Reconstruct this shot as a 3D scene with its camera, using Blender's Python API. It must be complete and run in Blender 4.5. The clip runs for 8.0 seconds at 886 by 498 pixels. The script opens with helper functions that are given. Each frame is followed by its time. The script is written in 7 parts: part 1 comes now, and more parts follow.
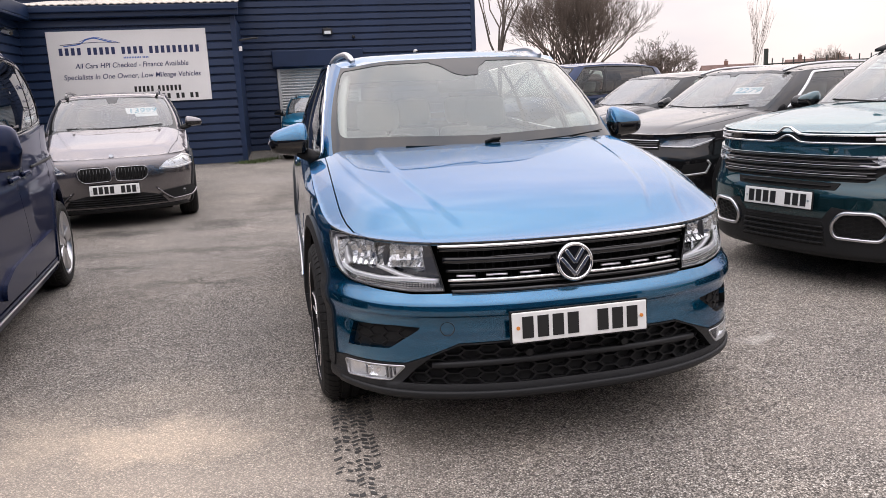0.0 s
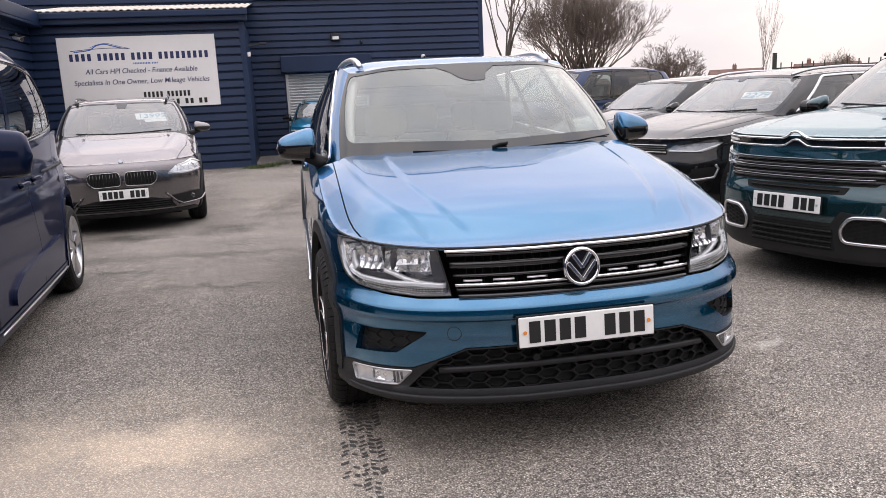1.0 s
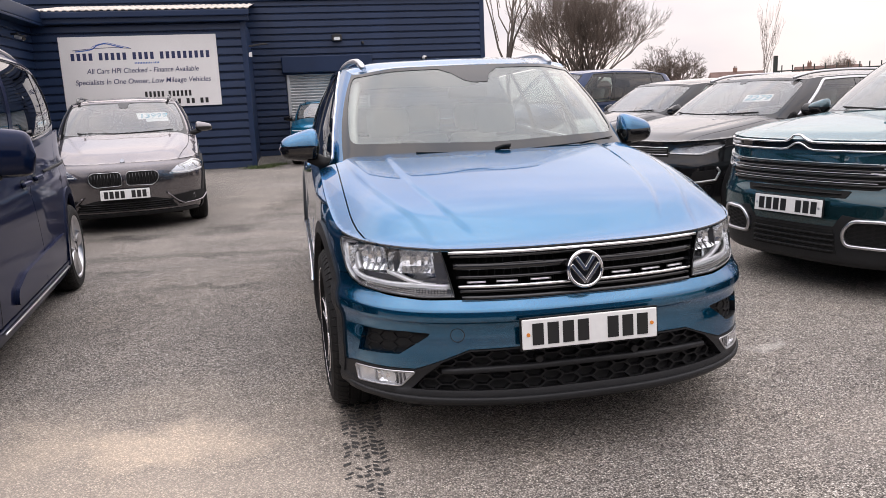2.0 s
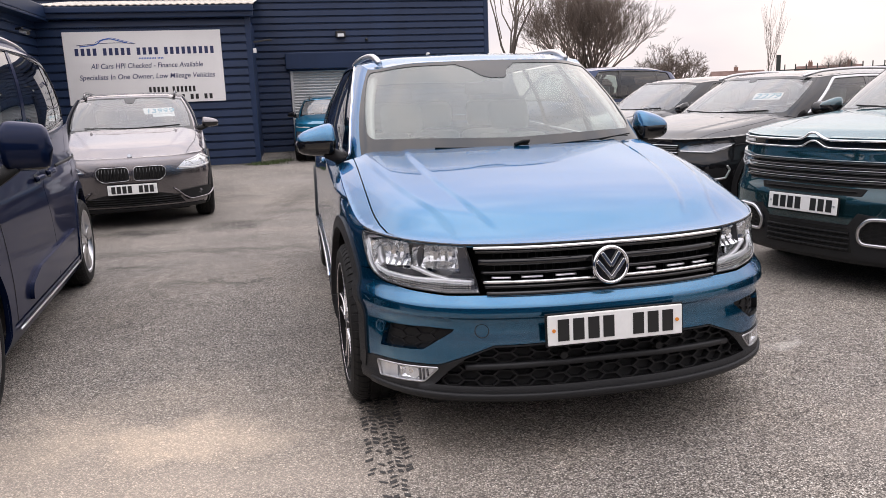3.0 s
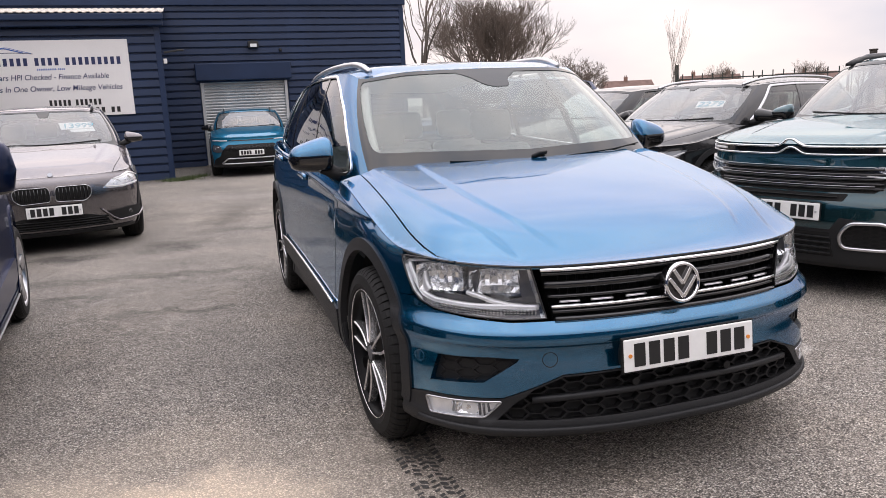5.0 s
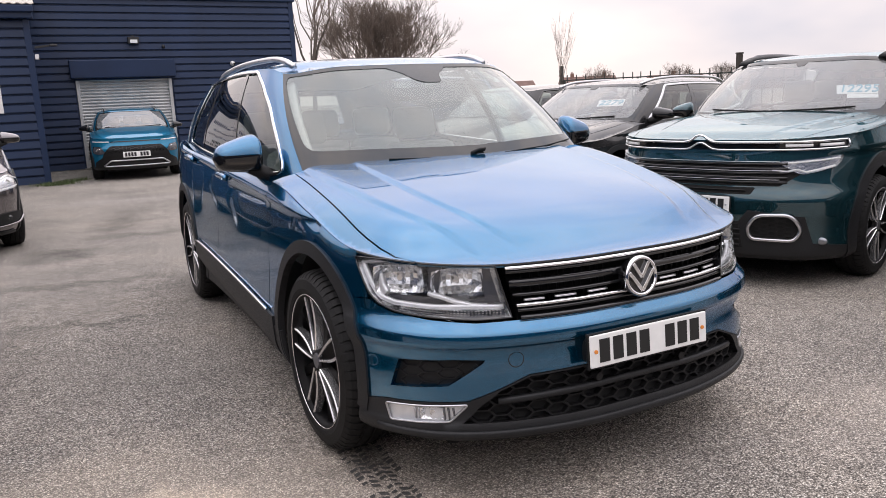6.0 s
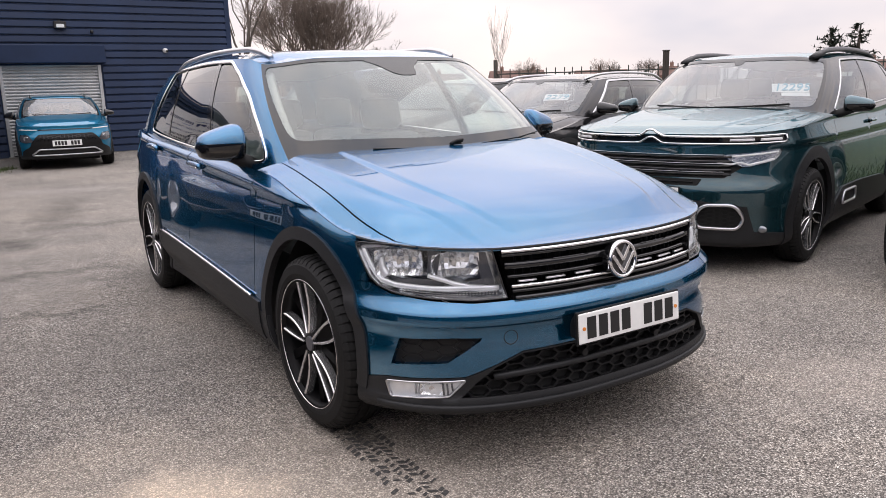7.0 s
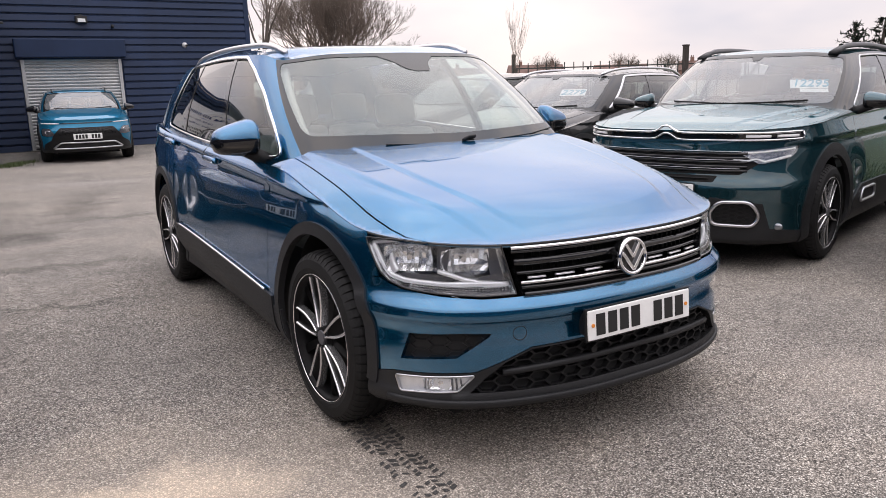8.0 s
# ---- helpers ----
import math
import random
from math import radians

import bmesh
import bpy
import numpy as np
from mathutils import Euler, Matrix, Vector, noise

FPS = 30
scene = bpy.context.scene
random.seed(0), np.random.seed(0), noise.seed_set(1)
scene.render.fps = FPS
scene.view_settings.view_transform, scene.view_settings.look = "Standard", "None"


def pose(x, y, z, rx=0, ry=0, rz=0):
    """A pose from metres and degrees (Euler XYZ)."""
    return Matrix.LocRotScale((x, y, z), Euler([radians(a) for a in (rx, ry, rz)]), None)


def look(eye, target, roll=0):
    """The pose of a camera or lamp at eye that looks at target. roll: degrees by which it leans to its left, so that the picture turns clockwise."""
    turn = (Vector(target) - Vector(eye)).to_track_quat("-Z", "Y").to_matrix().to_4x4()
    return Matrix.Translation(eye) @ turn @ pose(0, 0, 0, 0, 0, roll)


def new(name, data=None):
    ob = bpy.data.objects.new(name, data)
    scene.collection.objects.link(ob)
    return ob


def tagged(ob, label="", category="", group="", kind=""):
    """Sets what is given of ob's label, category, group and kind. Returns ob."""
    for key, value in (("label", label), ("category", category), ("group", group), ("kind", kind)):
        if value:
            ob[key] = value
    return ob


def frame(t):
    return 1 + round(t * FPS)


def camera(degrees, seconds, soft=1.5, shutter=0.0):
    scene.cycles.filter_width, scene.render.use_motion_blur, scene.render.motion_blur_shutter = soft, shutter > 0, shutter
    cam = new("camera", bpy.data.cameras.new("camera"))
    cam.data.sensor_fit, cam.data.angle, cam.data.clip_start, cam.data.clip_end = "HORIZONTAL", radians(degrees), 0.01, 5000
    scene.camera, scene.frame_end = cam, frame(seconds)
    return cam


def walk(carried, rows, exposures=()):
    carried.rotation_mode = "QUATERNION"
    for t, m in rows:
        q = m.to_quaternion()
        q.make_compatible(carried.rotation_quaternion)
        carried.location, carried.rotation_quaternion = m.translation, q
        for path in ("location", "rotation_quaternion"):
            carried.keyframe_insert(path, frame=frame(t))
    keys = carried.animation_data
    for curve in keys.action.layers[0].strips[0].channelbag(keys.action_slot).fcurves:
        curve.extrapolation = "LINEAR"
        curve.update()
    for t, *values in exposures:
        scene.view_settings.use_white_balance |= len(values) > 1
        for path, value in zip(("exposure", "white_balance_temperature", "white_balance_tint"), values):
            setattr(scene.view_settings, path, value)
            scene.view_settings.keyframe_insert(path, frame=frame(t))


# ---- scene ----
cam = camera(60.8, 8.0, 0.8)
PATH = [
    (0, (0.017, -0.138, 1.367), (0.001, 1.82, 0.959), -2.6),
    (0.5, (0.015, -0.142, 1.368), (-0.014, 1.817, 0.966), -2.7),
    (1, (0.02, -0.143, 1.368), (-0.016, 1.818, 0.973), -2.7),
    (1.5, (0.018, -0.144, 1.371), (-0.018, 1.817, 0.981), -2.6),
    (3, (-0.087, -0.132, 1.362), (-0.121, 1.828, 0.964), -2.1),
    (3.5, (-0.182, -0.029, 1.345), (-0.207, 1.931, 0.947), -2.3),
    (4, (-0.297, 0.152, 1.356), (-0.28, 2.113, 0.964), -2.5),
    (5.3, (-0.691, 0.147, 1.381), (-0.386, 2.087, 1.002), -2.6),
    (5.5, (-0.726, 0.182, 1.375), (-0.362, 2.111, 0.994), -2.6),
    (6, (-0.834, 0.286, 1.37), (-0.327, 2.18, 0.977), -2.5),
    (6.5, (-0.99, 0.272, 1.375), (-0.369, 2.129, 0.966), -2.1),
    (7, (-1.103, 0.218, 1.381), (-0.423, 2.051, 0.962), -1.6),
    (7.5, (-1.088, 0.202, 1.386), (-0.409, 2.034, 0.958), -1.3),
    (8, (-1.084, 0.194, 1.389), (-0.448, 2.04, 0.957), -1.5),
]
walk(cam, [(t, look(eye, target, roll)) for t, eye, target, roll in PATH], [(0, 0.12), (8, 0.12)])

# ---- overcast sky and a veiled sun ----
SUN_EL, SUN_ROT = 34.0, 12.0
world = bpy.data.worlds.new("sky")
scene.world = world
world.use_nodes = True
wn, wl = world.node_tree.nodes, world.node_tree.links
wn.clear()
w_out = wn.new("ShaderNodeOutputWorld")
w_bg = wn.new("ShaderNodeBackground")
w_sky = wn.new("ShaderNodeTexSky")
w_sky.sky_type = "NISHITA"
w_sky.sun_disc = False
w_sky.sun_elevation = radians(SUN_EL)
w_sky.sun_rotation = radians(SUN_ROT)
w_geo = wn.new("ShaderNodeTexCoord")
w_sep = wn.new("ShaderNodeSeparateXYZ")
wl.new(w_geo.outputs["Generated"], w_sep.inputs[0])
# cloud layer: brighter towards the zenith, faintly pink and uneven
w_ramp = wn.new("ShaderNodeValToRGB")
w_ramp.color_ramp.elements[0].position, w_ramp.color_ramp.elements[0].color = 0.0, (0.88, 0.825, 0.83, 1)
w_ramp.color_ramp.elements[1].position, w_ramp.color_ramp.elements[1].color = 1.0, (2.75, 2.68, 2.76, 1)
for at, tone in ((0.17, (0.98, 0.925, 0.935, 1)), (0.42, (1.50, 1.44, 1.46, 1))):
    w_ramp.color_ramp.elements.new(at).color = tone
wl.new(w_sep.outputs[2], w_ramp.inputs[0])
w_map = wn.new("ShaderNodeMapping")
w_map.inputs["Scale"].default_value = (1.6, 1.6, 4.5)
wl.new(w_geo.outputs["Generated"], w_map.inputs[0])
w_noise = wn.new("ShaderNodeTexNoise")
w_noise.inputs["Scale"].default_value = 1.7
w_noise.inputs["Detail"].default_value = 4
wl.new(w_map.outputs[0], w_noise.inputs["Vector"])
w_cl = wn.new("ShaderNodeValToRGB")
w_cl.color_ramp.elements[0].position, w_cl.color_ramp.elements[0].color = 0.30, (0.68, 0.72, 0.82, 1)
w_cl.color_ramp.elements[1].position, w_cl.color_ramp.elements[1].color = 0.72, (1.16, 1.07, 1.02, 1)
wl.new(w_noise.outputs["Fac"], w_cl.inputs[0])
w_mul = wn.new("ShaderNodeMixRGB")
w_mul.blend_type = "MULTIPLY"
w_mul.inputs[0].default_value = 1.0
wl.new(w_ramp.outputs[0], w_mul.inputs[1])
wl.new(w_cl.outputs[0], w_mul.inputs[2])
w_add = wn.new("ShaderNodeMixRGB")
w_add.inputs[0].default_value = 0.97
w_dim = wn.new("ShaderNodeMixRGB")
w_dim.blend_type = "MULTIPLY"
w_dim.inputs[0].default_value = 1.0
w_dim.inputs[2].default_value = (0.1, 0.1, 0.1, 1)
wl.new(w_sky.outputs[0], w_dim.inputs[1])
wl.new(w_dim.outputs[0], w_add.inputs[1])
wl.new(w_mul.outputs[0], w_add.inputs[2])
# the veiled sun brightens the cloud round it
w_dot = wn.new("ShaderNodeVectorMath")
w_dot.operation = "DOT_PRODUCT"
w_dot.inputs[1].default_value = (math.sin(radians(SUN_ROT)) * math.cos(radians(SUN_EL)), math.cos(radians(SUN_ROT)) * math.cos(radians(SUN_EL)), math.sin(radians(SUN_EL)))
wl.new(w_geo.outputs["Generated"], w_dot.inputs[0])
w_halo = wn.new("ShaderNodeMapRange")
w_halo.interpolation_type = "SMOOTHERSTEP"
w_halo.inputs["From Min"].default_value, w_halo.inputs["From Max"].default_value = 0.55, 1.0
wl.new(w_dot.outputs["Value"], w_halo.inputs["Value"])
w_glow = wn.new("ShaderNodeMixRGB")
w_glow.blend_type = "ADD"
w_glow.inputs[2].default_value = (0.15, 0.11, 0.08, 1)
wl.new(w_halo.outputs[0], w_glow.inputs[0])
wl.new(w_add.outputs[0], w_glow.inputs[1])
wl.new(w_glow.outputs[0], w_bg.inputs[0])
w_bg.inputs[1].default_value = 1.0
wl.new(w_bg.outputs[0], w_out.inputs[0])

sun = new("sun", bpy.data.lights.new("sun", "SUN"))
sun.data.energy, sun.data.angle, sun.data.color = 0.28, radians(70), (1.0, 0.94, 0.88)
_r = radians(SUN_ROT)
sun.matrix_world = look((0, 0, 20), (-math.sin(_r) * math.cos(radians(SUN_EL)) * 10, -math.cos(_r) * math.cos(radians(SUN_EL)) * 10, 20 - math.sin(radians(SUN_EL)) * 10))


# ---- materials ----
def mat(name, color, rough=0.5, metal=0.0, coat=0.0, grain=0.0, gscale=40.0, bump=0.0, bscale=200.0, blotch=0.0, blscale=2.0, spec=0.5):
    """A principled surface whose colour varies at a fine and a broad scale, with a fine relief."""
    m = bpy.data.materials.new(name)
    m.use_nodes = True
    n, l = m.node_tree.nodes, m.node_tree.links
    b = n["Principled BSDF"]
    b.inputs["Base Color"].default_value = (*color, 1)
    b.inputs["Roughness"].default_value = rough
    b.inputs["Metallic"].default_value = metal
    b.inputs["Coat Weight"].default_value = coat
    b.inputs["Coat Roughness"].default_value = 0.02
    b.inputs["Coat IOR"].default_value = 1.5
    b.inputs["Specular IOR Level"].default_value = spec
    co = n.new("ShaderNodeTexCoord")
    last = None
    for amount, scale in ((blotch, blscale), (grain, gscale)):
        if amount:
            t = n.new("ShaderNodeTexNoise")
            t.inputs["Scale"].default_value = scale
            t.inputs["Detail"].default_value = 5
            l.new(co.outputs["Object"], t.inputs["Vector"])
            r = n.new("ShaderNodeMapRange")
            r.inputs["From Min"].default_value, r.inputs["From Max"].default_value = 0.3, 0.7
            r.inputs["To Min"].default_value, r.inputs["To Max"].default_value = 1 - amount, 1 + amount
            l.new(t.outputs["Fac"], r.inputs["Value"])
            mx = n.new("ShaderNodeMixRGB")
            mx.blend_type = "MULTIPLY"
            mx.inputs[0].default_value = 1
            mx.inputs[1].default_value = (*color, 1)
            if last:
                l.new(last.outputs[0], mx.inputs[1])
            l.new(r.outputs[0], mx.inputs[2])
            last = mx
    if last:
        l.new(last.outputs[0], b.inputs["Base Color"])
    if bump:
        t = n.new("ShaderNodeTexNoise")
        t.inputs["Scale"].default_value = bscale
        t.inputs["Detail"].default_value = 3
        l.new(co.outputs["Object"], t.inputs["Vector"])
        bp = n.new("ShaderNodeBump")
        bp.inputs["Strength"].default_value = bump
        bp.inputs["Distance"].default_value = 0.003
        l.new(t.outputs["Fac"], bp.inputs["Height"])
        l.new(bp.outputs[0], b.inputs["Normal"])
    return m


def paint(name, color, flake=0.55, rough=0.32, ior=1.5):
    """Metallic car paint under clear lacquer: fine flake and a film of dust."""
    m = mat(name, color, rough, flake, 1.0, grain=0.10, gscale=900, blotch=0.05, blscale=3, spec=0.08)
    top = max(color)
    m.node_tree.nodes["Principled BSDF"].inputs["Coat IOR"].default_value = ior
    m.node_tree.nodes["Principled BSDF"].inputs["Specular Tint"].default_value = (*[0.20 + 0.58 * c / top for c in color], 1)
    return m


def glass(name, tint=(0.75, 0.8, 0.78), ior=1.5, haze=0.0, film=(0.50, 0.58, 0.54), rough=0.01):
    """A thin pane: clear tinted body, mirror gloss by the angle, a pale film painted in for sky haze."""
    m = bpy.data.materials.new(name)
    m.use_nodes = True
    n, l = m.node_tree.nodes, m.node_tree.links
    n.remove(n["Principled BSDF"])
    out = n["Material Output"]
    tr = n.new("ShaderNodeBsdfTransparent")
    tr.inputs[0].default_value = (*tint, 1)
    gl = n.new("ShaderNodeBsdfGlossy")
    gl.inputs["Roughness"].default_value = rough
    gl.inputs[0].default_value = (1, 1, 1, 1)
    lw = n.new("ShaderNodeLayerWeight")
    lw.inputs[0].default_value = 0.5
    pw = n.new("ShaderNodeMath")
    pw.operation = "POWER"
    pw.inputs[1].default_value = 4.2
    l.new(lw.outputs["Facing"], pw.inputs[0])
    r0 = ((ior - 1) / (ior + 1)) ** 2 * 1.8
    fr = n.new("ShaderNodeMapRange")
    fr.inputs["To Min"].default_value, fr.inputs["To Max"].default_value = r0, 1.0
    l.new(pw.outputs[0], fr.inputs["Value"])
    mx = n.new("ShaderNodeMixShader")
    l.new(fr.outputs[0], mx.inputs[0])
    last = tr
    if haze:
        df = n.new("ShaderNodeBsdfDiffuse")
        df.inputs[0].default_value = (*film, 1)
        ns = n.new("ShaderNodeTexNoise")
        ns.inputs["Scale"].default_value = 4
        ns.inputs["Detail"].default_value = 6
        rg = n.new("ShaderNodeMapRange")
        rg.inputs["From Min"].default_value, rg.inputs["From Max"].default_value = 0.2, 0.8
        rg.inputs["To Min"].default_value, rg.inputs["To Max"].default_value = haze * 0.93, haze * 1.07
        l.new(ns.outputs["Fac"], rg.inputs["Value"])
        m2 = n.new("ShaderNodeMixShader")
        l.new(rg.outputs[0], m2.inputs[0])
        l.new(tr.outputs[0], m2.inputs[1])
        l.new(df.outputs[0], m2.inputs[2])
        last = m2
    l.new(last.outputs[0], mx.inputs[1])
    l.new(gl.outputs[0], mx.inputs[2])
    l.new(mx.outputs[0], out.inputs["Surface"])
    return m


M_BLUE = paint("lake_blue_paint", (0.006, 0.116, 0.236), 0.9, 0.22, 1.8)
M_NAVY = paint("navy_paint", (0.0045, 0.009, 0.029), 0.35, 0.3, 1.40)
M_NAVY.node_tree.nodes["Principled BSDF"].inputs["Coat Weight"].default_value = 0.5
M_GREY = paint("mineral_grey_paint", (0.165, 0.153, 0.16), 0.9, 0.24, 1.75)
M_TEAL = paint("dark_teal_paint", (0.014, 0.054, 0.068), 0.7, 0.25, 1.75)
M_AQUA = paint("aqua_paint", (0.012, 0.17, 0.30), 0.5)
M_BLACKP = paint("black_paint", (0.009, 0.009, 0.010), 0.2)
M_WHEELB = mat("satin_black_alloy", (0.005, 0.005, 0.0055), 0.45, grain=0.1, spec=0.12)
M_MACHINED = mat("machined_silver", (0.78, 0.78, 0.79), 0.24, 0.9, grain=0.05)
M_SLATE = paint("slate_paint", (0.016, 0.032, 0.085), 0.4)
M_CHROME = mat("chrome", (0.82, 0.82, 0.83), 0.07, 1.0, grain=0.03)
M_SATIN = mat("satin_silver", (0.62, 0.62, 0.64), 0.28, 1.0, grain=0.04)
M_PLASTIC = mat("black_grained_plastic", (0.008, 0.008, 0.0085), 0.5, grain=0.25, gscale=300, bump=0.25, bscale=700, blotch=0.2, spec=0.3)
M_CLAD = mat("grey_black_cladding", (0.014, 0.0145, 0.016), 0.48, grain=0.2, gscale=300, bump=0.3, bscale=600, blotch=0.2, spec=0.35)
M_GLOSSB = mat("gloss_black", (0.008, 0.008, 0.009), 0.08, coat=0.5, grain=0.1)
M_VOID = mat("black_inner", (0.006, 0.006, 0.006), 0.9, grain=0.2)
M_RUBBER = mat("tyre_rubber", (0.009, 0.009, 0.0092), 0.65, grain=0.2, gscale=120, bump=0.2, blotch=0.3, blscale=6, spec=0.25)
M_SEAL = mat("black_rubber_seal", (0.012, 0.012, 0.012), 0.6, grain=0.1)
M_SEAT = mat("charcoal_seat_cloth", (0.27, 0.27, 0.27), 0.9, grain=0.12, gscale=30)
M_DASH = mat("dark_dashboard", (0.12, 0.12, 0.118), 0.65, grain=0.10)
M_LINER = mat("pale_headlining", (0.45, 0.44, 0.42), 0.9, grain=0.08)
M_PLATE = mat("plate_white", (0.80, 0.80, 0.78), 0.35, grain=0.03, coat=0.4)
M_PLATEINK = mat("plate_black", (0.01, 0.01, 0.01), 0.5)
M_REFLECT = mat("lamp_reflector", (0.88, 0.89, 0.90), 0.20, 1.0, grain=0.05, bump=0.3, bscale=60)
M_LAMPGREY = mat("lamp_bezel_grey", (0.10, 0.10, 0.11), 0.35, 0.3, grain=0.1)
M_LAMPMID = mat("lamp_satin_inner", (0.30, 0.31, 0.33), 0.3, 0.8, grain=0.15, gscale=30, bump=0.3, bscale=60)
M_LAMPSILVER = mat("bright_lamp_frame", (0.80, 0.80, 0.81), 0.28, 0.45, grain=0.06, gscale=40, coat=0.3)
M_LAMPWHITE = mat("white_light_bar", (0.80, 0.80, 0.80), 0.3, grain=0.03)
M_AMBER = mat("amber_lens", (0.7, 0.25, 0.04), 0.3)
M_RED = mat("red_lens", (0.35, 0.01, 0.01), 0.2, coat=0.5)
M_PAPER = mat("white_paper", (0.75, 0.77, 0.76), 0.7, grain=0.04)
M_CYAN = mat("cyan_print", (0.08, 0.34, 0.46), 0.6)
# the screens' pale films stand in for the veil of reflected sky
M_WS = glass("windscreen_glass", (0.80, 0.87, 0.84), 1.5, 0.25, (0.40, 0.455, 0.43), 0.02)
M_WSGREY = glass("grey_windscreen_glass", (0.80, 0.84, 0.83), 1.5, 0.30, (0.42, 0.43, 0.43), 0.02)
M_FRIT = mat("black_glass_border", (0.012, 0.013, 0.013), 0.03, grain=0.1, spec=0.6)
M_WIN = glass("side_glass", (0.62, 0.72, 0.68), 1.5)
M_TINT = glass("privacy_glass", (0.42, 0.46, 0.45), 1.55)
M_LENS = glass("clear_lens", (0.93, 0.94, 0.95), 1.45)


# ---- mesh kit ----
def link(name, verts, faces, material, parent=None, label="", smooth=True, kind=""):
    me = bpy.data.meshes.new(name)
    me.from_pydata([tuple(v) for v in verts], [], faces)
    me.materials.append(material)
    if smooth:
        me.polygons.foreach_set("use_smooth", [True] * len(me.polygons))
    ob = new(name, me)
    ob.parent = parent
    return tagged(ob, label, kind=kind)


def part(name, bm, material, parent=None, label="", smooth=False):
    me = bpy.data.meshes.new(name)
    bm.to_mesh(me)
    bm.free()
    me.materials.append(material)
    if smooth:
        me.polygons.foreach_set("use_smooth", [True] * len(me.polygons))
    ob = new(name, me)
    ob.parent = parent
    return tagged(ob, label)


def thing(name, m, label, category, group=""):
    ob = new(name)
    ob.empty_display_size = 0.2
    ob.matrix_world = m
    return tagged(ob, label, category, group)


def box(bm, x0, x1, y0, y1, z0, z1, bevel=0.0, m=None):
    r = bmesh.ops.create_cube(bm, size=1)
    mm = Matrix.Translation(((x0 + x1) / 2, (y0 + y1) / 2, (z0 + z1) / 2)) @ Matrix.Diagonal((abs(x1 - x0), abs(y1 - y0), abs(z1 - z0), 1))
    bmesh.ops.transform(bm, matrix=(m or Matrix()) @ mm, verts=r["verts"])
    if bevel:
        ed = list({e for v in r["verts"] for e in v.link_edges})
        bmesh.ops.bevel(bm, geom=ed, offset=bevel, segments=2, affect="EDGES", profile=0.5)
    return bm


def boxed(*a, **k):
    return box(bmesh.new(), *a, **k)


def cyl(bm, p0, p1, r0, r1=None, seg=16, caps=True):
    p0, p1 = Vector(p0), Vector(p1)
    d = p1 - p0
    m = Matrix.Translation((p0 + p1) / 2) @ d.to_track_quat("Z", "Y").to_matrix().to_4x4()
    bmesh.ops.create_cone(bm, cap_ends=caps, segments=seg, radius1=r0, radius2=r0 if r1 is None else r1, depth=d.length, matrix=m)
    return bm


def ball(bm, c, sx, sy, sz, seg=20, m=None):
    r = bmesh.ops.create_uvsphere(bm, u_segments=seg, v_segments=seg // 2, radius=1)
    bmesh.ops.transform(bm, matrix=(m or Matrix()) @ Matrix.Translation(c) @ Matrix.Diagonal((sx, sy, sz, 1)), verts=r["verts"])
    return bm


def pchip(xs, ys):
    """A smooth curve through points that never overshoots."""
    xs, ys = np.array(xs, float), np.array(ys, float)
    h, dl = np.diff(xs), np.diff(ys) / np.diff(xs)
    d = np.zeros(len(xs))
    for i in range(1, len(xs) - 1):
        if dl[i - 1] * dl[i] > 0:
            w1, w2 = 2 * h[i] + h[i - 1], h[i] + 2 * h[i - 1]
            d[i] = (w1 + w2) / (w1 / dl[i - 1] + w2 / dl[i])
    d[0], d[-1] = dl[0], dl[-1]

    def f(x):
        x = np.clip(np.asarray(x, float), xs[0], xs[-1])
        i = np.clip(np.searchsorted(xs, x, side="right") - 1, 0, len(xs) - 2)
        t = (x - xs[i]) / h[i]
        return (ys[i] * (1 + 2 * t) * (1 - t) ** 2 + h[i] * d[i] * t * (1 - t) ** 2 + ys[i + 1] * t * t * (3 - 2 * t) + h[i] * d[i + 1] * t * t * (t - 1))
    return f


def step(a, b, x):
    t = np.clip((np.asarray(x, float) - a) / (b - a), 0, 1)
    return t * t * (3 - 2 * t)


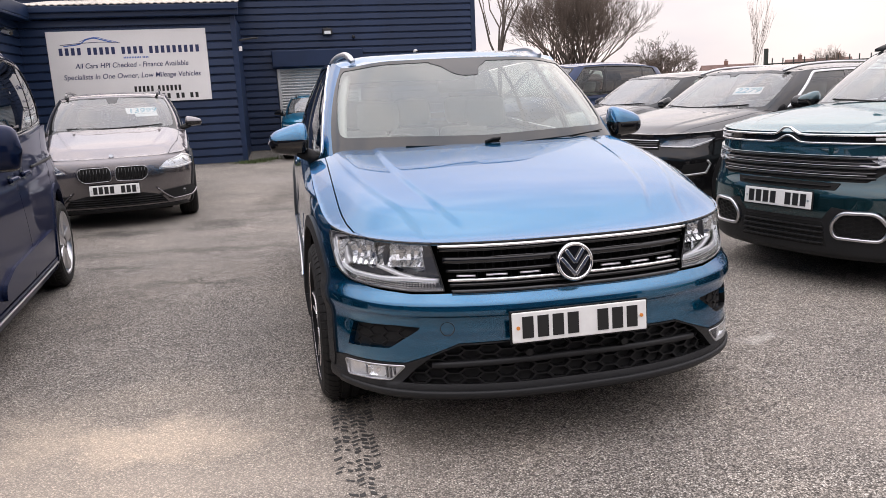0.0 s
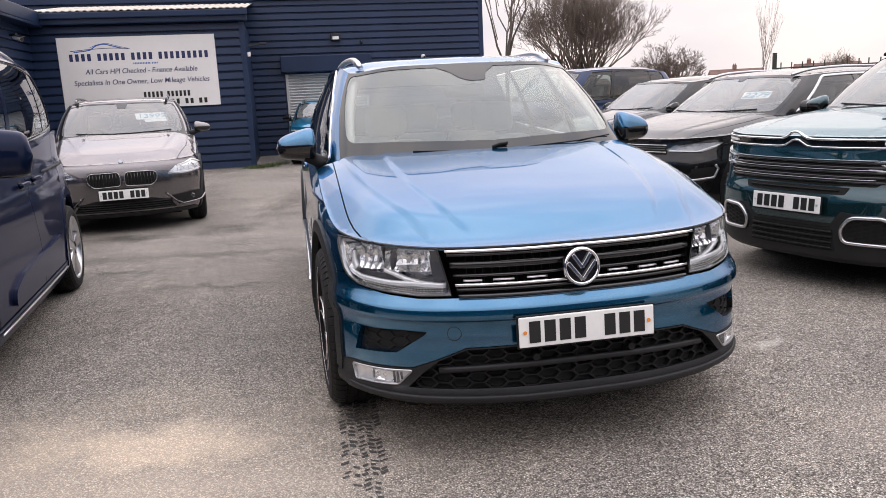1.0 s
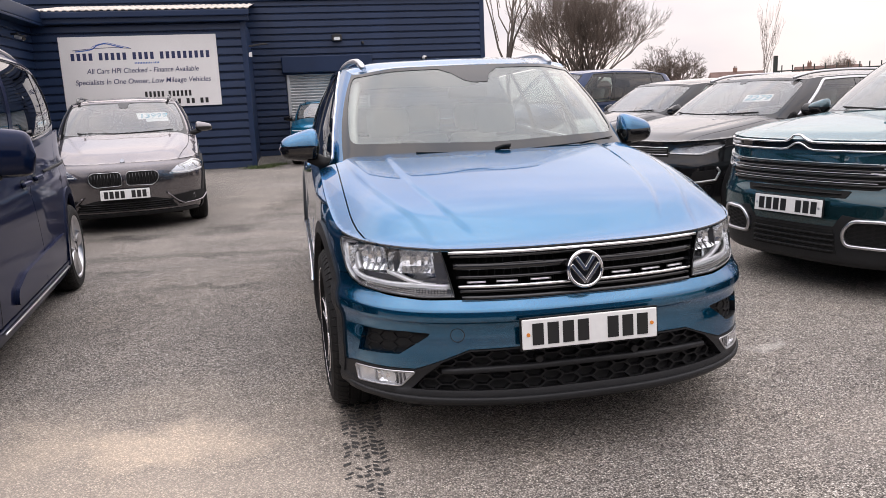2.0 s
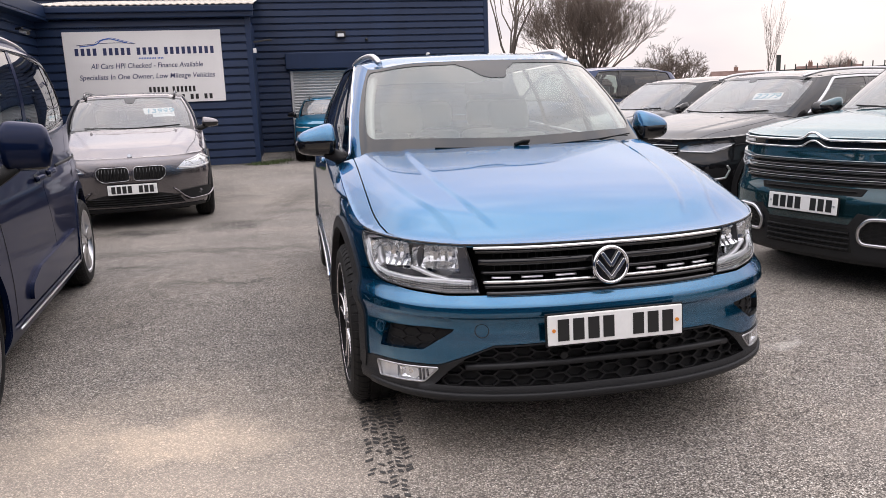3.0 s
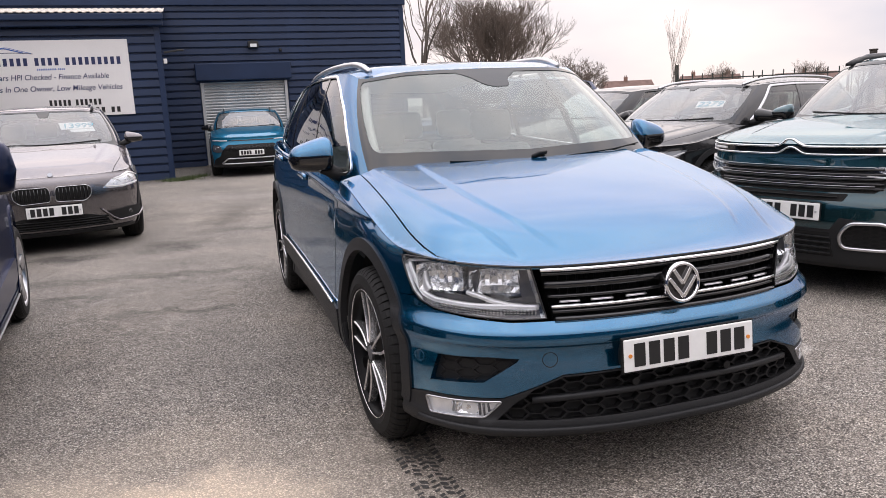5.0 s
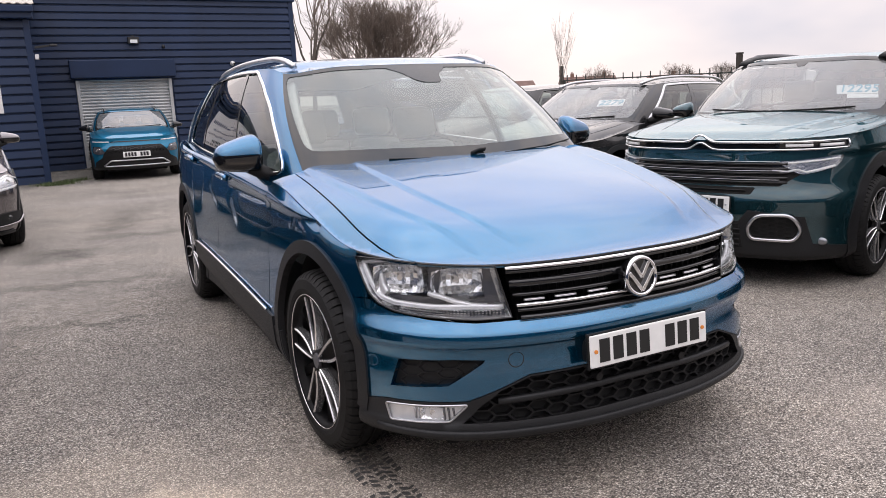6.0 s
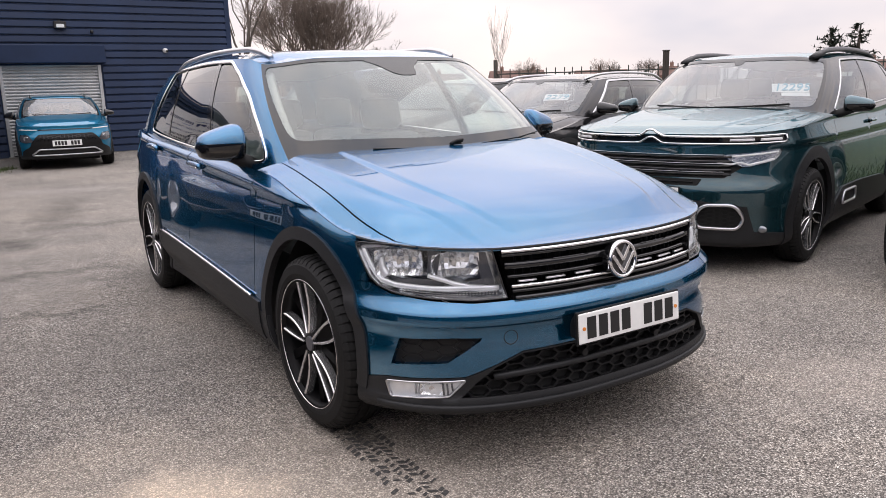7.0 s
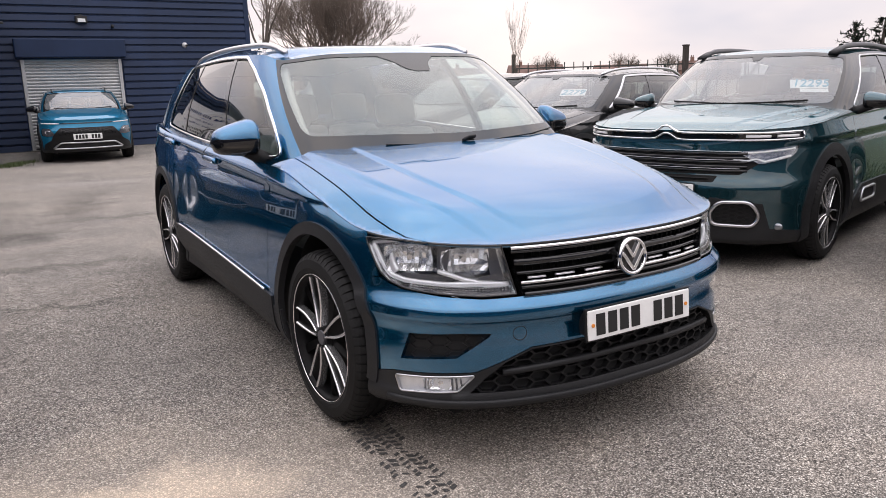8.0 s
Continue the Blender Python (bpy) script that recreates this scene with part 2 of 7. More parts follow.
class Plan:
    """Half a plan outline, from the front's middle round the corner to the tail's middle, by its length s; s < 0 is the other side."""
    def __init__(self, pts, n=60):
        p = np.array(pts, float)
        ext = np.vstack([[-p[1][0], p[1][1]], p, [-p[-2][0], p[-2][1]]])
        out, par = [], []
        for i in range(1, len(ext) - 2):
            a, b, c, d = ext[i - 1:i + 3]
            ts = np.linspace(0, 1, n, endpoint=False)
            ka, kb, kc = [max(np.linalg.norm(v) ** 0.5, 1e-6) for v in (b - a, c - b, d - c)]
            m1 = kb * ((b - a) / ka - (c - a) / (ka + kb) + (c - b) / kb)
            m2 = kb * ((c - b) / kb - (d - b) / (kb + kc) + (d - c) / kc)
            t = ts[:, None]
            out.append((2 * t ** 3 - 3 * t ** 2 + 1) * b + (t ** 3 - 2 * t ** 2 + t) * m1 + (-2 * t ** 3 + 3 * t ** 2) * c + (t ** 3 - t ** 2) * m2)
            par.append(i - 1 + ts)
        self.p = np.vstack(out + [p[-1:]])
        self.par = np.concatenate(par + [[len(p) - 1.0]])
        self.s = np.concatenate([[0], np.cumsum(np.linalg.norm(np.diff(self.p, axis=0), axis=1))])
        self.L = self.s[-1]
        t = np.gradient(self.p, axis=0)
        t /= np.linalg.norm(t, axis=1)[:, None]
        self.n = np.stack([t[:, 1], -t[:, 0]], 1)
        self.n[0], self.n[-1] = (0, -1), (0, 1)

    def at(self, s):
        a, sg = np.abs(s), np.where(np.asarray(s) < 0, -1.0, 1.0)
        return (np.interp(a, self.s, self.p[:, 0]) * sg, np.interp(a, self.s, self.p[:, 1]), np.interp(a, self.s, self.n[:, 0]) * sg, np.interp(a, self.s, self.n[:, 1]))

    def sx(self, x):
        k = int(np.argmax(self.p[:, 0]))
        return float(np.interp(abs(x), self.p[:k, 0], self.s[:k])) * (1 if x >= 0 else -1)

    def sy(self, y):
        return float(np.interp(y, self.p[:, 1], self.s))

    def of_par(self, t):
        return np.interp(t, self.par, self.s)


def resample(poly, h):
    out = []
    for a, b in zip(poly, poly[1:] + poly[:1]):
        k = max(1, int(math.ceil(math.hypot(b[0] - a[0], b[1] - a[1]) / h)))
        out += [(a[0] + (b[0] - a[0]) * i / k, a[1] + (b[1] - a[1]) * i / k) for i in range(k)]
    return out


def inside(pts, poly):
    x, y = pts[:, 0], pts[:, 1]
    c = np.zeros(len(pts), bool)
    for (x0, y0), (x1, y1) in zip(poly, poly[1:] + poly[:1]):
        hit = (y0 > y) != (y1 > y)
        c ^= hit & (x < (x1 - x0) * (y - y0) / ((y1 - y0) or 1e-12) + x0)
    return c


def rounded(poly, r, seg=5):
    """The polygon with its corners rounded."""
    out = []
    for i, p in enumerate(poly):
        a, b, c = Vector(poly[i - 1]), Vector(p), Vector(poly[(i + 1) % len(poly)])
        u, v = a - b, c - b
        k = min(r, u.length * 0.45, v.length * 0.45)
        p0, p1 = b + u.normalized() * k, b + v.normalized() * k
        for j in range(seg + 1):
            t = j / seg
            q = p0 * (1 - t) ** 2 + b * 2 * t * (1 - t) + p1 * t * t
            out.append((q.x, q.y))
    return out


from mathutils import geometry


def panel(name, parent, material, outline, fn, holes=(), h=0.045, depth=0.015, lift=0.0, label="", centre=(0, 2.2, 0.6), edge=None, lines=(), e=0.009):
    """A sheet over a flat outline with holes, bent onto the surface fn(u, v), its rim turned inwards."""
    loops = [resample(list(outline), edge or h * 0.7)] + [resample(list(q), edge or h * 0.7) for q in holes]
    pts, edges = [], []
    for lp in loops:
        k = len(pts)
        pts += lp
        edges += [(k + i, k + (i + 1) % len(lp)) for i in range(len(lp))]
    rim = np.array(pts)
    (u0, v0), (u1, v1) = rim.min(0), rim.max(0)
    gu, gv = np.meshgrid(np.arange(u0 + h / 2, u1, h), np.arange(v0 + h / 2, v1, h * 0.87))
    gu = gu + (np.arange(gu.shape[0]) % 2)[:, None] * h / 2
    g = np.stack([gu.ravel(), gv.ravel()], 1)
    if len(g):
        ok = inside(g, loops[0])
        for lp in loops[1:]:
            ok &= ~inside(g, lp)
        g = g[ok]
    if len(g):
        near = np.full(len(g), 1e9)
        for i in range(0, len(rim), 200):
            near = np.minimum(near, np.sqrt(((g[:, None] - rim[None, i:i + 200]) ** 2).sum(2)).min(1))
        g = g[near > h * 0.45]
    if lines:
        ex = []
        for ln_ in lines:
            for a, b in zip(ln_, ln_[1:]):
                k = max(1, int(math.hypot(b[0] - a[0], b[1] - a[1]) / (h * 0.6)))
                ex += [(a[0] + (b[0] - a[0]) * i / k, a[1] + (b[1] - a[1]) * i / k) for i in range(k)]
        ex = np.array(ex)
        ok = inside(ex, loops[0])
        for lp in loops[1:]:
            ok &= ~inside(ex, lp)
        ex = ex[ok]
        if len(ex):
            near = np.full(len(ex), 1e9)
            for i in range(0, len(rim), 200):
                near = np.minimum(near, np.sqrt(((ex[:, None] - rim[None, i:i + 200]) ** 2).sum(2)).min(1))
            ex = ex[near > 0.004]
        if len(ex) and len(g):
            far = np.full(len(g), 1e9)
            for i in range(0, len(ex), 200):
                far = np.minimum(far, np.sqrt(((g[:, None] - ex[None, i:i + 200]) ** 2).sum(2)).min(1))
            g = g[far > h * 0.4]
        if len(ex):
            g = np.vstack([g, ex])
    allp = [Vector(p) for p in pts] + [Vector((float(a), float(b))) for a, b in g]
    vv, _, ff, ov, _, _ = geometry.delaunay_2d_cdt(allp, edges, [], 0, 1e-7)
    uv = np.array([(v.x, v.y) for v in vv])
    tri = np.array([f[:3] for f in ff])
    cen = uv[tri].mean(1)
    ok = inside(cen, loops[0])
    for lp in loops[1:]:
        ok &= ~inside(cen, lp)
    tri = tri[ok]
    P = fn(uv[:, 0], uv[:, 1])
    N = np.cross(fn(uv[:, 0] + e, uv[:, 1]) - fn(uv[:, 0] - e, uv[:, 1]), fn(uv[:, 0], uv[:, 1] + e) - fn(uv[:, 0], uv[:, 1] - e))
    N /= np.maximum(np.linalg.norm(N, axis=1), 1e-9)[:, None]
    if ((P - np.array(centre)) * N).sum() < 0:
        N = -N
    P = P + N * lift
    fnm = np.cross(P[tri[:, 1]] - P[tri[:, 0]], P[tri[:, 2]] - P[tri[:, 0]])
    bad = (fnm * N[tri].mean(1)).sum(1) < 0
    tri[bad] = tri[bad][:, ::-1]
    faces = [tuple(int(i) for i in t) for t in tri]
    verts = [tuple(p) for p in P]
    nf = len(faces)
    if depth:
        cnt = {}
        for a, b, c in faces:
            for q in ((a, b), (b, c), (c, a)):
                cnt[q] = 1
        low = {}
        for (a, b) in list(cnt):
            if (b, a) not in cnt:
                for i in (a, b):
                    if i not in low:
                        low[i] = (len(verts), len(verts) + 1)
                        verts += [tuple(P[i]), tuple(P[i] - N[i] * depth)]
                faces.append((low[b][0], low[a][0], low[a][1], low[b][1]))
    me = bpy.data.meshes.new(name)
    me.from_pydata(verts, [], faces)
    me.materials.append(material)
    sm = [i < nf for i in range(len(faces))]
    me.polygons.foreach_set("use_smooth", sm)
    ln = np.zeros((len(me.loops), 3))
    li = np.zeros(len(me.loops), int)
    me.loops.foreach_get("vertex_index", li)
    top = li < len(P)
    ln[top] = N[li[top]]
    me.normals_split_custom_set([tuple(v) for v in ln])
    ob = new(name, me)
    ob.parent = parent
    return tagged(ob, label)


def ribbon(name, parent, material, pts, width, thick, fn=None, lift=0.0, closed=False, label="", up=None):
    """A strip of a rounded section along a line on the surface fn (or through points in space)."""
    pts = [tuple(p) for p in pts]
    if fn:
        a = np.array(pts, float)
        P = fn(a[:, 0], a[:, 1])
        e = 0.004
        N = np.cross(fn(a[:, 0] + e, a[:, 1]) - fn(a[:, 0] - e, a[:, 1]), fn(a[:, 0], a[:, 1] + e) - fn(a[:, 0], a[:, 1] - e))
        N /= np.maximum(np.linalg.norm(N, axis=1), 1e-9)[:, None]
        if ((P - np.array((0, 2.2, 0.6))) * N).sum() < 0:
            N = -N
    else:
        P = np.array(pts, float)
        N = np.tile(np.array(up or (0, 0, 1), float), (len(P), 1))
    T = np.gradient(P, axis=0)
    if closed:
        T = np.roll(P, -1, 0) - np.roll(P, 1, 0)
    T /= np.maximum(np.linalg.norm(T, axis=1), 1e-9)[:, None]
    B = np.cross(T, N)
    B /= np.maximum(np.linalg.norm(B, axis=1), 1e-9)[:, None]
    N = np.cross(B, T)
    P = P + N * lift
    sec = [(-0.5, -0.2), (-0.42, 0.75), (-0.2, 1.0), (0.2, 1.0), (0.42, 0.75), (0.5, -0.2)]
    verts, faces, k, n = [], [], len(sec), len(P)
    for p, nn, b in zip(P, N, B):
        verts += [tuple(p + b * width * i + nn * thick * j) for i, j in sec]
    for i in range(n if closed else n - 1):
        j = (i + 1) % n
        for q in range(k):
            r = (q + 1) % k
            faces.append((i * k + q, j * k + q, j * k + r, i * k + r))
    if not closed:
        faces += [tuple(range(k))[::-1], tuple((n - 1) * k + i for i in range(k))]
    ob = link(name, verts, faces, material, parent, label)
    bm = bmesh.new()
    bm.from_mesh(ob.data)
    bmesh.ops.recalc_face_normals(bm, faces=bm.faces)
    bm.to_mesh(ob.data)
    bm.free()
    return ob


def bent(pts, n=40):
    """Points along a broken line, close enough to follow a curved body."""
    d = np.concatenate([[0], np.cumsum([math.hypot(b[0] - a[0], b[1] - a[1]) for a, b in zip(pts, pts[1:])])])
    t = np.linspace(0, d[-1], n)
    return list(zip(np.interp(t, d, [p_[0] for p_ in pts]), np.interp(t, d, [p_[1] for p_ in pts])))


def lathe(profile, seg=48, axis="X"):
    """A ring turned from (radius, along) points round the x axis."""
    verts, faces, k = [], [], len(profile)
    for i in range(seg):
        a = 2 * math.pi * i / seg
        for r, t in profile:
            verts.append((t, r * math.cos(a), r * math.sin(a)))
    for i in range(seg):
        j = (i + 1) % seg
        for q in range(k - 1):
            faces.append((i * k + q, j * k + q, j * k + q + 1, i * k + q + 1))
    return verts, faces


def wallstrip(name, parent, material, outline, fn, d0, d1, label="", centre=(0, 2.2, 0.6)):
    """The side walls of an opening, from depth d0 to depth d1 under the surface."""
    pts = np.array(resample(list(outline), 0.03))
    P, e = fn(pts[:, 0], pts[:, 1]), 0.004
    N = np.cross(fn(pts[:, 0] + e, pts[:, 1]) - fn(pts[:, 0] - e, pts[:, 1]), fn(pts[:, 0], pts[:, 1] + e) - fn(pts[:, 0], pts[:, 1] - e))
    N /= np.maximum(np.linalg.norm(N, axis=1), 1e-9)[:, None]
    if ((P - np.array(centre)) * N).sum() < 0:
        N = -N
    n = len(P)
    vs = [tuple(v) for v in P - N * d0] + [tuple(v) for v in P - N * d1]
    return link(name, vs, [(i, (i + 1) % n, n + (i + 1) % n, n + i) for i in range(n)], material, parent, label, smooth=False)


def honeycomb(name, parent, material, outline, fn, pitch=0.045, squash=0.55, wall=0.006, depth=0.025, lift=0.0, centre=(0, 2.2, 0.6), grow=1.0):
    """A lattice of hexagonal cells over an outline on the surface fn."""
    o = np.array(outline)
    (u0, v0), (u1, v1) = o.min(0), o.max(0)
    du, dv = pitch * 0.75 * 1.35, pitch * squash
    cells, c = [], 0
    u = u0
    while u < u1 + du:
        v = v0 + (c % 2) * dv / 2
        while v < v1 + dv:
            cells.append((u, v))
            v += dv
        u += du
        c += 1
    cells = np.array(cells)
    ol = list(map(tuple, outline))
    cells = cells[inside(cells, [(u * grow, v) for u, v in ol])]
    vs, fs = [], []
    for cu, cv in cells:
        for k, (sc, d) in enumerate(((1.0, 0.0), (1.0 - 2 * wall / du, 0.0), (0.93 - 2 * wall / du, -depth))):
            for i in range(6):
                t = math.pi / 3 * i
                vs.append((cu + sc * du * 0.66 * math.cos(t), cv + sc * dv * 0.577 * math.sin(t), d))
        b = len(vs) - 18
        for i in range(6):
            j = (i + 1) % 6
            fs += [(b + i, b + j, b + 6 + j, b + 6 + i), (b + 6 + i, b + 6 + j, b + 12 + j, b + 12 + i)]
    a = np.array(vs)
    P, e = fn(a[:, 0], a[:, 1]), 0.004
    N = np.cross(fn(a[:, 0] + e, a[:, 1]) - fn(a[:, 0] - e, a[:, 1]), fn(a[:, 0], a[:, 1] + e) - fn(a[:, 0], a[:, 1] - e))
    N /= np.maximum(np.linalg.norm(N, axis=1), 1e-9)[:, None]
    if ((P - np.array(centre)) * N).sum() < 0:
        N = -N
    P = P + N * (a[:, 2] + lift)[:, None]
    return link(name, P, fs, material, parent, smooth=False)


def arc(cy, cz, r, a0, a1, n=28):
    return [(cy + r * math.cos(radians(a0 + (a1 - a0) * i / n)), cz + r * math.sin(radians(a0 + (a1 - a0) * i / n))) for i in range(n + 1)]


# ---- ground ----
def asphalt():
    """Worn car-park asphalt: stone chips in dark binder, dusty and damp patches, an old seam."""
    m = bpy.data.materials.new("worn_asphalt")
    m.use_nodes = True
    n, l = m.node_tree.nodes, m.node_tree.links
    b = n["Principled BSDF"]
    b.inputs["Roughness"].default_value = 0.88
    b.inputs["Specular IOR Level"].default_value = 0.3
    co = n.new("ShaderNodeTexCoord")

    def noise_of(scale, detail=4, rough=0.55):
        t = n.new("ShaderNodeTexNoise")
        t.inputs["Scale"].default_value, t.inputs["Detail"].default_value, t.inputs["Roughness"].default_value = scale, detail, rough
        l.new(co.outputs["Object"], t.inputs["Vector"])
        return t.outputs["Fac"]

    def ramp(src, *stops):
        r = n.new("ShaderNodeValToRGB")
        e = r.color_ramp.elements
        e[0].position, e[0].color = stops[0][0], (*stops[0][1], 1)
        e[1].position, e[1].color = stops[-1][0], (*stops[-1][1], 1)
        for p_, c_ in stops[1:-1]:
            e.new(p_).color = (*c_, 1)
        l.new(src, r.inputs[0])
        return r.outputs[0]

    def mix(kind, fac, a, c):
        x = n.new("ShaderNodeMixRGB")
        x.blend_type = kind
        for i, v in ((0, fac), (1, a), (2, c)):
            if isinstance(v, (int, float)):
                x.inputs[i].default_value = v
            elif isinstance(v, tuple):
                x.inputs[i].default_value = (*v, 1)
            else:
                l.new(v, x.inputs[i])
        return x.outputs[0]

    vo = n.new("ShaderNodeTexVoronoi")
    vo.inputs["Scale"].default_value = 165
    l.new(co.outputs["Object"], vo.inputs["Vector"])
    sep = n.new("ShaderNodeSeparateColor")
    l.new(vo.outputs["Color"], sep.inputs[0])
    chips = ramp(sep.outputs[0], (0.0, (0.080, 0.073, 0.066)), (0.25, (0.23, 0.210, 0.188)), (0.62, (0.380, 0.348, 0.308)), (0.90, (0.55, 0.51, 0.46)), (1.0, (0.80, 0.77, 0.71)))
    gap = ramp(vo.outputs["Distance"], (0.0, (1, 1, 1)), (0.38, (0.94, 0.94, 0.94)), (0.70, (0.25, 0.25, 0.25)))
    col = mix("MULTIPLY", 0.9, chips, gap)
    fine = ramp(noise_of(420, 3), (0.3, (0.65, 0.65, 0.65)), (0.7, (1.3, 1.3, 1.3)))
    col = mix("MULTIPLY", 0.8, col, fine)
    broad = ramp(noise_of(1.1, 6, 0.62), (0.34, (0.82, 0.82, 0.82)), (0.5, (0.97, 0.97, 0.97)), (0.68, (1.13, 1.11, 1.08)))
    col = mix("MULTIPLY", 1.0, col, broad)
    speck = ramp(noise_of(38, 6, 0.75), (0.36, (0.86, 0.86, 0.86)), (0.5, (1.0, 1.0, 1.0)), (0.64, (1.13, 1.125, 1.11)))
    col = mix("MULTIPLY", 1.0, col, speck)
    patch = ramp(noise_of(8, 8, 0.8), (0.38, (0.87, 0.87, 0.87)), (0.5, (1.0, 1.0, 1.0)), (0.62, (1.12, 1.115, 1.10)))
    col = mix("MULTIPLY", 1.0, col, patch)
    big = ramp(noise_of(0.25, 3), (0.35, (0.86, 0.86, 0.87)), (0.65, (1.16, 1.14, 1.12)))
    col = mix("MULTIPLY", 1.0, col, big)
    # soft-edged stains and one painted pool of light: x, y, radii, turn, tone, strength
    warp = n.new("ShaderNodeTexNoise")
    warp.inputs["Scale"].default_value, warp.inputs["Detail"].default_value = 3.0, 5
    l.new(co.outputs["Object"], warp.inputs["Vector"])
    wv = n.new("ShaderNodeVectorMath")
    wv.operation = "MULTIPLY_ADD"
    l.new(warp.outputs["Color"], wv.inputs[0])
    wv.inputs[1].default_value = (0.7, 0.7, 0.0)
    l.new(co.outputs["Object"], wv.inputs[2])
    for x, y, rx, ry, tone, k in STAINS_AND_LIGHT:
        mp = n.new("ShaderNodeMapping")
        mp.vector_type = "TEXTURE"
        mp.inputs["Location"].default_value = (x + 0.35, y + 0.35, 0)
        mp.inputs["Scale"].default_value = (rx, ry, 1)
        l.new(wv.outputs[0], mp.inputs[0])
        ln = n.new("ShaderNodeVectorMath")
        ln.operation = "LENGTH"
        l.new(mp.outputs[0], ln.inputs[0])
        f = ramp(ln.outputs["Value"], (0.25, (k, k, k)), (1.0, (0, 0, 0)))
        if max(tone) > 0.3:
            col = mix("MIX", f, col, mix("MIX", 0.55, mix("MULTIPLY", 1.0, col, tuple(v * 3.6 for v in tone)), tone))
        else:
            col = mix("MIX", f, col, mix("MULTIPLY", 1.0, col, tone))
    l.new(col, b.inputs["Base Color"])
    bp = n.new("ShaderNodeBump")
    bp.inputs["Strength"].default_value, bp.inputs["Distance"].default_value = 0.5, 0.005
    l.new(gap, bp.inputs["Height"])
    l.new(bp.outputs[0], b.inputs["Normal"])
    return m


# the broad pale ellipse at (-1.4, 2.5) paints in the brighter-lit left ground
STAINS_AND_LIGHT = [
    (-1.20, 2.80, 0.42, 0.26, (0.58, 0.515, 0.435), 0.75), (-1.75, 2.75, 0.5, 0.3, (0.50, 0.45, 0.385), 0.6), (-0.8, 2.35, 0.7, 0.3, (0.36, 0.335, 0.31), 0.4), (-1.5, 2.3, 0.8, 0.4, (0.36, 0.335, 0.31), 0.4), (-1.4, 2.5, 1.9, 1.1, (0.40, 0.36, 0.31), 0.8), (-2.3, 6.9, 1.4, 0.16, (0.26, 0.26, 0.26), 0.45), (-1.9, 5.6, 0.7, 0.10, (0.27, 0.27, 0.27), 0.4), (-1.6, 9.3, 1.2, 0.2, (0.27, 0.27, 0.27), 0.4), (-3.0, 6.2, 0.5, 0.12, (0.26, 0.26, 0.26), 0.5),
    (1.60, 3.80, 0.14, 0.09, (0.46, 0.45, 0.43), 0.7), (1.9, 2.6, 0.9, 0.5, (0.34, 0.31, 0.28), 0.4),
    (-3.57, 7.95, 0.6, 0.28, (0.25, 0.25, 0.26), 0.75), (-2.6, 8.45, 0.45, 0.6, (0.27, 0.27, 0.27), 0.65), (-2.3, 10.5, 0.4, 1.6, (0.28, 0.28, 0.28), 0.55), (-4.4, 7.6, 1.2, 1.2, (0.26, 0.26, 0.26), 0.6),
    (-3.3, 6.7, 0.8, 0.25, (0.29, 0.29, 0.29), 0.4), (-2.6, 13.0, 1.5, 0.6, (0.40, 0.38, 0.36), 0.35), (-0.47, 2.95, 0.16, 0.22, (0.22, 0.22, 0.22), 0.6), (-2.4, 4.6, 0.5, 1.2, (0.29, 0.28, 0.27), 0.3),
]
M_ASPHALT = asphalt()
M_GRASS = mat("grass_blades", (0.055, 0.080, 0.022), 0.8, grain=0.4, gscale=20, blotch=0.3)
M_TURF = mat("turf", (0.038, 0.055, 0.018), 0.95, grain=0.4, gscale=30, blotch=0.35, blscale=0.7, bump=0.5, bscale=60)
M_MARK = mat("tyre_mark", (0.045, 0.043, 0.041), 0.8, grain=0.4, gscale=80)
bm = bmesh.new()
bmesh.ops.create_grid(bm, x_segments=40, y_segments=40, size=400)
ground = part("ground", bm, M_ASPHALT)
tagged(ground, "worn grey asphalt car park with dusty patches", kind="structure")


def tread_mark(x0, y0, x1, y1, width, label):
    """Damp prints of tread blocks on the asphalt."""
    rnd = random.Random(5)
    d = Vector((x1 - x0, y1 - y0, 0))
    ln, d = d.length, d.normalized()
    e = Vector((-d.y, d.x, 0))
    vs, fs = [], []
    k = 0.0
    while k < ln:
        for lane in range(5):
            if rnd.random() < 0.12 + 0.35 * k / ln:
                continue
            c = Vector((x0, y0, 0.0025)) + d * (k + rnd.uniform(-0.006, 0.006)) + e * ((lane - 2) * width / 5 + rnd.uniform(-0.006, 0.006))
            a, w = rnd.uniform(0.006, 0.013), rnd.uniform(0.010, 0.018)
            sl = 0.5 if lane % 2 else -0.5
            b = len(vs)
            vs += [c + d * i * a + e * j * w + d * j * sl * w for i, j in ((-1, -1), (1, -0.8), (0.8, 1), (-1, 0.9))]
            fs.append((b, b + 1, b + 2, b + 3))
        k += 0.036
    tagged(link("tyre_mark", vs, fs, M_MARK, None, label, smooth=False, kind="stuff"), category="tyre mark")


tread_mark(-0.47, 3.12, -0.30, 2.15, 0.18, "dark tread prints of a tyre on asphalt")

# ---- buildings ----
M_SIDING = mat("navy_cladding", (0.0105, 0.0250, 0.066), 0.42, grain=0.08, gscale=60, blotch=0.16, blscale=1.5, spec=0.35)
M_SIDEDARK = mat("navy_trim", (0.0105, 0.0250, 0.066), 0.40, grain=0.08, blotch=0.12, spec=0.35)
M_ROOFSHEET = mat("weathered_roof_sheet", (0.46, 0.42, 0.37), 0.7, grain=0.2, gscale=30, blotch=0.35, blscale=3, bump=0.2)
M_SHUTTER = mat("shutter_grey", (0.50, 0.51, 0.51), 0.45, 0.3, grain=0.06, blotch=0.12, blscale=2)
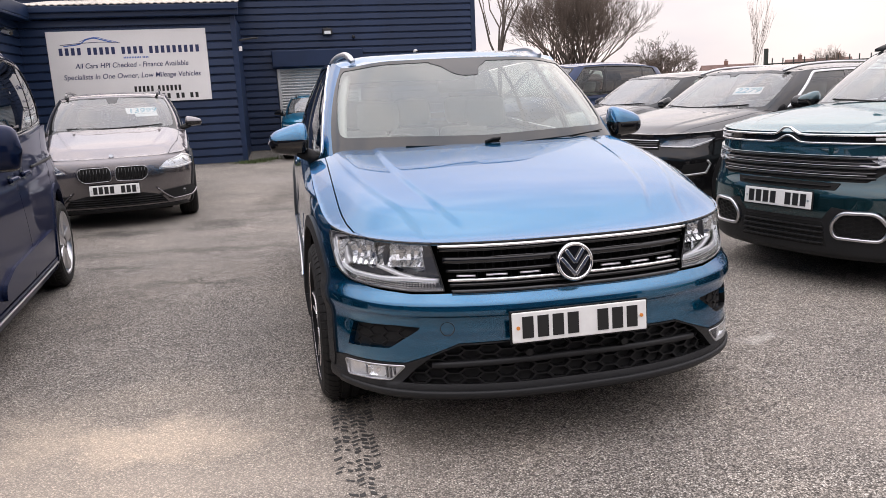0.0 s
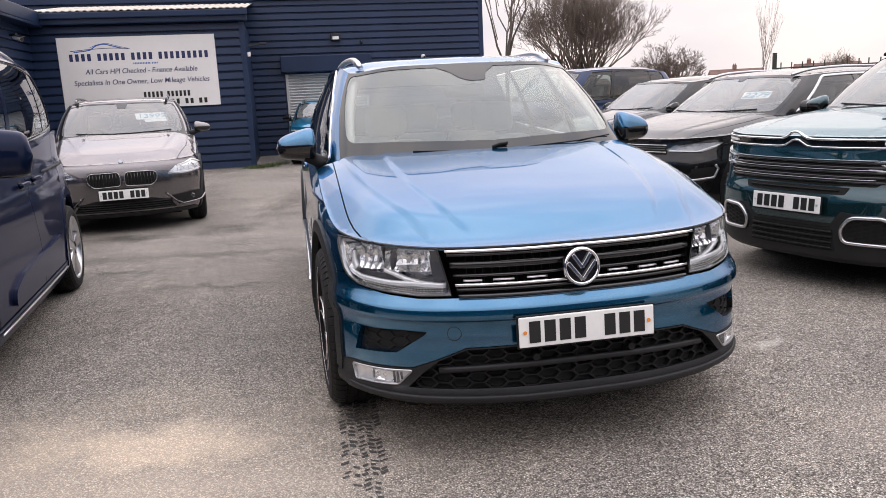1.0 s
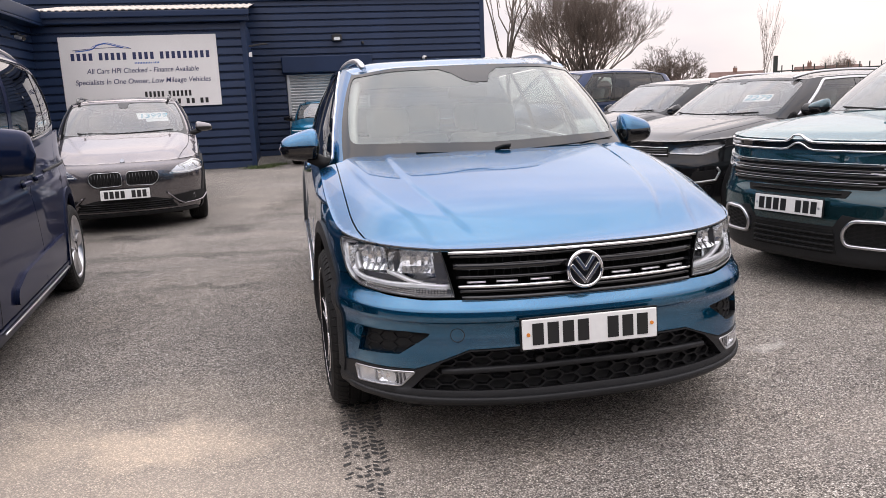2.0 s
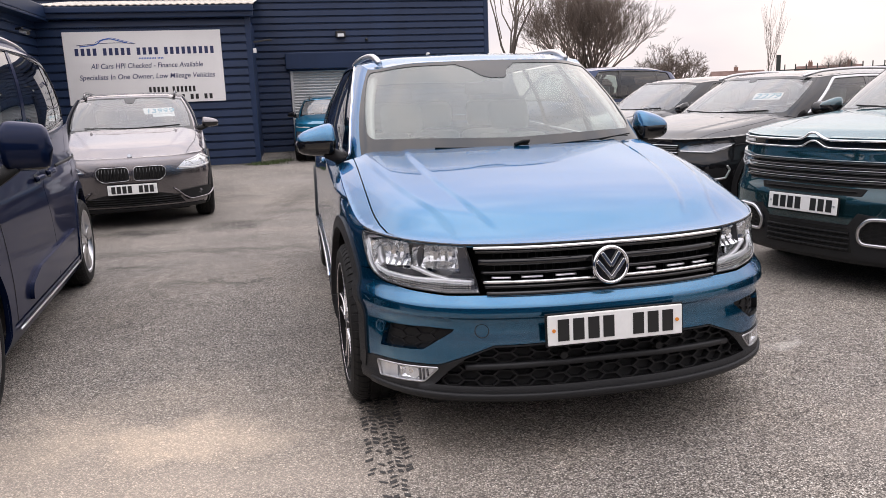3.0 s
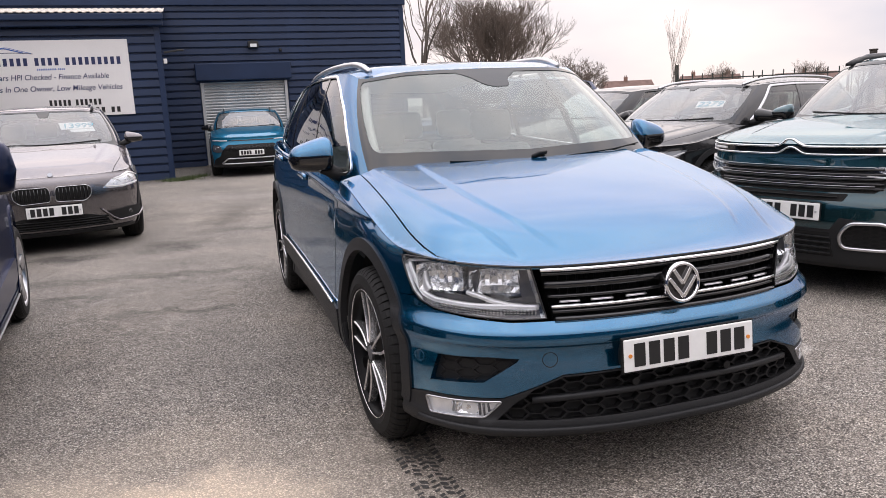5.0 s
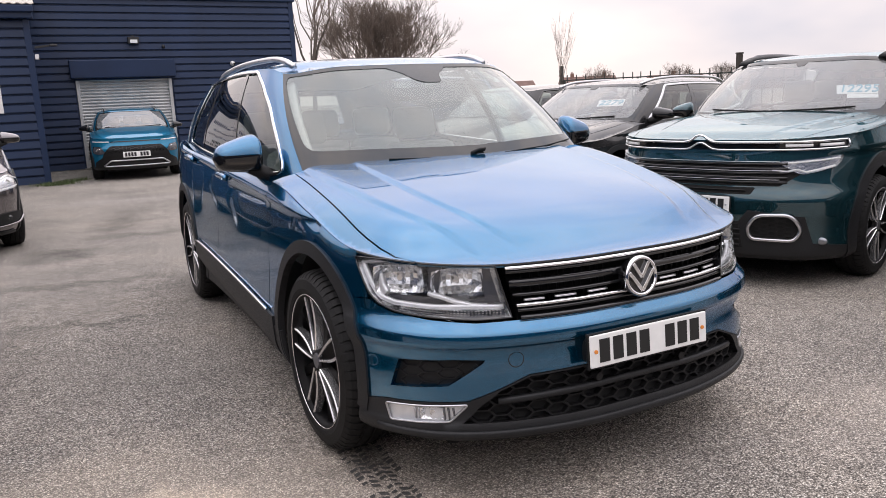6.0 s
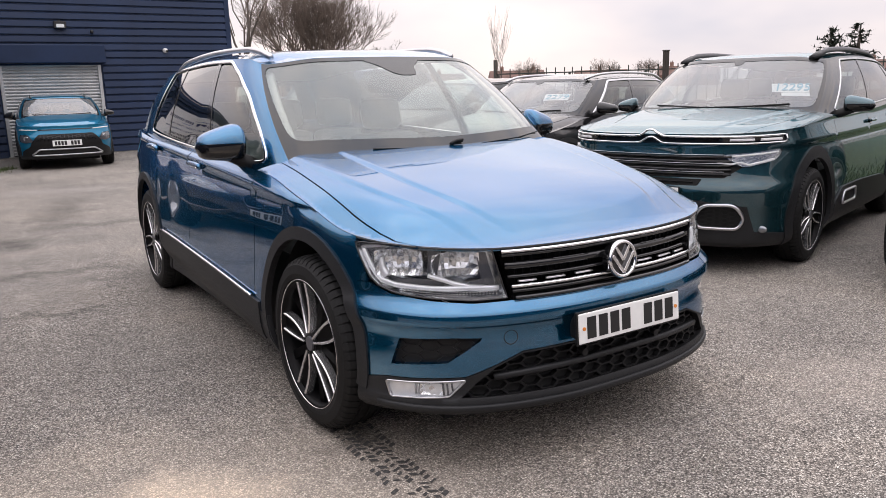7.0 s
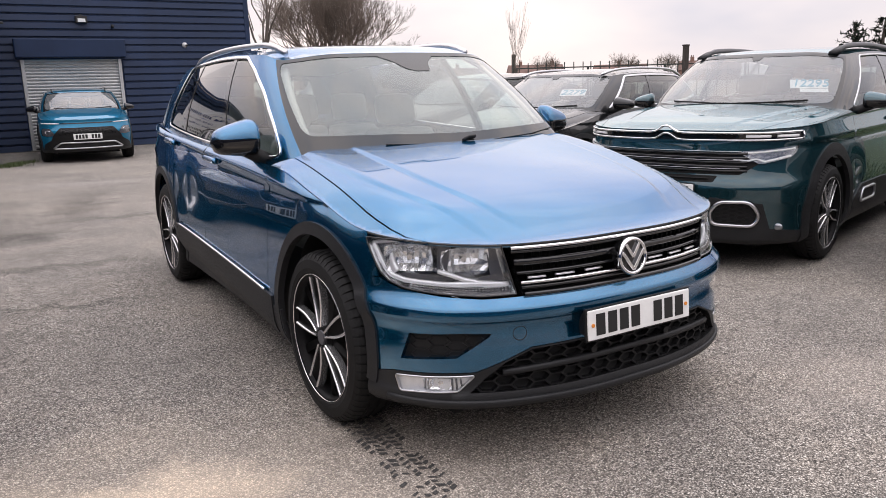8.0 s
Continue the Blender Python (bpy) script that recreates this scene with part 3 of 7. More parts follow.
M_SIGN = mat("sign_white", (0.76, 0.75, 0.74), 0.4, grain=0.02, blotch=0.04, blscale=1)
M_NAVYINK = mat("navy_ink", (0.02, 0.03, 0.10), 0.5)
M_BLUEINK = mat("blue_ink", (0.04, 0.12, 0.42), 0.5)
M_CONC = mat("concrete_edge", (0.22, 0.21, 0.19), 0.9, grain=0.2, gscale=30, blotch=0.3, bump=0.3, bscale=60)
M_BLACKM = mat("black_metal", (0.015, 0.015, 0.016), 0.5, grain=0.2)
M_WHITEP = mat("white_plastic", (0.72, 0.72, 0.71), 0.4, grain=0.03)
BR = 12.0
PITCH = 0.178
board_cache = {}


def board_mesh(length):
    """One cladding board: a flat face with a folded lower lip that hangs over the next one."""
    key = round(length, 3)
    if key not in board_cache:
        sec = [(0.0, 0.0), (-0.048, 0.001), (-0.053, 0.012), (-0.038, 0.134), (-0.026, 0.147), (-0.001, 0.151), (-0.001, PITCH)]
        vs = [(x, y, z) for x in (0, length) for y, z in sec]
        k = len(sec)
        fs = [(i, k + i, k + i + 1, i + 1) for i in range(k - 1)]
        me = bpy.data.meshes.new("board")
        me.from_pydata(vs, [], fs)
        me.materials.append(M_SIDING)
        board_cache[key] = me
    return board_cache[key]


def cladding(wall, spans):
    """Rows of boards on the wall's face (its local y = 0): spans of x0, x1, z0, z1."""
    for x0, x1, z0, z1 in spans:
        for i in range(int(round((z1 - z0) / PITCH))):
            b = new("board", board_mesh(x1 - x0))
            b.parent = wall
            b.location = (x0, 0, z0 + i * PITCH)


def structure(name, bm, material, m, label):
    o = part(name, bm, material)
    o.matrix_world = m
    return tagged(o, label, kind="structure")


MM = pose(-3.2, 20.95, 0, 0, 0, BR)
bm = bmesh.new()
box(bm, -11, -1.22, 0.004, 0.2, 0, 4.12)
box(bm, 1.0, 4.28, 0.004, 0.2, 0, 4.12)
box(bm, -1.22, 1.0, 0.004, 0.2, 2.2, 4.12)
box(bm, 4.10, 4.28, 0.2, 14, 0, 4.12)
wall_main = structure("wall_main", bm, M_SIDEDARK, MM, "navy blue horizontal metal cladding wall")
cladding(wall_main, [(-11, 4.24, PITCH * 12 + 0.01, PITCH * 23 + 0.01), (-4.2, -1.26, 0.01, PITCH * 12 + 0.01), (1.04, 4.24, 0.01, PITCH * 12 + 0.01)])
part("corner_trim", boxed(4.18, 4.31, -0.055, 0.10, 0, 4.15, 0.01), M_SIDEDARK, wall_main)
part("roof_trim", boxed(-11, 4.36, -0.11, 0.12, 4.06, 4.22, 0.015), M_SIDEDARK, wall_main)
part("base_edge", boxed(-4.2, 4.3, -0.05, 0.0, 0, 0.03, 0.006), M_CONC, wall_main)
structure("roof_main", boxed(-11, 4.3, 0.02, 14, 4.13, 4.2, 0), M_ROOFSHEET, MM, "flat workshop roof")

# roller shutter, its guides and the box over it
shutter = thing("roller_shutter", MM, "pale grey closed steel roller shutter door", "shutter")
sec = [(0.07, 0), (0.036, 0.012), (0.028, 0.035), (0.036, 0.056), (0.07, 0.066), (0.07, 0.075)]
slat = link("shutter_slat", [(x, y, z) for x in (-1.14, 0.92) for y, z in sec], [(q, 6 + q, 7 + q, 1 + q) for q in range(5)], M_SHUTTER, shutter, smooth=False)
slat.location.z = 0.01
for i in range(1, 29):
    o = new("shutter_slat", slat.data)
    o.parent = shutter
    o.location.z = 0.01 + i * 0.075
for x in (-1.22, 0.92):
    part("guide_rail", boxed(x, x + 0.08, -0.03, 0.08, 0, 2.2, 0.008), M_SHUTTER, shutter)
part("shutter_hood", boxed(-1.32, 1.10, -0.26, 0.0, 2.19, 2.62, 0.02), M_SIDEDARK, shutter, "navy sheet metal shutter box")
part("bottom_rail", boxed(-1.14, 0.92, 0.02, 0.07, 0.0, 0.06, 0.006), M_BLACKM, shutter)

flood = thing("flood_light", MM @ Matrix.Translation((0.19, -0.04, 3.07)), "small floodlight on the blue cladding wall", "lamp")
part("housing", boxed(-0.13, 0.13, -0.14, 0.0, -0.08, 0.09, 0.012), M_BLACKM, flood)
part("lens", boxed(-0.085, 0.085, -0.150, -0.142, -0.060, 0.02, 0.004), M_PAPER, flood)
part("bracket", boxed(-0.03, 0.03, -0.02, 0.02, 0.06, 0.13, 0.004), M_BLACKM, flood)
sens = thing("motion_detector", MM @ Matrix.Translation((0.88, -0.04, 2.93)), "small dark sensor on the cladding wall", "sensor")
bm = bmesh.new()
ball(bm, (0, -0.05, 0), 0.04, 0.05, 0.05, 12)
part("sensor_head", bm, M_BLACKM, sens, smooth=True)
dome = thing("security_camera", MM @ Matrix.Translation((2.57, -0.035, 2.49)), "white turret security camera on the wall", "camera")
bm = bmesh.new()
cyl(bm, (0, 0, 0), (0, -0.05, 0), 0.065, 0.06, 20)
part("camera_base", bm, M_WHITEP, dome)
bm = bmesh.new()
ball(bm, (0.0, -0.07, 0), 0.055, 0.055, 0.055, 16)
part("camera_ball", bm, M_WHITEP, dome, smooth=True)
bm = bmesh.new()
cyl(bm, (0.018, -0.11, -0.014), (0.022, -0.126, -0.018), 0.028, 0.028, 16)
part("camera_lens", bm, M_GLOSSB, dome)

# low annex with the sign, and the wing that comes forward beside it
AM = pose(-4.47, 17.1, 0, 0, 0, BR)
annex = structure("wall_annex", boxed(-4.4, -0.03, 0.004, 3.55, 0, 3.26, 0), M_SIDEDARK, AM, "navy blue horizontal metal cladding annex")
cladding(annex, [(-4.4, -0.08, 0.01, PITCH * 18 + 0.01)])
part("corner_trim", boxed(-0.10, 0.02, -0.05, 0.10, 0, 3.22, 0.01), M_SIDEDARK, annex)
part("fascia", boxed(-4.5, 0.10, -0.22, -0.02, 3.20, 3.43, 0.02), M_SIDEDARK, annex)
part("gutter", boxed(-4.5, 0.12, -0.30, -0.225, 3.31, 3.44, 0.02), M_SIDEDARK, annex)
part("base_edge", boxed(-4.4, 0.03, -0.05, 0.0, 0, 0.03, 0.006), M_CONC, annex)
vs, fs = [], []
for i in range(130):
    x = -4.5 + i * 0.036
    h = 0.016 if i % 4 in (1, 2) else 0.0
    vs += [(x, -0.30, 3.462 + h), (x, 3.5, 4.0 + h), (x, -0.30, 3.445 + h)]
fs = [(i * 3, i * 3 + 3, i * 3 + 4, i * 3 + 1) for i in range(129)] + [(i * 3 + 2, i * 3 + 5, i * 3 + 3, i * 3) for i in range(129)]
roof_annex = link("roof_annex", vs, fs, M_ROOFSHEET, None, "weathered pale corrugated sheet roof", smooth=False, kind="structure")
roof_annex.matrix_world = AM

WM = AM @ pose(-4.4, 0, 0, 0, 0, -90)
wing = structure("wall_wing", boxed(0, 7.5, -4, -0.004, 0, 3.25, 0), M_SIDEDARK, AM @ pose(-4.4, 0, 0, 0, 0, -90), "navy blue cladding wing of the sales building")
wing.matrix_world = AM @ pose(-4.4, 0.0, 0, 0, 0, -90)
for i in range(18):
    b = new("board", board_mesh(7.4))
    b.parent = wing
    b.matrix_basis = Matrix.Translation((7.4, 0.0, 0.01 + i * PITCH)) @ pose(0, 0, 0, 0, 0, 180)
part("fascia", boxed(-0.1, 7.6, 0.0, 0.34, 3.22, 3.48, 0.02), M_SIDEDARK, wing)
part("soffit", boxed(-0.1, 7.6, 0.0, 0.33, 3.17, 3.22, 0.01), M_SIDEDARK, wing)
structure("roof_wing", boxed(0, 7.6, -4, 0.2, 3.46, 3.52, 0), M_ROOFSHEET, wing.matrix_world.copy(), "low sheet roof of the sales wing")

# added unseen walls close the yard behind and beside the camera, blocking low sky
structure("sky_block_south", boxed(-13, 17, -0.2, 0, 0, 4.0, 0), M_SIDEDARK, pose(0, -9.5, 0), "unseen plain navy wall added across the yard to block low sky light")
structure("sky_block_west", boxed(-0.2, 0, -9.3, 8.5, 0, 3.4, 0), M_SIDEDARK, pose(-9.8, 0, 0), "unseen plain navy wall added beside the yard to block low sky light")


def bullet_camera(m, label):
    c = thing("security_camera", m, label, "camera")
    bm = bmesh.new()
    cyl(bm, (0, 0, 0), (0.0, -0.20, -0.05), 0.038, 0.042, 18)
    part("camera_body", bm, M_WHITEP, c, smooth=False)
    bm = bmesh.new()
    cyl(bm, (0, -0.19, -0.048), (0, -0.215, -0.054), 0.036, 0.036, 18)
    part("camera_lens", bm, M_GLOSSB, c)
    part("camera_arm", boxed(-0.02, 0.02, -0.06, 0.12, 0.03, 0.07, 0.006), M_BLACKM, c)
    part("camera_hood", boxed(-0.045, 0.045, -0.24, -0.02, 0.038, 0.05, 0.004, pose(0, 0, 0, 12)), M_BLACKM, c)


bullet_camera(AM @ Matrix.Translation((-4.20, -1.5, 2.86)) @ pose(0, 0, 0, 0, 0, 55), "pale bullet security camera under the eaves")
arm = thing("wall_arm", AM @ Matrix.Translation((0.06, 0.02, 2.66)), "short grey bracket on the annex corner", "bracket")
part("bracket_arm", boxed(0, 0.34, -0.02, 0.02, -0.01, 0.03, 0.006, pose(0, 0, 0, 0, -8)), M_BLACKM, arm)
part("bracket_head", boxed(0.26, 0.40, -0.04, 0.04, 0.03, 0.07, 0.01), M_BLACKM, arm)
part("junction_box", boxed(-0.02, 0.05, -0.05, 0.03, -0.22, -0.12, 0.006), M_WHITEP, arm)


# ---- sign board ----
def words(name, text, parent, material, x, y, z, size, width=None, centre=False, turn=(90, 0, 0)):
    """Real letters from the built-in font as a thin mesh; width: the length they are set to."""
    cu = bpy.data.curves.new(name, "FONT")
    cu.body, cu.size, cu.extrude, cu.offset, cu.align_x = text, size, 0.002, size * 0.007, "CENTER" if centre else "LEFT"
    cu.shear = 0.18
    tmp = new(name, cu)
    bpy.context.view_layer.update()
    me = bpy.data.meshes.new_from_object(tmp.evaluated_get(bpy.context.evaluated_depsgraph_get()))
    bpy.data.objects.remove(tmp)
    me.materials.clear()
    me.materials.append(material)
    o = new(name, me)
    o.parent = parent
    s = 1.0
    if width:
        xs = [v.co.x for v in me.vertices]
        s = width / (max(xs) - min(xs))
    o.matrix_basis = pose(x, y, z, *turn) @ Matrix.Diagonal((s, 1, 1, 1))
    return o


SX0, SX1, SZ0, SZ1 = -3.85, -0.63, 1.43, 2.95
sign = thing("sign_board", AM @ Matrix.Translation((0, -0.04, 0)), "white rectangular dealer sign board on blue cladding", "sign")
part("board_panel", boxed(SX0, SX1, -0.03, 0.0, SZ0, SZ1, 0.004), M_SIGN, sign)
W_, H_ = SX1 - SX0, SZ1 - SZ0
sx = lambda f: SX0 + W_ * f
sz = lambda f: SZ1 - H_ * f


def letter_bars(f0, f1, fy, h, word_lengths, material, fill=0.58):
    total = sum(word_lengths) + 0.7 * (len(word_lengths) - 1)
    unit = (f1 - f0) * W_ / total
    x = sx(f0)
    for k in word_lengths:
        for i in range(k):
            part("sign_bar", boxed(x + unit * i + unit * (1 - fill) / 2, x + unit * (i + 1) - unit * (1 - fill) / 2, -0.034, -0.029, sz(fy) - h / 2, sz(fy) + h / 2), material, sign, "plain dark bar in place of a letter")
        x += unit * (k + 0.7)


letter_bars(0.06, 0.955, 0.275, 0.15, (4, 5, 4, 9), M_NAVYINK)
letter_bars(0.46, 0.62, 0.375, 0.035, (11, 4), M_BLUEINK)
words("sign_line", "All Cars HPI Checked - Finance Available", sign, M_NAVYINK, sx(0.155), -0.031, sz(0.505), 0.15, W_ * 0.715)
words("sign_line", "Specialists In One Owner, Low Mileage Vehicles", sign, M_NAVYINK, sx(0.075), -0.031, sz(0.655), 0.15, W_ * 0.865)
letter_bars(0.50, 0.81, 0.815, 0.12, (5, 6), M_PLATEINK)
letter_bars(0.30, 0.92, 0.925, 0.11, (13, 2, 2), M_PLATEINK)
for pts, wd, m_ in (([(0.08, 0.185), (0.20, 0.165), (0.33, 0.155), (0.45, 0.172)], 0.012, M_NAVYINK), ([(0.10, 0.20), (0.20, 0.175), (0.24, 0.12), (0.29, 0.10), (0.34, 0.125), (0.40, 0.16)], 0.022, M_BLUEINK), ([(0.20, 0.145), (0.25, 0.105), (0.30, 0.088), (0.36, 0.12), (0.44, 0.165)], 0.010, M_BLUEINK)):
    xs = pchip([p_[0] for p_ in pts], [p_[1] for p_ in pts])
    f = np.linspace(pts[0][0], pts[-1][0], 24)
    ribbon("sign_curve", sign, m_, [(sx(a), -0.031, sz(float(xs(a)))) for a in f], wd, 0.003, up=(0, -1, 0))


# ---- cars ----
class Top:
    """A crowned top sheet (bonnet or roof) that rolls down to an edge line."""
    def __init__(self, edge, zc, crown, roll):
        self.e, self.zc, self.k, self.w, self.extra = edge, zc, crown, roll, None

    def __call__(self, x, y):
        x, y = np.asarray(x, float), np.asarray(y, float)
        e = self.e
        d2 = (x[:, None] - e[None, :, 0]) ** 2 + (y[:, None] - e[None, :, 1]) ** 2
        i = np.clip(d2.argmin(1), 1, len(e) - 2)
        best, ez = np.full(len(x), 1e9), np.zeros(len(x))
        for j in (i - 1, i):
            a, b = e[j], e[j + 1]
            ab = b[:, :2] - a[:, :2]
            k = np.clip(((x - a[:, 0]) * ab[:, 0] + (y - a[:, 1]) * ab[:, 1]) / np.maximum((ab ** 2).sum(1), 1e-12), 0, 1)
            dd = np.hypot(x - a[:, 0] - k * ab[:, 0], y - a[:, 1] - k * ab[:, 1])
            m = dd < best
            best, ez = np.where(m, dd, best), np.where(m, a[:, 2] + k * (b[:, 2] - a[:, 2]), ez)
        t = np.clip(best / self.w, 0, 1)
        g = 1 - (1 - t) ** 2
        z = self.zc(y) - self.k * x * x
        if self.extra:
            z = z + self.extra(x, y)
        return np.stack([x, y, ez * (1 - g) + z * g], 1)


class Car:
    def __init__(self, root, coat, spec):
        self.root, self.coat, self.q = root, coat, spec
        q = spec
        self.plan = Plan(q["plan"])
        self.ff, self.fs = pchip(*q["front"]), pchip(*q["side"])
        self.fr = pchip(*q.get("rear", q["side"]))
        p = self.plan
        self.sa, self.sb = p.sx(q.get("fx", 0.62)), p.sy(q.get("fy", 0.95))
        self.sc, self.sd = p.sy(q["L"] - 0.9), p.sy(q["L"] - 0.25)
        self.ze = pchip([p.sy(y) if y > q["ysw"] else p.sx(x) for x, y, _ in q["edge"]], [z for _, _, z in q["edge"]])
        self.e0, self.roll, self.rake = q.get("e0", 0.055), q.get("roll", 0.10), q.get("rake", 0.0)
        s = np.linspace(-p.sy(q["cowl"] + 0.5), p.sy(q["cowl"] + 0.5), 1201)
        self.hood = Top(self.ring(s, self.ze(np.abs(s))), pchip(*q["hood"]), q.get("crown", 0.05), q.get("hroll", 0.2))
        self.gb, self.gt = Plan([v[:2] for v in q["gbase"]]), Plan([v[:2] for v in q["gtop"]])
        n = np.arange(len(q["gbase"]))
        self.gbz, self.gtz = pchip(n, [v[2] for v in q["gbase"]]), pchip(n, [v[2] for v in q["gtop"]])
        a = np.linspace(-self.gb.L, self.gb.L, 1201)
        self.roof = Top(self.green(a, np.full(1201, 0.5)), pchip(*q["roof"]), q.get("rcrown", 0.06), 0.22)

    def ring(self, s, z):
        s, z = np.asarray(s, float), np.asarray(z, float)
        a = np.abs(s)
        x, y, nx, ny = self.plan.at(s)

        def prof(zz):
            f = step(self.sa, self.sb, a)
            zs = zz - self.rake * (np.clip(y, 0.5, 4.0) - 1.0)
            r = step(self.sc, self.sd, a)
            return (1 - r) * ((1 - f) * self.ff(zz) + f * self.fs(zs)) + r * self.fr(zz)
        ze = self.ze(a)
        t = np.clip((z - ze + self.roll) / self.roll, 0, 1.2)
        ins = prof(np.minimum(z, ze)) + (self.e0 - prof(ze)) * t * t
        return np.stack([x - nx * ins, y - ny * ins, z], 1)

    def green(self, a, h):
        """The glasshouse: along its foot by a, up by h from 0 to 0.5."""
        a, h = np.asarray(a, float), np.asarray(h, float)
        t = np.interp(np.abs(a), self.gb.s, self.gb.par)
        bx, by, nx, ny = self.gb.at(a)
        tx, ty, _, _ = self.gt.at(self.gt.of_par(t) * np.where(a < 0, -1, 1))
        w = h / 0.5
        k = self.q.get("bulge", 0.03) * 4 * np.clip(w, 0, 1) * (1 - np.clip(w, 0, 1))
        return np.stack([bx + (tx - bx) * w + nx * k, by + (ty - by) * w + ny * k, self.gbz(t) + (self.gtz(t) - self.gbz(t)) * w], 1)

    def ga(self, par):
        return float(self.gb.of_par(par))

    def mirror(self, poly):
        return [(-u, v) for u, v in poly][::-1]

    def both(self, name, material, poly, fn=None, **k):
        hs = k.pop("holes", ())
        out = []
        for q, hh in ((poly, hs), (self.mirror(poly), [self.mirror(v) for v in hs])):
            out.append(panel(name, self.root, material, q, fn or self.ring, holes=hh, **k))
        return out

    def shell(self):
        q, p, R = self.q, self.plan, self.root
        yf, yr, ra, hz, zb = q["yf"], q["yr"], q["ra"], q["rw"] + q.get("lift", 0.035), q["zb"]
        sf, sr = p.sy(yf), p.sy(yr)
        low = math.degrees(math.asin((zb - hz) / ra))
        G = 0.003
        d1, d2 = p.sy(q["door1"]), p.sy(q["door2"])
        dend = sr - ra * math.cos(radians(low)) - 0.02 if q.get("d3") is None else p.sy(q["d3"])
        zt = lambda s: float(self.ze(abs(s)))
        along = lambda a, b, n=14: [(a + (b - a) * i / n, zt(a + (b - a) * i / n) - 0.002) for i in range(n + 1)]
        seam = q["seam"]           # height where wing meets bumper
        aS = math.degrees(math.asin((seam - hz) / ra))
        sS = sf - ra * math.cos(radians(aS))
        shx = q["lamp_out"]        # plan length at the lamp's outer corner
        rows = lambda a, b: [[(s_, float(z_ + self.rake * (np.clip(self.plan.at(np.array([s_]))[1][0], 0.5, 4.0) - 1.0))) for s_ in np.linspace(a, b, 60)] for z_ in q.get("crease", ())] + [[(s_, zt(s_) - o_) for s_ in np.linspace(a, b, 60)] for o_ in (0.008, 0.02, 0.036, 0.058)]
        flip = lambda rr: [[(-u, v) for u, v in ln_] for ln_ in rr]

        def sides(name, poly, a, b):
            rr = rows(a, b)
            panel(name, R, self.coat, poly, self.ring, lines=rr)
            panel(name, R, self.coat, self.mirror(poly), self.ring, lines=flip(rr))
        # wing
        poly = [(sf - ra * math.cos(radians(aS)), seam)] + [(sf - ra * math.cos(radians(t)), hz + ra * math.sin(radians(t))) for t in np.linspace(aS, 180 - low, 26)]
        poly += [(d1 - G, zb)] + along(d1 - G, shx) + [(shx + 0.002, seam)]
        sides("front_wing", poly, shx, d1)
        # doors
        zd = q.get("zdoor", zb + 0.12)
        sides("front_door", [(d1 + G, zd)] + [(d2 - G, zd)] + along(d2 - G, d1 + G), d1, d2)
        back = [(sr - ra * math.cos(radians(t)), hz + ra * math.sin(radians(t))) for t in np.linspace(max(low, math.degrees(math.asin((zd - hz) / ra))), 62, 12)]
        d3 = back[-1][0] + 0.10
        sides("rear_door", [(d2 + G, zd)] + [(u - G, v) for u, v in back] + along(d3 - G, d2 + G), d2, d3)
        # hind quarter round to the tail
        mid = p.L
        poly = [(d3 + G, zt(d3) - 0.002)] + [(back[-1][0] + G, back[-1][1])] + [(sr - ra * math.cos(radians(t)), hz + ra * math.sin(radians(t))) for t in np.linspace(64, 180 - low, 18)]
        poly += [(mid, zb)] + along(mid, d3 + G)
        sides("rear_quarter", poly, d3, d3 + 1.0)
        # sill
        clad = q.get("clad", M_CLAD)
        self.both("sill", clad, [(sf + ra * math.cos(radians(low)), zb)] + [(sr - ra * math.cos(radians(low)), zb), (sr - ra * 0.97, zd - 0.006), (sf + ra * 0.97, zd - 0.006)], lift=0.006)
        for side in (1, -1):
            for c in (sf, sr):
                aw = q.get("archw", 0.05)
                t0 = q.get("arch0", low + 2) if c == sf else low + 2
                o_ = [(side * (c - (ra + aw) * math.cos(radians(t))), hz + (ra + aw) * math.sin(radians(t))) for t in np.linspace(t0, 180 - low, 34)]
                i_ = [(side * (c - (ra - 0.004) * math.cos(radians(t))), hz + (ra - 0.004) * math.sin(radians(t))) for t in np.linspace(180 - low, t0, 34)]
                panel("arch_trim", R, q.get("archmat", clad), o_ + i_, self.ring, lift=0.010, depth=0.03, h=0.03)
        # glasshouse
        ga = self.ga
        A0, A1 = ga(q["pA0"]), ga(q["pA1"])   # screen edge, side window's start
        wt = q.get("wstop", 0.47)
        A2 = A0 + q.get("wsflare", 0.05)
        self.screen = [(-A0, -0.006), (A0, -0.006), (A2, wt), (-A2, wt)]
        panel("windscreen", R, q.get("ws", M_WS), rounded(self.screen, 0.05), self.green, depth=0, h=0.06)
        band = [(-A0 - 0.02, -0.03), (A0 + 0.02, -0.03), (A2 + 0.012, wt + 0.012), (-A2 - 0.012, wt + 0.012)]
        panel("screen_surround", R, M_FRIT, band, self.green, [rounded([(-A0 + 0.022, q.get("frit", 0.022)), (A0 - 0.022, q.get("frit", 0.022)), (A2 - 0.016, wt - 0.006), (-A2 + 0.016, wt - 0.006)], 0.06)], depth=0.006, lift=0.003, h=0.06)
        wA, wB, wC, wD = q.get("win") or (A1, ga(q["pB"]), ga(q["pC"]), ga(q["pD"]))
        zt0, zt1 = 0.035, q.get("wtop", 0.455)
        slant = q.get("slant", (0.30, 0.06))
        wins = []
        fe = q.get("fedge") or [(wA, zt0), (wA + slant[1], 0.20), (wA + slant[0] * 0.5, zt1)]
        f0 = [(wB - 0.035, zt0), (wB - 0.035, zt1)] + [(u + 0.012, min(v, zt1)) for u, v in fe[::-1]]
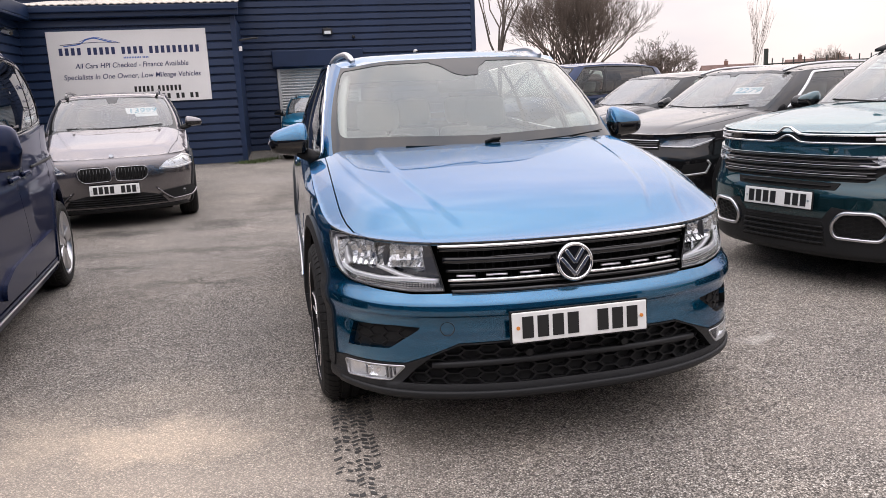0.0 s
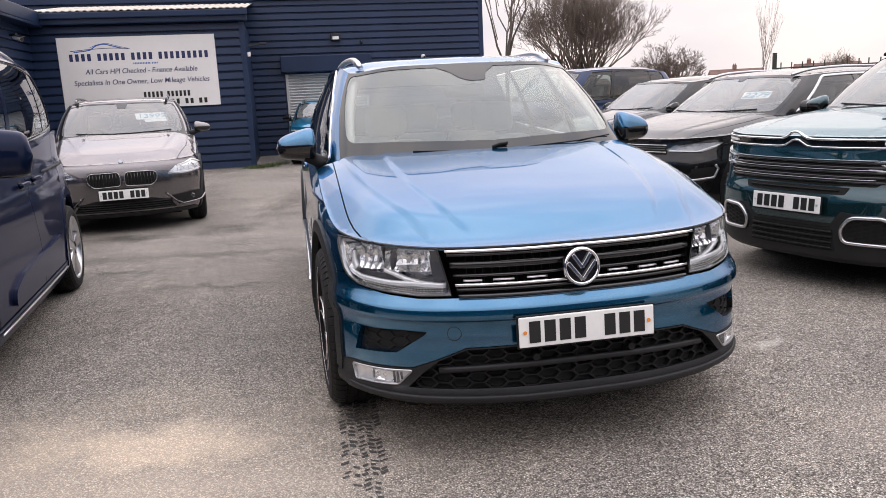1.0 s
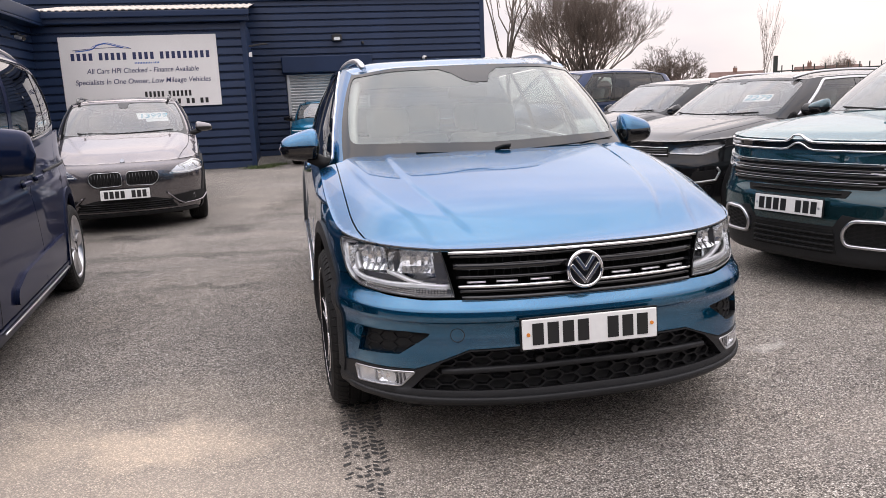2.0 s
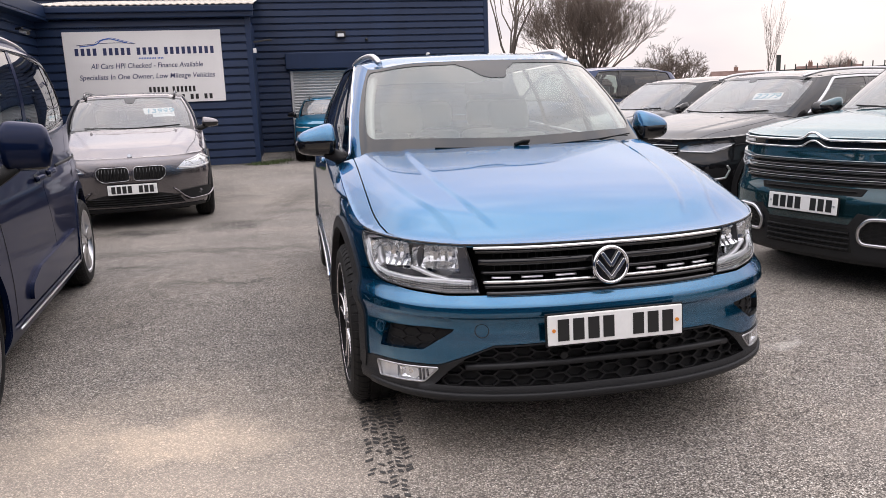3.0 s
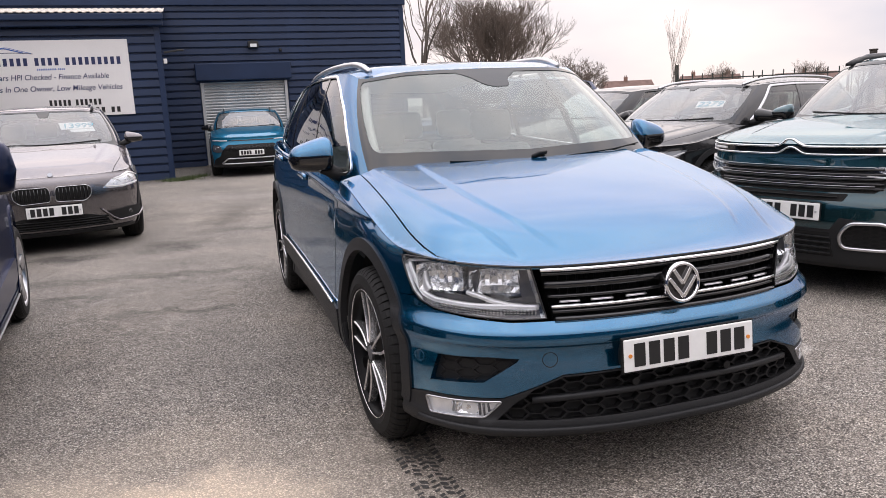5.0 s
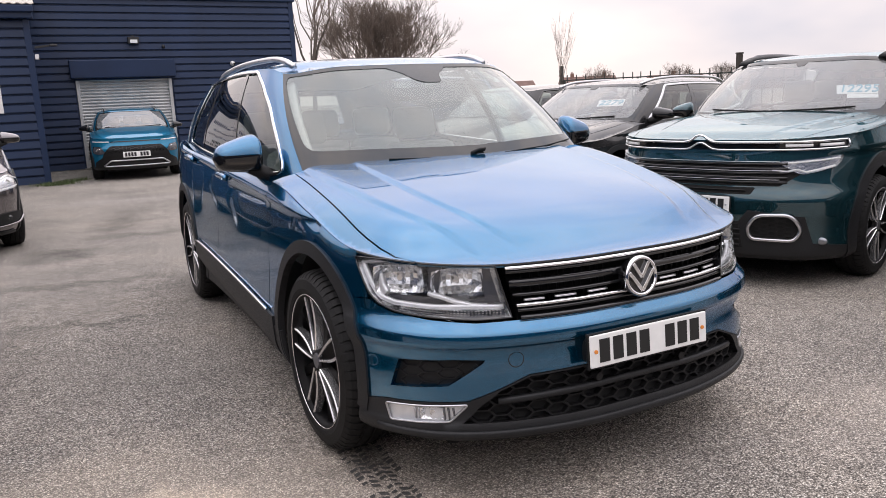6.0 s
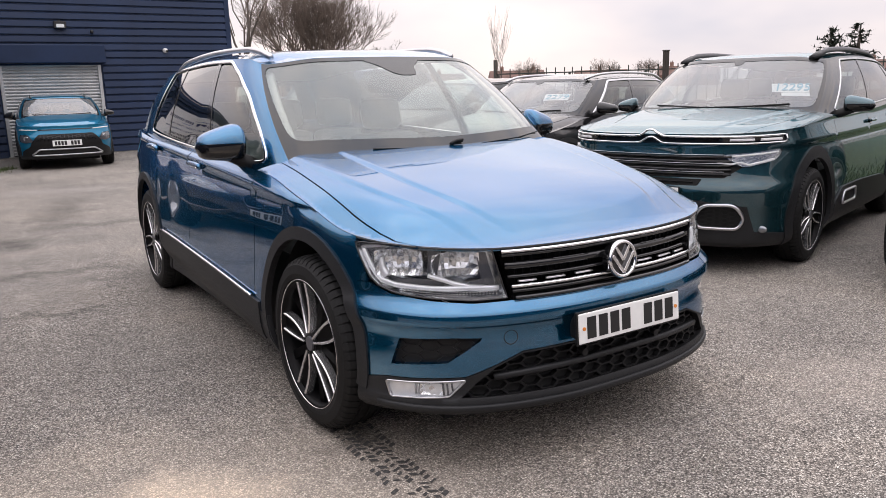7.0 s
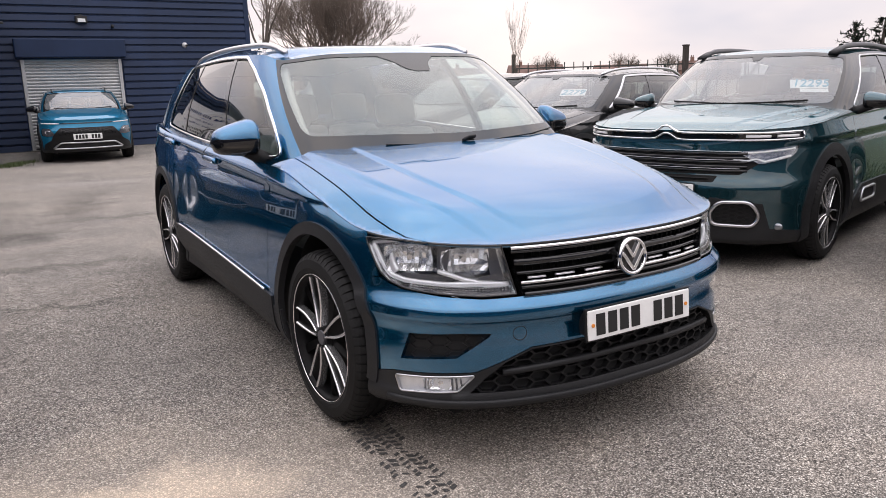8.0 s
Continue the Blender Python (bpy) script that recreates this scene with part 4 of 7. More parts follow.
        wins.append(("front_window", q.get("wf", M_WIN), rounded(f0, 0.035)))
        wins.append(("rear_window", q.get("wr", M_TINT), rounded([(wB + 0.035, zt0), (wC - 0.02, zt0), (wC - 0.02, zt1), (wB + 0.035, zt1)], 0.025)))
        if wD > wC + 0.05:
            wins.append(("quarter_window", q.get("wr", M_TINT), rounded([(wC + 0.02, zt0), (wD, zt0 + 0.02), (wD - q.get("dsl", 0.16), zt1), (wC + 0.02, zt1)], 0.03)))
        hole = rounded([(fe[0][0] - 0.003, zt0 - 0.015), (wD + 0.02, zt0 - 0.01), (wD - q.get("dsl", 0.16) + 0.015, zt1 + 0.015)] + [(u, v + (0.015 if v >= zt1 else 0)) for u, v in fe[:0:-1]], 0.05)
        self.hole = hole
        half = [(A0 + 0.004, -0.03), (self.gb.L, -0.03), (self.gb.L, 0.5), (0, 0.5), (0, wt + 0.004), (A2 + 0.002, wt + 0.004)]
        tail = [(ga(q["pT"]), 0.06), (self.gb.L - 0.002, 0.06), (self.gb.L - 0.002, 0.44), (ga(q["pT"]), 0.44)]
        self.both("side_frame", q.get("framemat", self.coat), half, self.green, holes=[hole, rounded(tail, 0.04)], depth=0.012, h=0.06)
        for n_, m_, w_ in wins:
            self.both(n_, m_, w_, self.green, depth=0, h=0.08, lift=-0.004)
        pil = [(wB - 0.04, zt0 - 0.02), (wB + 0.04, zt0 - 0.02), (wB + 0.04, zt1 + 0.02), (wB - 0.04, zt1 + 0.02)]
        self.both("door_pillar", q.get("pillarmat", M_GLOSSB), pil, self.green, h=0.08, lift=-0.001)
        if wD > wC + 0.05:
            self.both("rear_pillar", M_GLOSSB, [(wC - 0.02, zt0 - 0.02), (wC + 0.022, zt0 - 0.02), (wC + 0.022, zt1 + 0.02), (wC - 0.02, zt1 + 0.02)], self.green, h=0.08, lift=-0.001)
        for side in (1, -1):
            ribbon("window_trim", R, q.get("trim", M_CHROME), [(side * u, v) for u, v in resample(hole, 0.04)], q.get("trimw", 0.018), 0.006, self.green, closed=True)
        for side in (1, -1):
            panel("rear_screen", R, M_TINT, rounded([(side * u, v) for u, v in tail], 0.04), self.green, depth=0, h=0.08, lift=-0.003)
        # roof and bonnet
        re = self.roof.e
        k = [tuple(v[:2]) for v in re[::8]]
        panel("roof", R, q.get("roofmat", self.coat), k, self.roof, depth=0.01, h=0.06, edge=0.06)
        hw = q["hoodx"]            # half width of the bonnet by y
        yb = pchip(*q["hoodback"])
        xh = q["hoodx"][1][0]      # where the bonnet's side gap meets the front edge
        s0 = p.sx(xh)
        edge = lambda s: tuple(self.ring(np.array([s]), np.array([zt(s)]))[0][:2])
        yc = edge(s0)[1]
        hx = pchip([yc] + list(hw[0][1:]), [edge(s0)[0]] + list(hw[1][1:]))
        ys = np.linspace(yc, float(yb(hw[1][-1])), 14)
        right = [(float(hx(y)), float(y)) for y in ys]
        xs = np.linspace(right[-1][0], -right[-1][0], 16)[1:-1]
        front = [edge(s) for s in np.linspace(-s0, s0, 40)][1:-1]
        outline = right + [(float(x), float(yb(abs(x)))) for x in xs] + [(-x, y) for x, y in right[::-1]] + front
        self.bonnet = panel("bonnet", R, self.coat, outline, self.hood, depth=0.012, h=q.get("hh", 0.03), centre=(0, 1, 0.2), edge=0.02, lines=q.get("hoodlines", ()), e=0.005)
        wing = [(x + 0.005, y) for x, y in right] + [edge(s) for s in np.linspace(p.sy(ys[-1] + 0.10), s0 + 0.006, 34)]
        for sgn in (1, -1):
            panel("wing_top", R, self.coat, [(sgn * x, y) for x, y in wing], self.hood, depth=0.012, h=0.5 * q.get("hh", 0.03) + 0.012, centre=(0, 1, 0.2), edge=0.02)
        for o in R.children:
            if o.data and o.data.materials[0] in (M_WS, M_WIN, M_TINT):
                o.visible_shadow = False
        self.inner()
        for y, ang in ((yf, q.get("steer", 0)), (yr, 0)):
            for sgn in (1, -1):
                w = q["wheel"](self.root, q["rw"], q["tw"])
                w.matrix_basis = Matrix.Translation((sgn * q["tx"], y, q["rw"])) @ pose(0, 0, 0, 0, 0, ang + (180 if sgn < 0 else 0)) @ pose(0, 0, 0, q["spin"][0 if y == yf else 1])

    def inner(self):
        """Dark tub, wheel arches, cabin floor, seats, dashboard."""
        q, R = self.q, self.root
        W, L, yf, yr = q["tx"] - 0.19, q["L"], q["yf"], q["yr"]
        cz = q["gbase"][0][2]
        bm = bmesh.new()
        box(bm, -W, W, 0.30, L - 0.25, 0.165, 0.55)
        box(bm, -W, W, 0.30, q["cowl"] + 0.1, 0.5, cz - 0.22)
        box(bm, -W - 0.13, W + 0.13, yf + 0.48, yr - 0.48, 0.17, 0.62)
        box(bm, -W, W, yr - 0.45, L - 0.25, 0.5, 0.8)
        part("underbody", bm, M_VOID, R)
        for y in (yf, yr):
            for sg in (1, -1):
                vs, fs = lathe([(q["ra"] + 0.015, -0.14), (q["ra"] + 0.015, 0.10)], 40)
                link("wheel_arch", [(sg * (q["tx"] - 0.06 + x), y + b, max(q["rw"] + 0.035 + c, q["zb"])) for x, b, c in vs], fs, M_VOID, R)
        # dashboard and cowl
        x1 = q["gbase"][2][0] - 0.06
        y0 = q["gbase"][0][1] + 0.10
        bm = bmesh.new()
        box(bm, -x1, x1, y0 + 0.1, y0 + 0.52, cz - 0.30, cz - 0.07, 0.05)
        part("dashboard", bm, M_DASH, R, smooth=True)
        self.both("cowl", M_PLASTIC, [(0, -0.03), (self.ga(q["pA0"]), -0.03), (self.ga(q["pA0"]), -0.002), (0, -0.002)], lambda a, h: self.green(a, h) + np.array([0, -0.01, -0.015]), depth=0.02, h=0.05)
        wy = y0 + 0.62
        vs, fs = [], []
        for i in range(32):
            t = 2 * math.pi * i / 32
            for j in range(8):
                u = 2 * math.pi * j / 8
                vs.append((-0.36 + (0.185 + 0.014 * math.cos(u)) * math.cos(t), wy + 0.014 * math.sin(u) - 0.09 * math.sin(t), cz - 0.09 + (0.17 + 0.014 * math.cos(u)) * math.sin(t)))
        fs = [(i * 8 + j, ((i + 1) % 32) * 8 + j, ((i + 1) % 32) * 8 + (j + 1) % 8, i * 8 + (j + 1) % 8) for i in range(32) for j in range(8)]
        link("steering_wheel", vs, fs, M_PLASTIC, R)
        sy = q["seats"]
        for row, y in enumerate(sy):
            for x in ((-0.37, 0.37) if row == 0 else (-0.40, 0.0, 0.40)):
                bm = bmesh.new()
                m = pose(x, y, 0.58, -14)
                wd = 0.25 if row == 0 else 0.19
                box(bm, -wd, wd, 0, 0.13, 0, cz - 0.50, 0.05, m)
                part("seat_back", bm, M_SEAT, R, smooth=True)
                bm = bmesh.new()
                box(bm, -0.14, 0.14, 0.02, 0.12, cz - 0.47, cz - 0.27, 0.045, m)
                part("headrest", bm, M_SEAT, R, smooth=True)
            bm = bmesh.new()
            box(bm, -W, W, y - 0.45, y + 0.05, 0.5, 0.62, 0.04)
            part("seat_cushion", bm, M_SEAT, R, smooth=True)
        # inner side of roof
        e = self.roof.e[::12]
        panel("headlining", R, M_LINER, [(x * 0.95, y0 + 0.72 + (y - y0 - 0.72) * 0.95) for x, y in e[:, :2]], lambda x, y: self.roof(x, y) - np.array([0, 0, 0.035]), depth=0, h=0.12, edge=0.12)

    def bar_on(self, name, material, poly, **k):
        return panel(name, self.root, material, poly, self.ring, **k)


def tread_tyre(parent, r, w, name="tyre"):
    """A tyre with side walls, shoulder, grooves and tread blocks; its outer face looks to +x."""
    ri = r - 0.100
    hw = w / 2
    prof = [(ri, hw - 0.02), (ri + 0.012, hw - 0.004), (r - 0.07, hw), (r - 0.035, hw - 0.006), (r - 0.014, hw - 0.022), (r - 0.006, hw - 0.04)]
    for g in (0.045, 0.0, -0.045):
        prof += [(r - 0.001, g + 0.008), (r - 0.008, g + 0.006), (r - 0.008, g - 0.006), (r - 0.001, g - 0.008)]
    prof += [(r - 0.006, -hw + 0.04), (r - 0.02, -hw + 0.02), (r - 0.07, -hw), (ri, -hw + 0.02)]
    # blocks round the tyre, parted by narrow grooves that run over the shoulders
    blocks, k = 62, len(prof)
    cuts = [(i + f) * 2 * math.pi / blocks for i in range(blocks) for f in (0.0, 0.76, 0.80, 0.96)]
    vs, fs = [], []
    for i, t in enumerate(cuts):
        for j, (rr, x) in enumerate(prof):
            sunk = i % 4 >= 2 and (3 < j < 8 or k - 8 < j < k - 2)
            rr -= 0.007 if sunk else 0.0
            u = t + (0.010 if j < k / 2 else -0.010) * (abs(x) / hw)
            vs.append((x, rr * math.cos(u), rr * math.sin(u)))
    n = len(cuts)
    for i in range(n):
        fs += [(i * k + q, (i + 1) % n * k + q, (i + 1) % n * k + q + 1, i * k + q + 1) for q in range(k - 1)]
    return link(name, vs, fs, M_RUBBER, parent, smooth=False)


def spoke_wheel(spokes, material, dark, split=True, face=0.0):
    """A maker of alloy wheels with so many (double) spokes."""
    made = {}

    def make(root, r, w):
        key = (spokes, material.name, round(r, 3))
        ri = r - 0.098
        hub = part("wheel", bmesh.new(), material, root, "alloy wheel")
        bm = bmesh.new()
        cyl(bm, (w / 2 - 0.05, 0, 0), (w / 2 - 0.022 + face, 0, 0), 0.056, 0.046, 24)
        bm.to_mesh(hub.data)
        bm.free()
        tread_tyre(hub, r, w)
        vs, fs = lathe([(ri + 0.008, w / 2 - 0.014), (ri + 0.004, w / 2 - 0.006), (ri - 0.008, w / 2 - 0.012), (ri - 0.016, w / 2 - 0.05), (ri - 0.03, -w / 2 + 0.03)], 56)
        link("rim", vs, fs, material, hub)
        if split:
            vs, fs = lathe([(ri + 0.0045, w / 2 - 0.012), (ri + 0.0035, w / 2 - 0.005), (ri + 0.0010, w / 2 - 0.0055), (ri, w / 2 - 0.012)], 64)
            link("rim_lip", vs, fs, M_MACHINED, hub, "machined silver rim edge")
        vs, fs = lathe([(ri, 0.01), (0.02, 0.01)], 40)
        link("brake_backing", vs, fs, M_VOID, hub)
        vs, fs = lathe([(0.155, 0.012), (0.155, 0.022), (0.08, 0.022)], 40)
        link("brake_disc", vs, fs, M_VOID if split else M_LAMPGREY, hub)
        for i in range(spokes):
            a = 360 / spokes * i
            for off in ((-9.5, 9.5) if split else (0,)):
                bm = bmesh.new()
                m = pose(0, 0, 0, a)
                n = 6
                rows = []
                for j in range(n + 1):
                    t = j / n
                    rr = 0.045 + (ri - 0.05) * t
                    half = (0.0046 + 0.0024 * t) if split else (0.032 + 0.022 * t)
                    cx = w / 2 - 0.016 + face * (1 - t) - 0.006 * math.sin(t * math.pi)
                    ang = 0.0
                    shift = (math.copysign(0.010 + 0.026 * t + 0.010 * math.sin(t * math.pi), off) if split else 0.0)
                    row = []
                    for dx, dt in ((-0.03, half * 1.25), (0.0, half), (0.004, half * 0.4), (0.004, -half * 0.4), (0.0, -half), (-0.03, -half * 1.25)):
                        v = Vector((cx + dx, rr * math.sin(ang) + dt + shift, rr * math.cos(ang)))
                        row.append(bm.verts.new(m @ v))
                    rows.append(row)
                for ra_, rb in zip(rows, rows[1:]):
                    for q in range(5):
                        bm.faces.new((ra_[q], ra_[q + 1], rb[q + 1], rb[q]))
                bmesh.ops.recalc_face_normals(bm, faces=bm.faces)
                part("spoke", bm, material if not split else M_MACHINED, hub)
            if split:
                bm = bmesh.new()
                m = pose(0, 0, 0, a + 180 / spokes)
                v = [bm.verts.new(m @ Vector(p)) for p in ((w / 2 - 0.045, -0.016, 0.05), (w / 2 - 0.045, 0.016, 0.05), (w / 2 - 0.038, 0.020, ri - 0.01), (w / 2 - 0.038, -0.020, ri - 0.01))]
                bm.faces.new(v)
                bmesh.ops.solidify(bm, geom=bm.faces[:], thickness=0.02)
                part("spoke_web", bm, dark, hub, "black spoke infill")
                bm = bmesh.new()
                m = pose(0, 0, 0, a)
                v = [bm.verts.new(m @ Vector(p)) for p in ((w / 2 - 0.030, -0.018, 0.05), (w / 2 - 0.030, 0.018, 0.05), (w / 2 - 0.026, 0.042, ri - 0.01), (w / 2 - 0.026, -0.042, ri - 0.01))]
                bm.faces.new(v)
                bmesh.ops.solidify(bm, geom=bm.faces[:], thickness=0.02)
                part("spoke_web", bm, dark, hub, "black spoke infill")
        bm = bmesh.new()
        cyl(bm, (w / 2 - 0.03 + face, 0, 0), (w / 2 - 0.014 + face, 0, 0), 0.033, 0.030, 24)
        part("centre_cap", bm, M_LAMPGREY if split else M_SATIN, hub)
        return hub
    return make


def door_mirror(car, x, y, z, w=0.22, hgt=0.16, deep=0.13, shell=None, foot=None, taper=0.26, split=0.02):
    """Two door mirrors: a rounded cap, a black base and an arm."""
    for sg in (1, -1):
        bm = bmesh.new()
        rows, n = [], 14
        for i in range(n + 1):
            t = i / n
            fade = max(0.0, 1 - (2 * abs(t - 0.5)) ** 7) ** 0.5
            tp = hgt * (0.50 - taper * t ** 1.5) * fade
            bt = hgt * (0.42 - taper * 0.62 * t ** 1.5) * fade
            dp = deep * (0.5 - 0.12 * t) * fade + 0.002
            row = []
            for j in range(20):
                u = 2 * math.pi * j / 20
                cy, cz = math.cos(u), math.sin(u)
                cy, cz = math.copysign(abs(cy) ** 0.8, cy), math.copysign(abs(cz) ** 0.85, cz)
                yy = dp * cy * (1.0 if cy < 0 else 0.45) + 0.05 * t
                row.append(bm.verts.new((sg * (x + w * t), y + yy, z + (tp if cz > 0 else bt) * cz - 0.012 * t)))
            rows.append(row)
        for r0, r1 in zip(rows, rows[1:]):
            for j in range(20):
                bm.faces.new((r0[j], r0[(j + 1) % 20], r1[(j + 1) % 20], r1[j]))
        bm.faces.new(rows[0][::-1])
        bm.faces.new(rows[-1])
        bmesh.ops.recalc_face_normals(bm, faces=bm.faces)
        low = bm.copy()
        for b, keep_up in ((bm, True), (low, False)):
            cut = bmesh.ops.bisect_plane(b, geom=b.verts[:] + b.edges[:] + b.faces[:], plane_co=(0, 0, z + hgt * split), plane_no=(0, 0, 1), clear_inner=keep_up, clear_outer=not keep_up)
        o = part("mirror_cap", bm, shell or car.coat, car.root, smooth=True)
        part("mirror_base", low, M_GLOSSB, car.root, smooth=True)
        ribbon("mirror_arm", car.root, M_PLASTIC, [(sg * (x - 0.09), y + 0.0, z - hgt * 0.75), (sg * (x - 0.02), y, z - hgt * 0.6), (sg * (x + 0.07), y, z - hgt * 0.36)], 0.10, 0.055, up=(0, 0, 1))


def number_plate(car, z, y, tilt=-4, w=0.52, h=0.111, pattern=(0.05, 0.05, 0.05, 0.05, 0, 0.05, 0.05, 0.05), yellow=False):
    """White plate with plain bars in place of its characters."""
    m = pose(0, y, z, tilt)
    b = boxed(-w / 2 - 0.006, w / 2 + 0.006, 0.0, 0.012, -h / 2 - 0.006, h / 2 + 0.006, 0.003, m)
    pl = part("number_plate", boxed(-w / 2, w / 2, -0.006, 0.002, -h / 2, h / 2, 0.004, m), M_PLATE, car.root, "white plate with plain black bars")
    part("plate_holder", b, M_PLASTIC, pl)
    k = len(pattern)
    pitch = (w - 0.06) / k
    for i, bw in enumerate(pattern):
        if bw:
            cx = -w / 2 + 0.03 + pitch * (i + 0.5)
            part("plate_bar", boxed(cx - bw * 0.42, cx + bw * 0.42, -0.0085, -0.005, -0.0395, 0.0395, 0, m), M_PLATEINK, pl)
    for sx in (-1, 1):
        bm = bmesh.new()
        cyl(bm, m @ Vector((sx * (w / 2 - 0.022), -0.010, 0)), m @ Vector((sx * (w / 2 - 0.022), -0.004, 0)), 0.007, 0.007, 10)
        part("plate_screw", bm, M_AMBER if yellow else M_SATIN, pl)
    return pl


def base_spec(L, W, hoodz, roofz, yf, yr, cowl, cz=None, tum=1.0, **k):
    """A family car's spec from its main sizes."""
    c = cowl
    dz = roofz
    cz = cz or hoodz + 0.22
    q = dict(
        L=L, ysw=0.5, cowl=cowl, yf=yf, yr=yr, ra=0.39, rw=0.34, tw=0.225, tx=W - 0.12, zb=0.22, seam=0.60, lamp_out=0.9, door1=c + 0.32, door2=c + 1.35,
        plan=[(0, 0.01), (0.25, 0.02), (W * 0.5, 0.065), (W * 0.66, 0.125), (W * 0.79, 0.21), (W * 0.885, 0.32), (W * 0.95, 0.45), (W * 0.985, 0.62), (W, 0.9), (W + 0.004, 1.6), (W + 0.004, L - 1.6), (W - 0.005, L - 0.95), (W - 0.035, L - 0.48), (W - 0.11, L - 0.2), (W - 0.32, L - 0.05), (0, L)],
        front=([0.18, 0.24, 0.32, 0.42, 0.52, 0.60, 0.70, hoodz], [0.10, 0.03, 0.02, 0.015, 0.0, 0.0, 0.03, 0.07]),
        side=([0.18, 0.3, 0.5, 0.68, 0.84, 0.90, 0.915, 0.93, 1.05], [0.06, 0.006, 0.0, 0.008, 0.024, 0.032, 0.022, 0.026, 0.06]),
        edge=[(0, 0, hoodz), (W * 0.5, 0, hoodz), (W * 0.79, 0.2, hoodz + 0.01), (W, 0.55, hoodz + 0.025), (W, 0.9, hoodz + (cz - hoodz) * 0.42), (W, c + 0.3, cz - 0.03), (W, c + 1.4, cz), (W, c + 2.4, cz + 0.04), (W, L - 0.5, cz + 0.08), (0, L, cz + 0.08)],
        hood=([0.05, 0.25, 0.5, 0.8, c + 0.05], [hoodz + (cz + 0.035 - hoodz) * v for v in (0.15, 0.35, 0.57, 0.80, 1.0)]),
        gbase=[(0, c, cz), (W * 0.5, c + 0.08, cz + 0.015), (W * 0.82, c + 0.26, cz + 0.02), (W - 0.08, c + 0.52, cz - 0.02), (W - 0.05, c + 1.4, cz), (W - 0.06, c + 2.3, cz + 0.04), (W - 0.12, L - 0.5, cz + 0.09), (W - 0.22, L - 0.22, cz + 0.10), (0, L - 0.1, cz + 0.08)],
        gtop=[(0, c + 0.68, dz - 0.06), (W * 0.44 * tum, c + 0.70, dz - 0.065), (W * 0.67 * tum, c + 0.82, dz - 0.09), (W * 0.725 * tum, c + 1.0, dz - 0.075), (W * 0.745 * tum, c + 1.54, dz - 0.06), (W * 0.73 * tum, c + 2.3, dz - 0.08), (W * 0.67 * tum, L - 0.55, dz - 0.13), (W * 0.58 * tum, L - 0.38, dz - 0.16), (0, L - 0.30, dz - 0.15)],
        roof=([c + 0.6, c + 1.0, c + 1.6, c + 2.4, L - 0.4], [dz - 0.06, dz - 0.02, dz, dz - 0.02, dz - 0.12]),
        pA0=1.95, pA1=2.75, pB=4.0, pC=5.25, pD=6.1, pT=7.2,
        hoodx=([0.3, 0.6, 0.9, c + 0.2], [W * 0.70, W * 0.80, W * 0.83, W * 0.84]),
        hoodback=([0, W * 0.5, W * 0.85], [c + 0.0, c + 0.07, c + 0.24]),
        hoodfront=[(0, 0.085), (0.3, 0.09), (0.5, 0.145), (0.62, 0.21), (W * 0.72, 0.31)],
        seats=(c + 1.25, c + 2.05), spin=(40, 64), wheel=spoke_wheel(5, M_SATIN, M_GLOSSB, False), clad=M_CLAD,
    )
    q.update(k)
    return q


SPORT = spoke_wheel(5, M_WHEELB, M_WHEELB, True)


def lamp_bowl(car, parent, x, y, z, rx, rz, deep=0.05, yaw=0):
    """A reflector bowl that looks forwards, with its bulb."""
    bm = bmesh.new()
    ball(bm, (0, 0, 0), rx, deep, rz, 20)
    kill = [v for v in bm.verts if v.co.y < -0.006]
    bmesh.ops.delete(bm, geom=kill, context="VERTS")
    bmesh.ops.transform(bm, matrix=pose(x, y, z, 0, 0, yaw), verts=bm.verts)
    part("reflector", bm, M_REFLECT, parent, smooth=True)
    bm = bmesh.new()
    ball(bm, (x, y + deep * 0.3, z), 0.012, 0.018, 0.012, 10)
    part("bulb", bm, M_LENS, parent, smooth=True)


def facet_bowl(parent, m, rx, rz, deep, cols=12, rows=5):
    """A box-shaped reflector with upright facets and a bulb, open towards -y."""
    vs, fs = [], []
    for i in range(cols + 1):
        for j in range(rows + 1):
            u, v = 2 * i / cols - 1, 2 * j / rows - 1
            d = deep * (1 - abs(u) ** 3.0) * (1 - 0.75 * abs(v) ** 2.4) - 0.004 * (i % 2)
            vs.append(m @ Vector((rx * u * (1 - 0.05 * v * v), d, rz * v * (1 - 0.10 * u * u))))
    for i in range(cols):
        fs += [(i * (rows + 1) + j, (i + 1) * (rows + 1) + j, (i + 1) * (rows + 1) + j + 1, i * (rows + 1) + j + 1) for j in range(rows)]
    link("reflector", vs, fs, M_REFLECT, parent, smooth=False)
    bm = bmesh.new()
    cyl(bm, m @ Vector((0, deep, 0)), m @ Vector((0, deep * 0.35, 0)), 0.014, 0.010, 12)
    part("bulb_shield", bm, M_CHROME, parent)


def rails(car, x, y0, y1, material, up=0.045, wd=0.034, foot=0.10):
    for sg in (1, -1):
        ys = np.linspace(y0, y1, 22)
        xs = np.array([x - 0.03 * ((y - (y0 + y1) / 2) / (y1 - y0) * 2) ** 2 for y in ys])
        P = car.roof(xs * sg, ys)
        for p_, y in zip(P, ys):
            k = min((y - y0) / foot, (y1 - y) / foot, 1.0)
            p_[2] += up * (1 - (1 - max(k, 0)) ** 2) - 0.008
        ribbon("roof_rail", car.root, material, P, wd, 0.024)


def wiper(car, pts, parent):
    w = ribbon("wiper", parent, M_SEAL, pts, 0.005, 0.005, car.green, lift=0.010)
    return w


